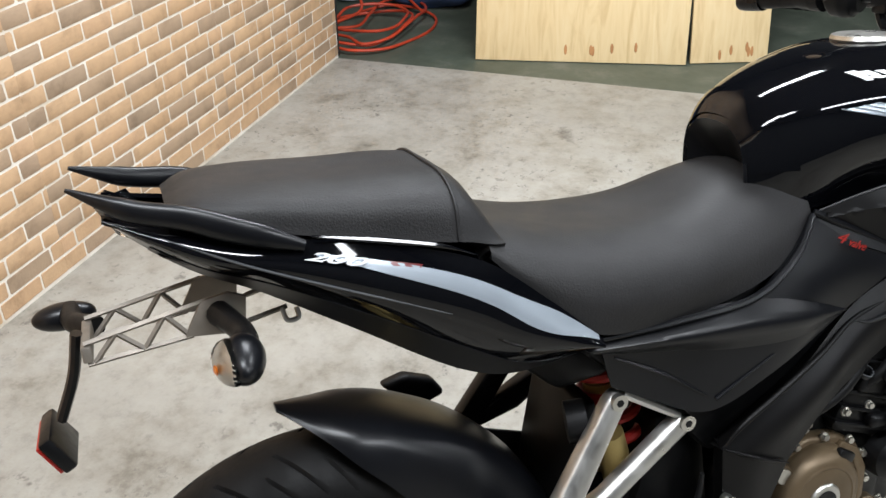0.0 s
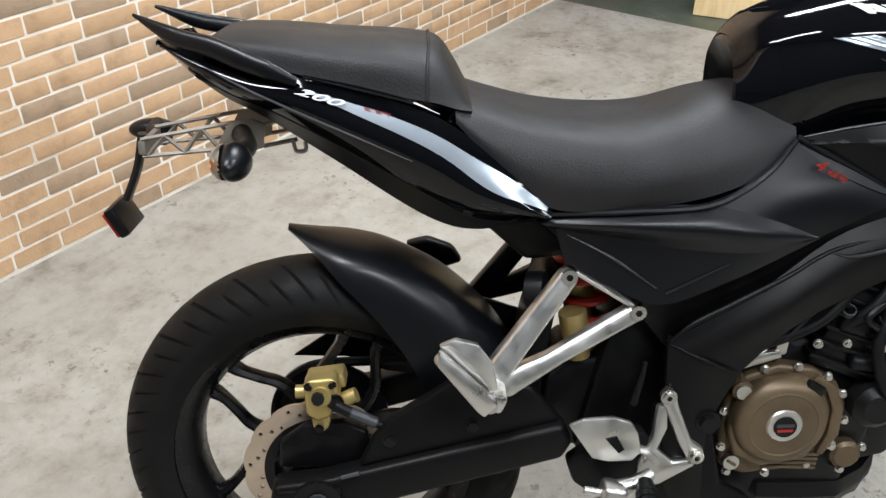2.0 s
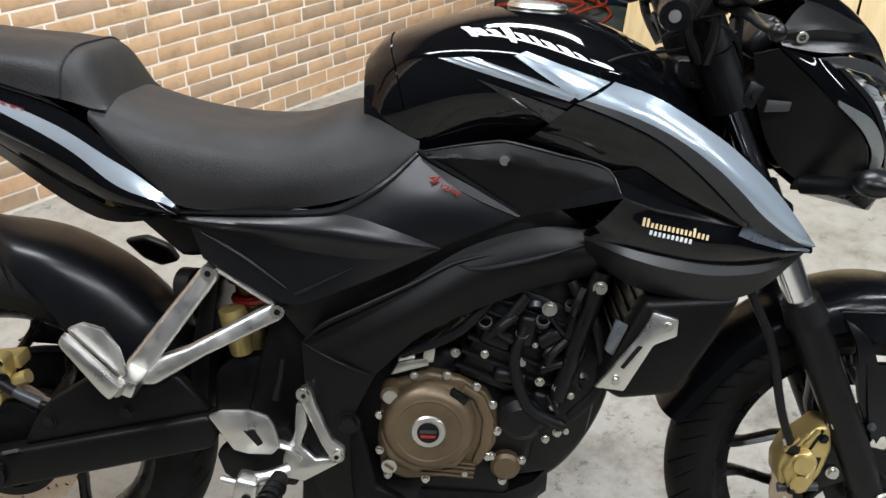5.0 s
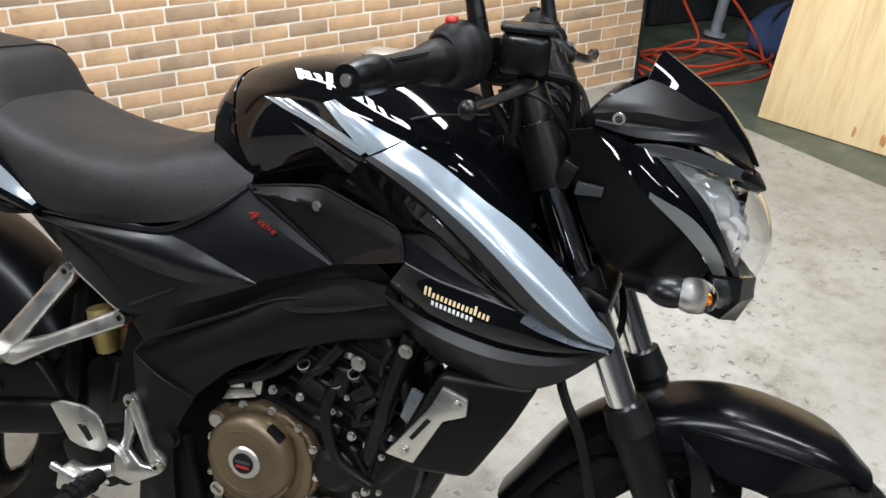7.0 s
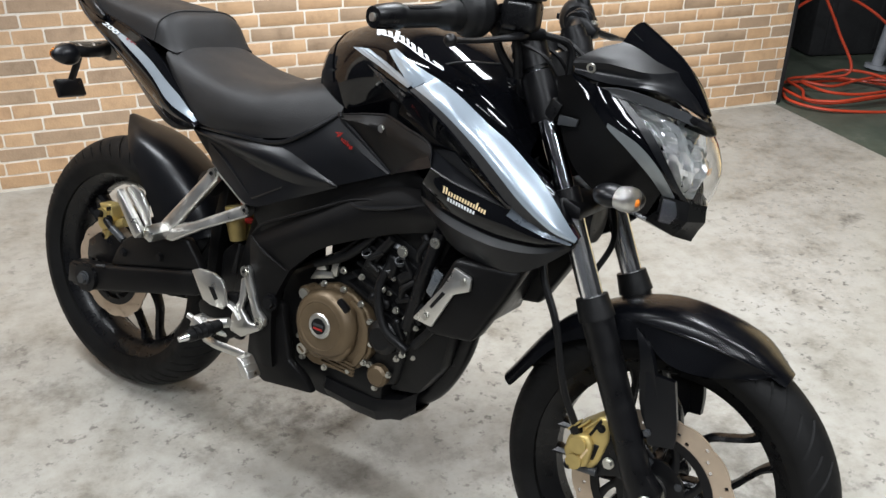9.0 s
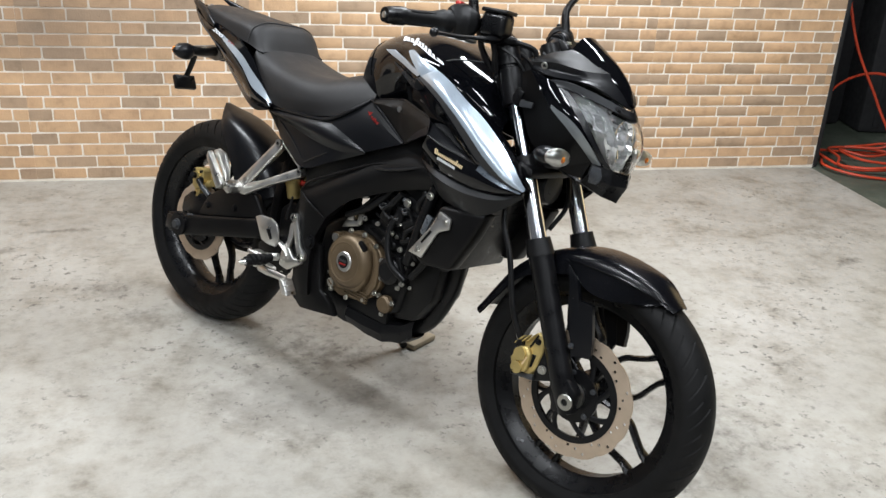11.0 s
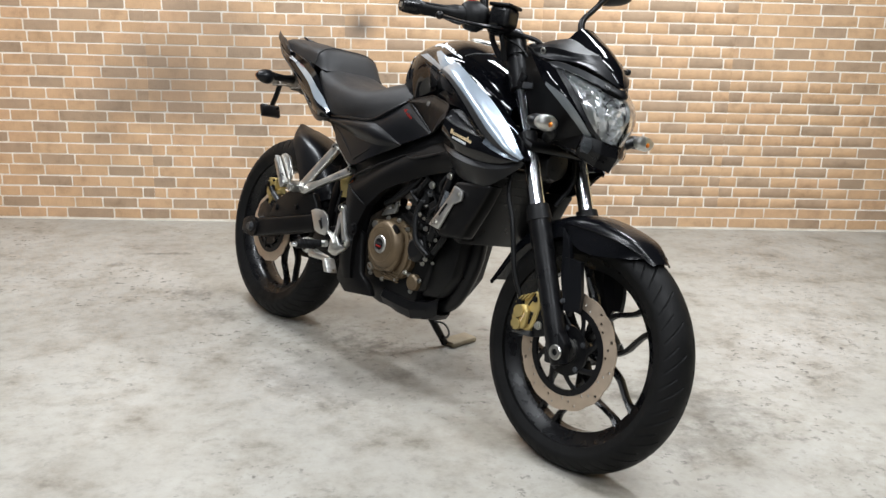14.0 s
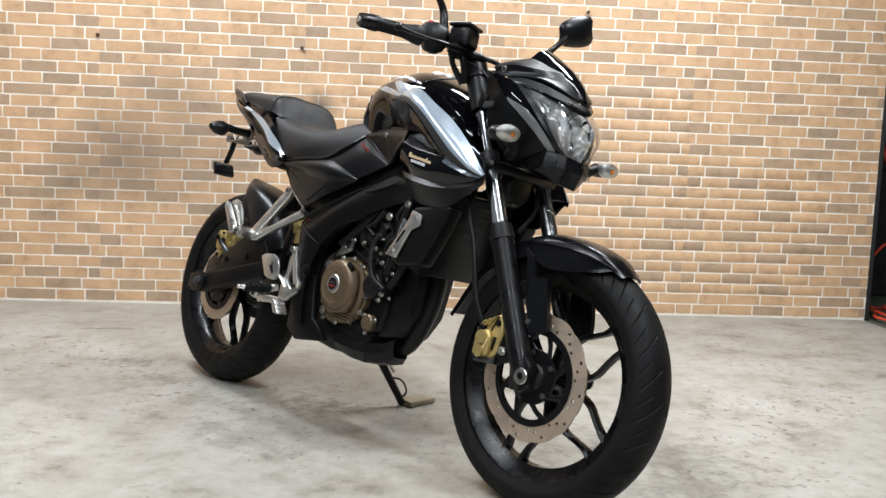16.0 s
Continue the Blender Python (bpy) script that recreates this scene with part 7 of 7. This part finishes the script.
part("lamp_back", box(0.12, 0.17, 0.13, pose(1.165, 0, 0.850, 0, -15, 0), 0.03, 3), BLACK, bike)
part("cowl_inside", box(0.09, 0.15, 0.05, pose(1.165, 0, 0.938, 0, 10, 0), 0.015, 2), BLACK, bike)
part("horn", lathe([(0.0, 0.0), (0.045, 0.0), (0.047, 0.01), (0.038, 0.03), (0.0, 0.034)], (1.11, 0.0, 0.70), 28, axis="x"), BLACK, bike)

# ---- embossed brick panels of the walls ----
COURSE, JOINT, PROUD, PANEL_W, SKIRT = 0.0523, 0.0068, 0.0013, 0.928, 0.008
# nine repeating courses of a panel: where each brick ends, and its tone (L light tan, D brown)
PANEL = (
    ((0.096, 0.242, 0.412, 0.583, 0.714, 0.883), "LLLLLDL"),
    ((0.065, 0.203, 0.376, 0.537, 0.672, 0.827), "LLLDLLL"),
    ((0.096, 0.186, 0.287, 0.449, 0.583, 0.743, 0.872), "DLLLLDLD"),
    ((0.027, 0.195, 0.371, 0.542, 0.675, 0.843), "LLDLLDL"),
    ((0.106, 0.273, 0.402, 0.501, 0.727, 0.858), "DLLLDLD"),
    ((0.059, 0.198, 0.372, 0.534, 0.668, 0.82), "LLLDLLL"),
    ((0.084, 0.253, 0.387, 0.499, 0.603, 0.734, 0.911), "LDLLLDLL"),
    ((0.069, 0.205, 0.357, 0.525, 0.656, 0.82), "DLDLLLD"),
    ((0.109, 0.265, 0.396, 0.558, 0.731, 0.865), "LLLDLLL"),
)


def brick_shape(length, seed):
    """An embossed brick with uneven, rounded edges: its face looks along -y."""
    rnd = random.Random(seed)
    h = COURSE - JOINT
    ring = []
    for i, (x, z) in enumerate(((0, 0), (length, 0), (length, h), (0, h))):
        x, z = x + rnd.uniform(-0.0012, 0.0012), z + rnd.uniform(-0.0014, 0.0014)
        sx, sz = (1 if i in (0, 3) else -1), (1 if i in (0, 1) else -1)
        c = rnd.uniform(0.0018, 0.0045)
        ring += [(x, z + sz * c), (x + sx * c, z)] if i in (0, 2) else [(x + sx * c, z), (x, z + sz * c)]
    n = len(ring)
    vs = [(x, 0.004, z) for x, z in ring] + [(x, -PROUD + 0.0007, z) for x, z in ring] + [(length / 2 + (x - length / 2) * (1 - 0.0022 / length), -PROUD, h / 2 + (z - h / 2) * 0.95) for x, z in ring]
    return vs, grid_faces(n, 3, True) + [tuple(range(2 * n, 3 * n))]


def panel_course(k):
    """The bricks of one course of a panel: start, length, tone, key."""
    ends, tones = PANEL[k]
    marks = [0.0] + list(ends) + [PANEL_W]
    for i, tone in enumerate(tones):
        a = marks[i] + (JOINT / 2 if i else 0.0)
        b = marks[i + 1] - (JOINT / 2 if i + 1 < len(tones) else 0.0)
        yield a, b - a, tone, (k, i)


BRICK_MESH = {}


def brick_mesh(key, length, tone):
    if key not in BRICK_MESH:
        bv, bf = brick_shape(length, key[0] * 10 + key[1])
        BRICK_MESH[key] = mesh_of("brick", Shape().put(bv, bf), BRICK[tone], 40)
    return BRICK_MESH[key]


def cover(start, stop, seams, place, single):
    """Lays panels from start to stop; seams: (where a panel begins, the row it starts with)."""
    shapes = {"L": Shape(), "D": Shape()}
    made = 0
    for seam, first in seams:
        for c in range(int(TOP / COURSE)):
            z = SKIRT + c * COURSE + JOINT / 2
            for a, length, tone, key in panel_course((first - c) % 9):
                x0, x1 = max(seam + a, start + 0.001), min(seam + a + length, stop - 0.001)
                if x1 - x0 < 0.008:
                    continue
                if single and x1 - x0 > length - 1e-6 and 0.30 < x0 < 2.60 and 2 <= c <= 20 and made < 300:
                    made += 1
                    o = new("brick", brick_mesh(key, length, tone))
                    o.parent = wall_north
                    o.location = (x0, WALL_Y, z)
                else:
                    bv, bf = brick_shape(x1 - x0, key[0] * 10 + key[1] + 100 * c)
                    shapes[tone].put([place(x0 + vx, vy, z + vz) for vx, vy, vz in bv], bf)
    return shapes


def joined(name, s, material, parent):
    me = bpy.data.meshes.new(name)
    me.from_pydata(s.v, [], s.f)
    me.materials.append(material)
    ob = new(name, me)
    ob.parent = parent
    return tagged(ob, kind="stuff")


SEAMS = [(2.003 - 3.712, 13), (2.003 - 2.784, 16), (2.003 - 1.856, 19), (2.003 - 0.928, 24), (2.003, 19), (2.931, 22)]
north = cover(WALL_W, WALL_E, SEAMS, lambda x, y, z: (x, WALL_Y + y, z), True)
west = cover(-WALL_Y, -0.56, [(-WALL_Y - 0.30, 17)], lambda x, y, z: (WALL_W - y, -x, z), False)
for tone in "LD":
    joined("brick_courses", north[tone], BRICK_REST[tone], wall_north)
    west[tone].f = [q[::-1] for q in west[tone].f]
    joined("brick_courses", west[tone], BRICK_REST[tone], wall_west)

for x, z in ((0.132, 1.215), (-0.786, 1.231), (1.465, 1.443)):
    plug = part("wall_plug", rod((x, WALL_Y + 0.002, z), (x, WALL_Y - 0.012, z - 0.002), 0.008, 12), BROWN, wall_north)
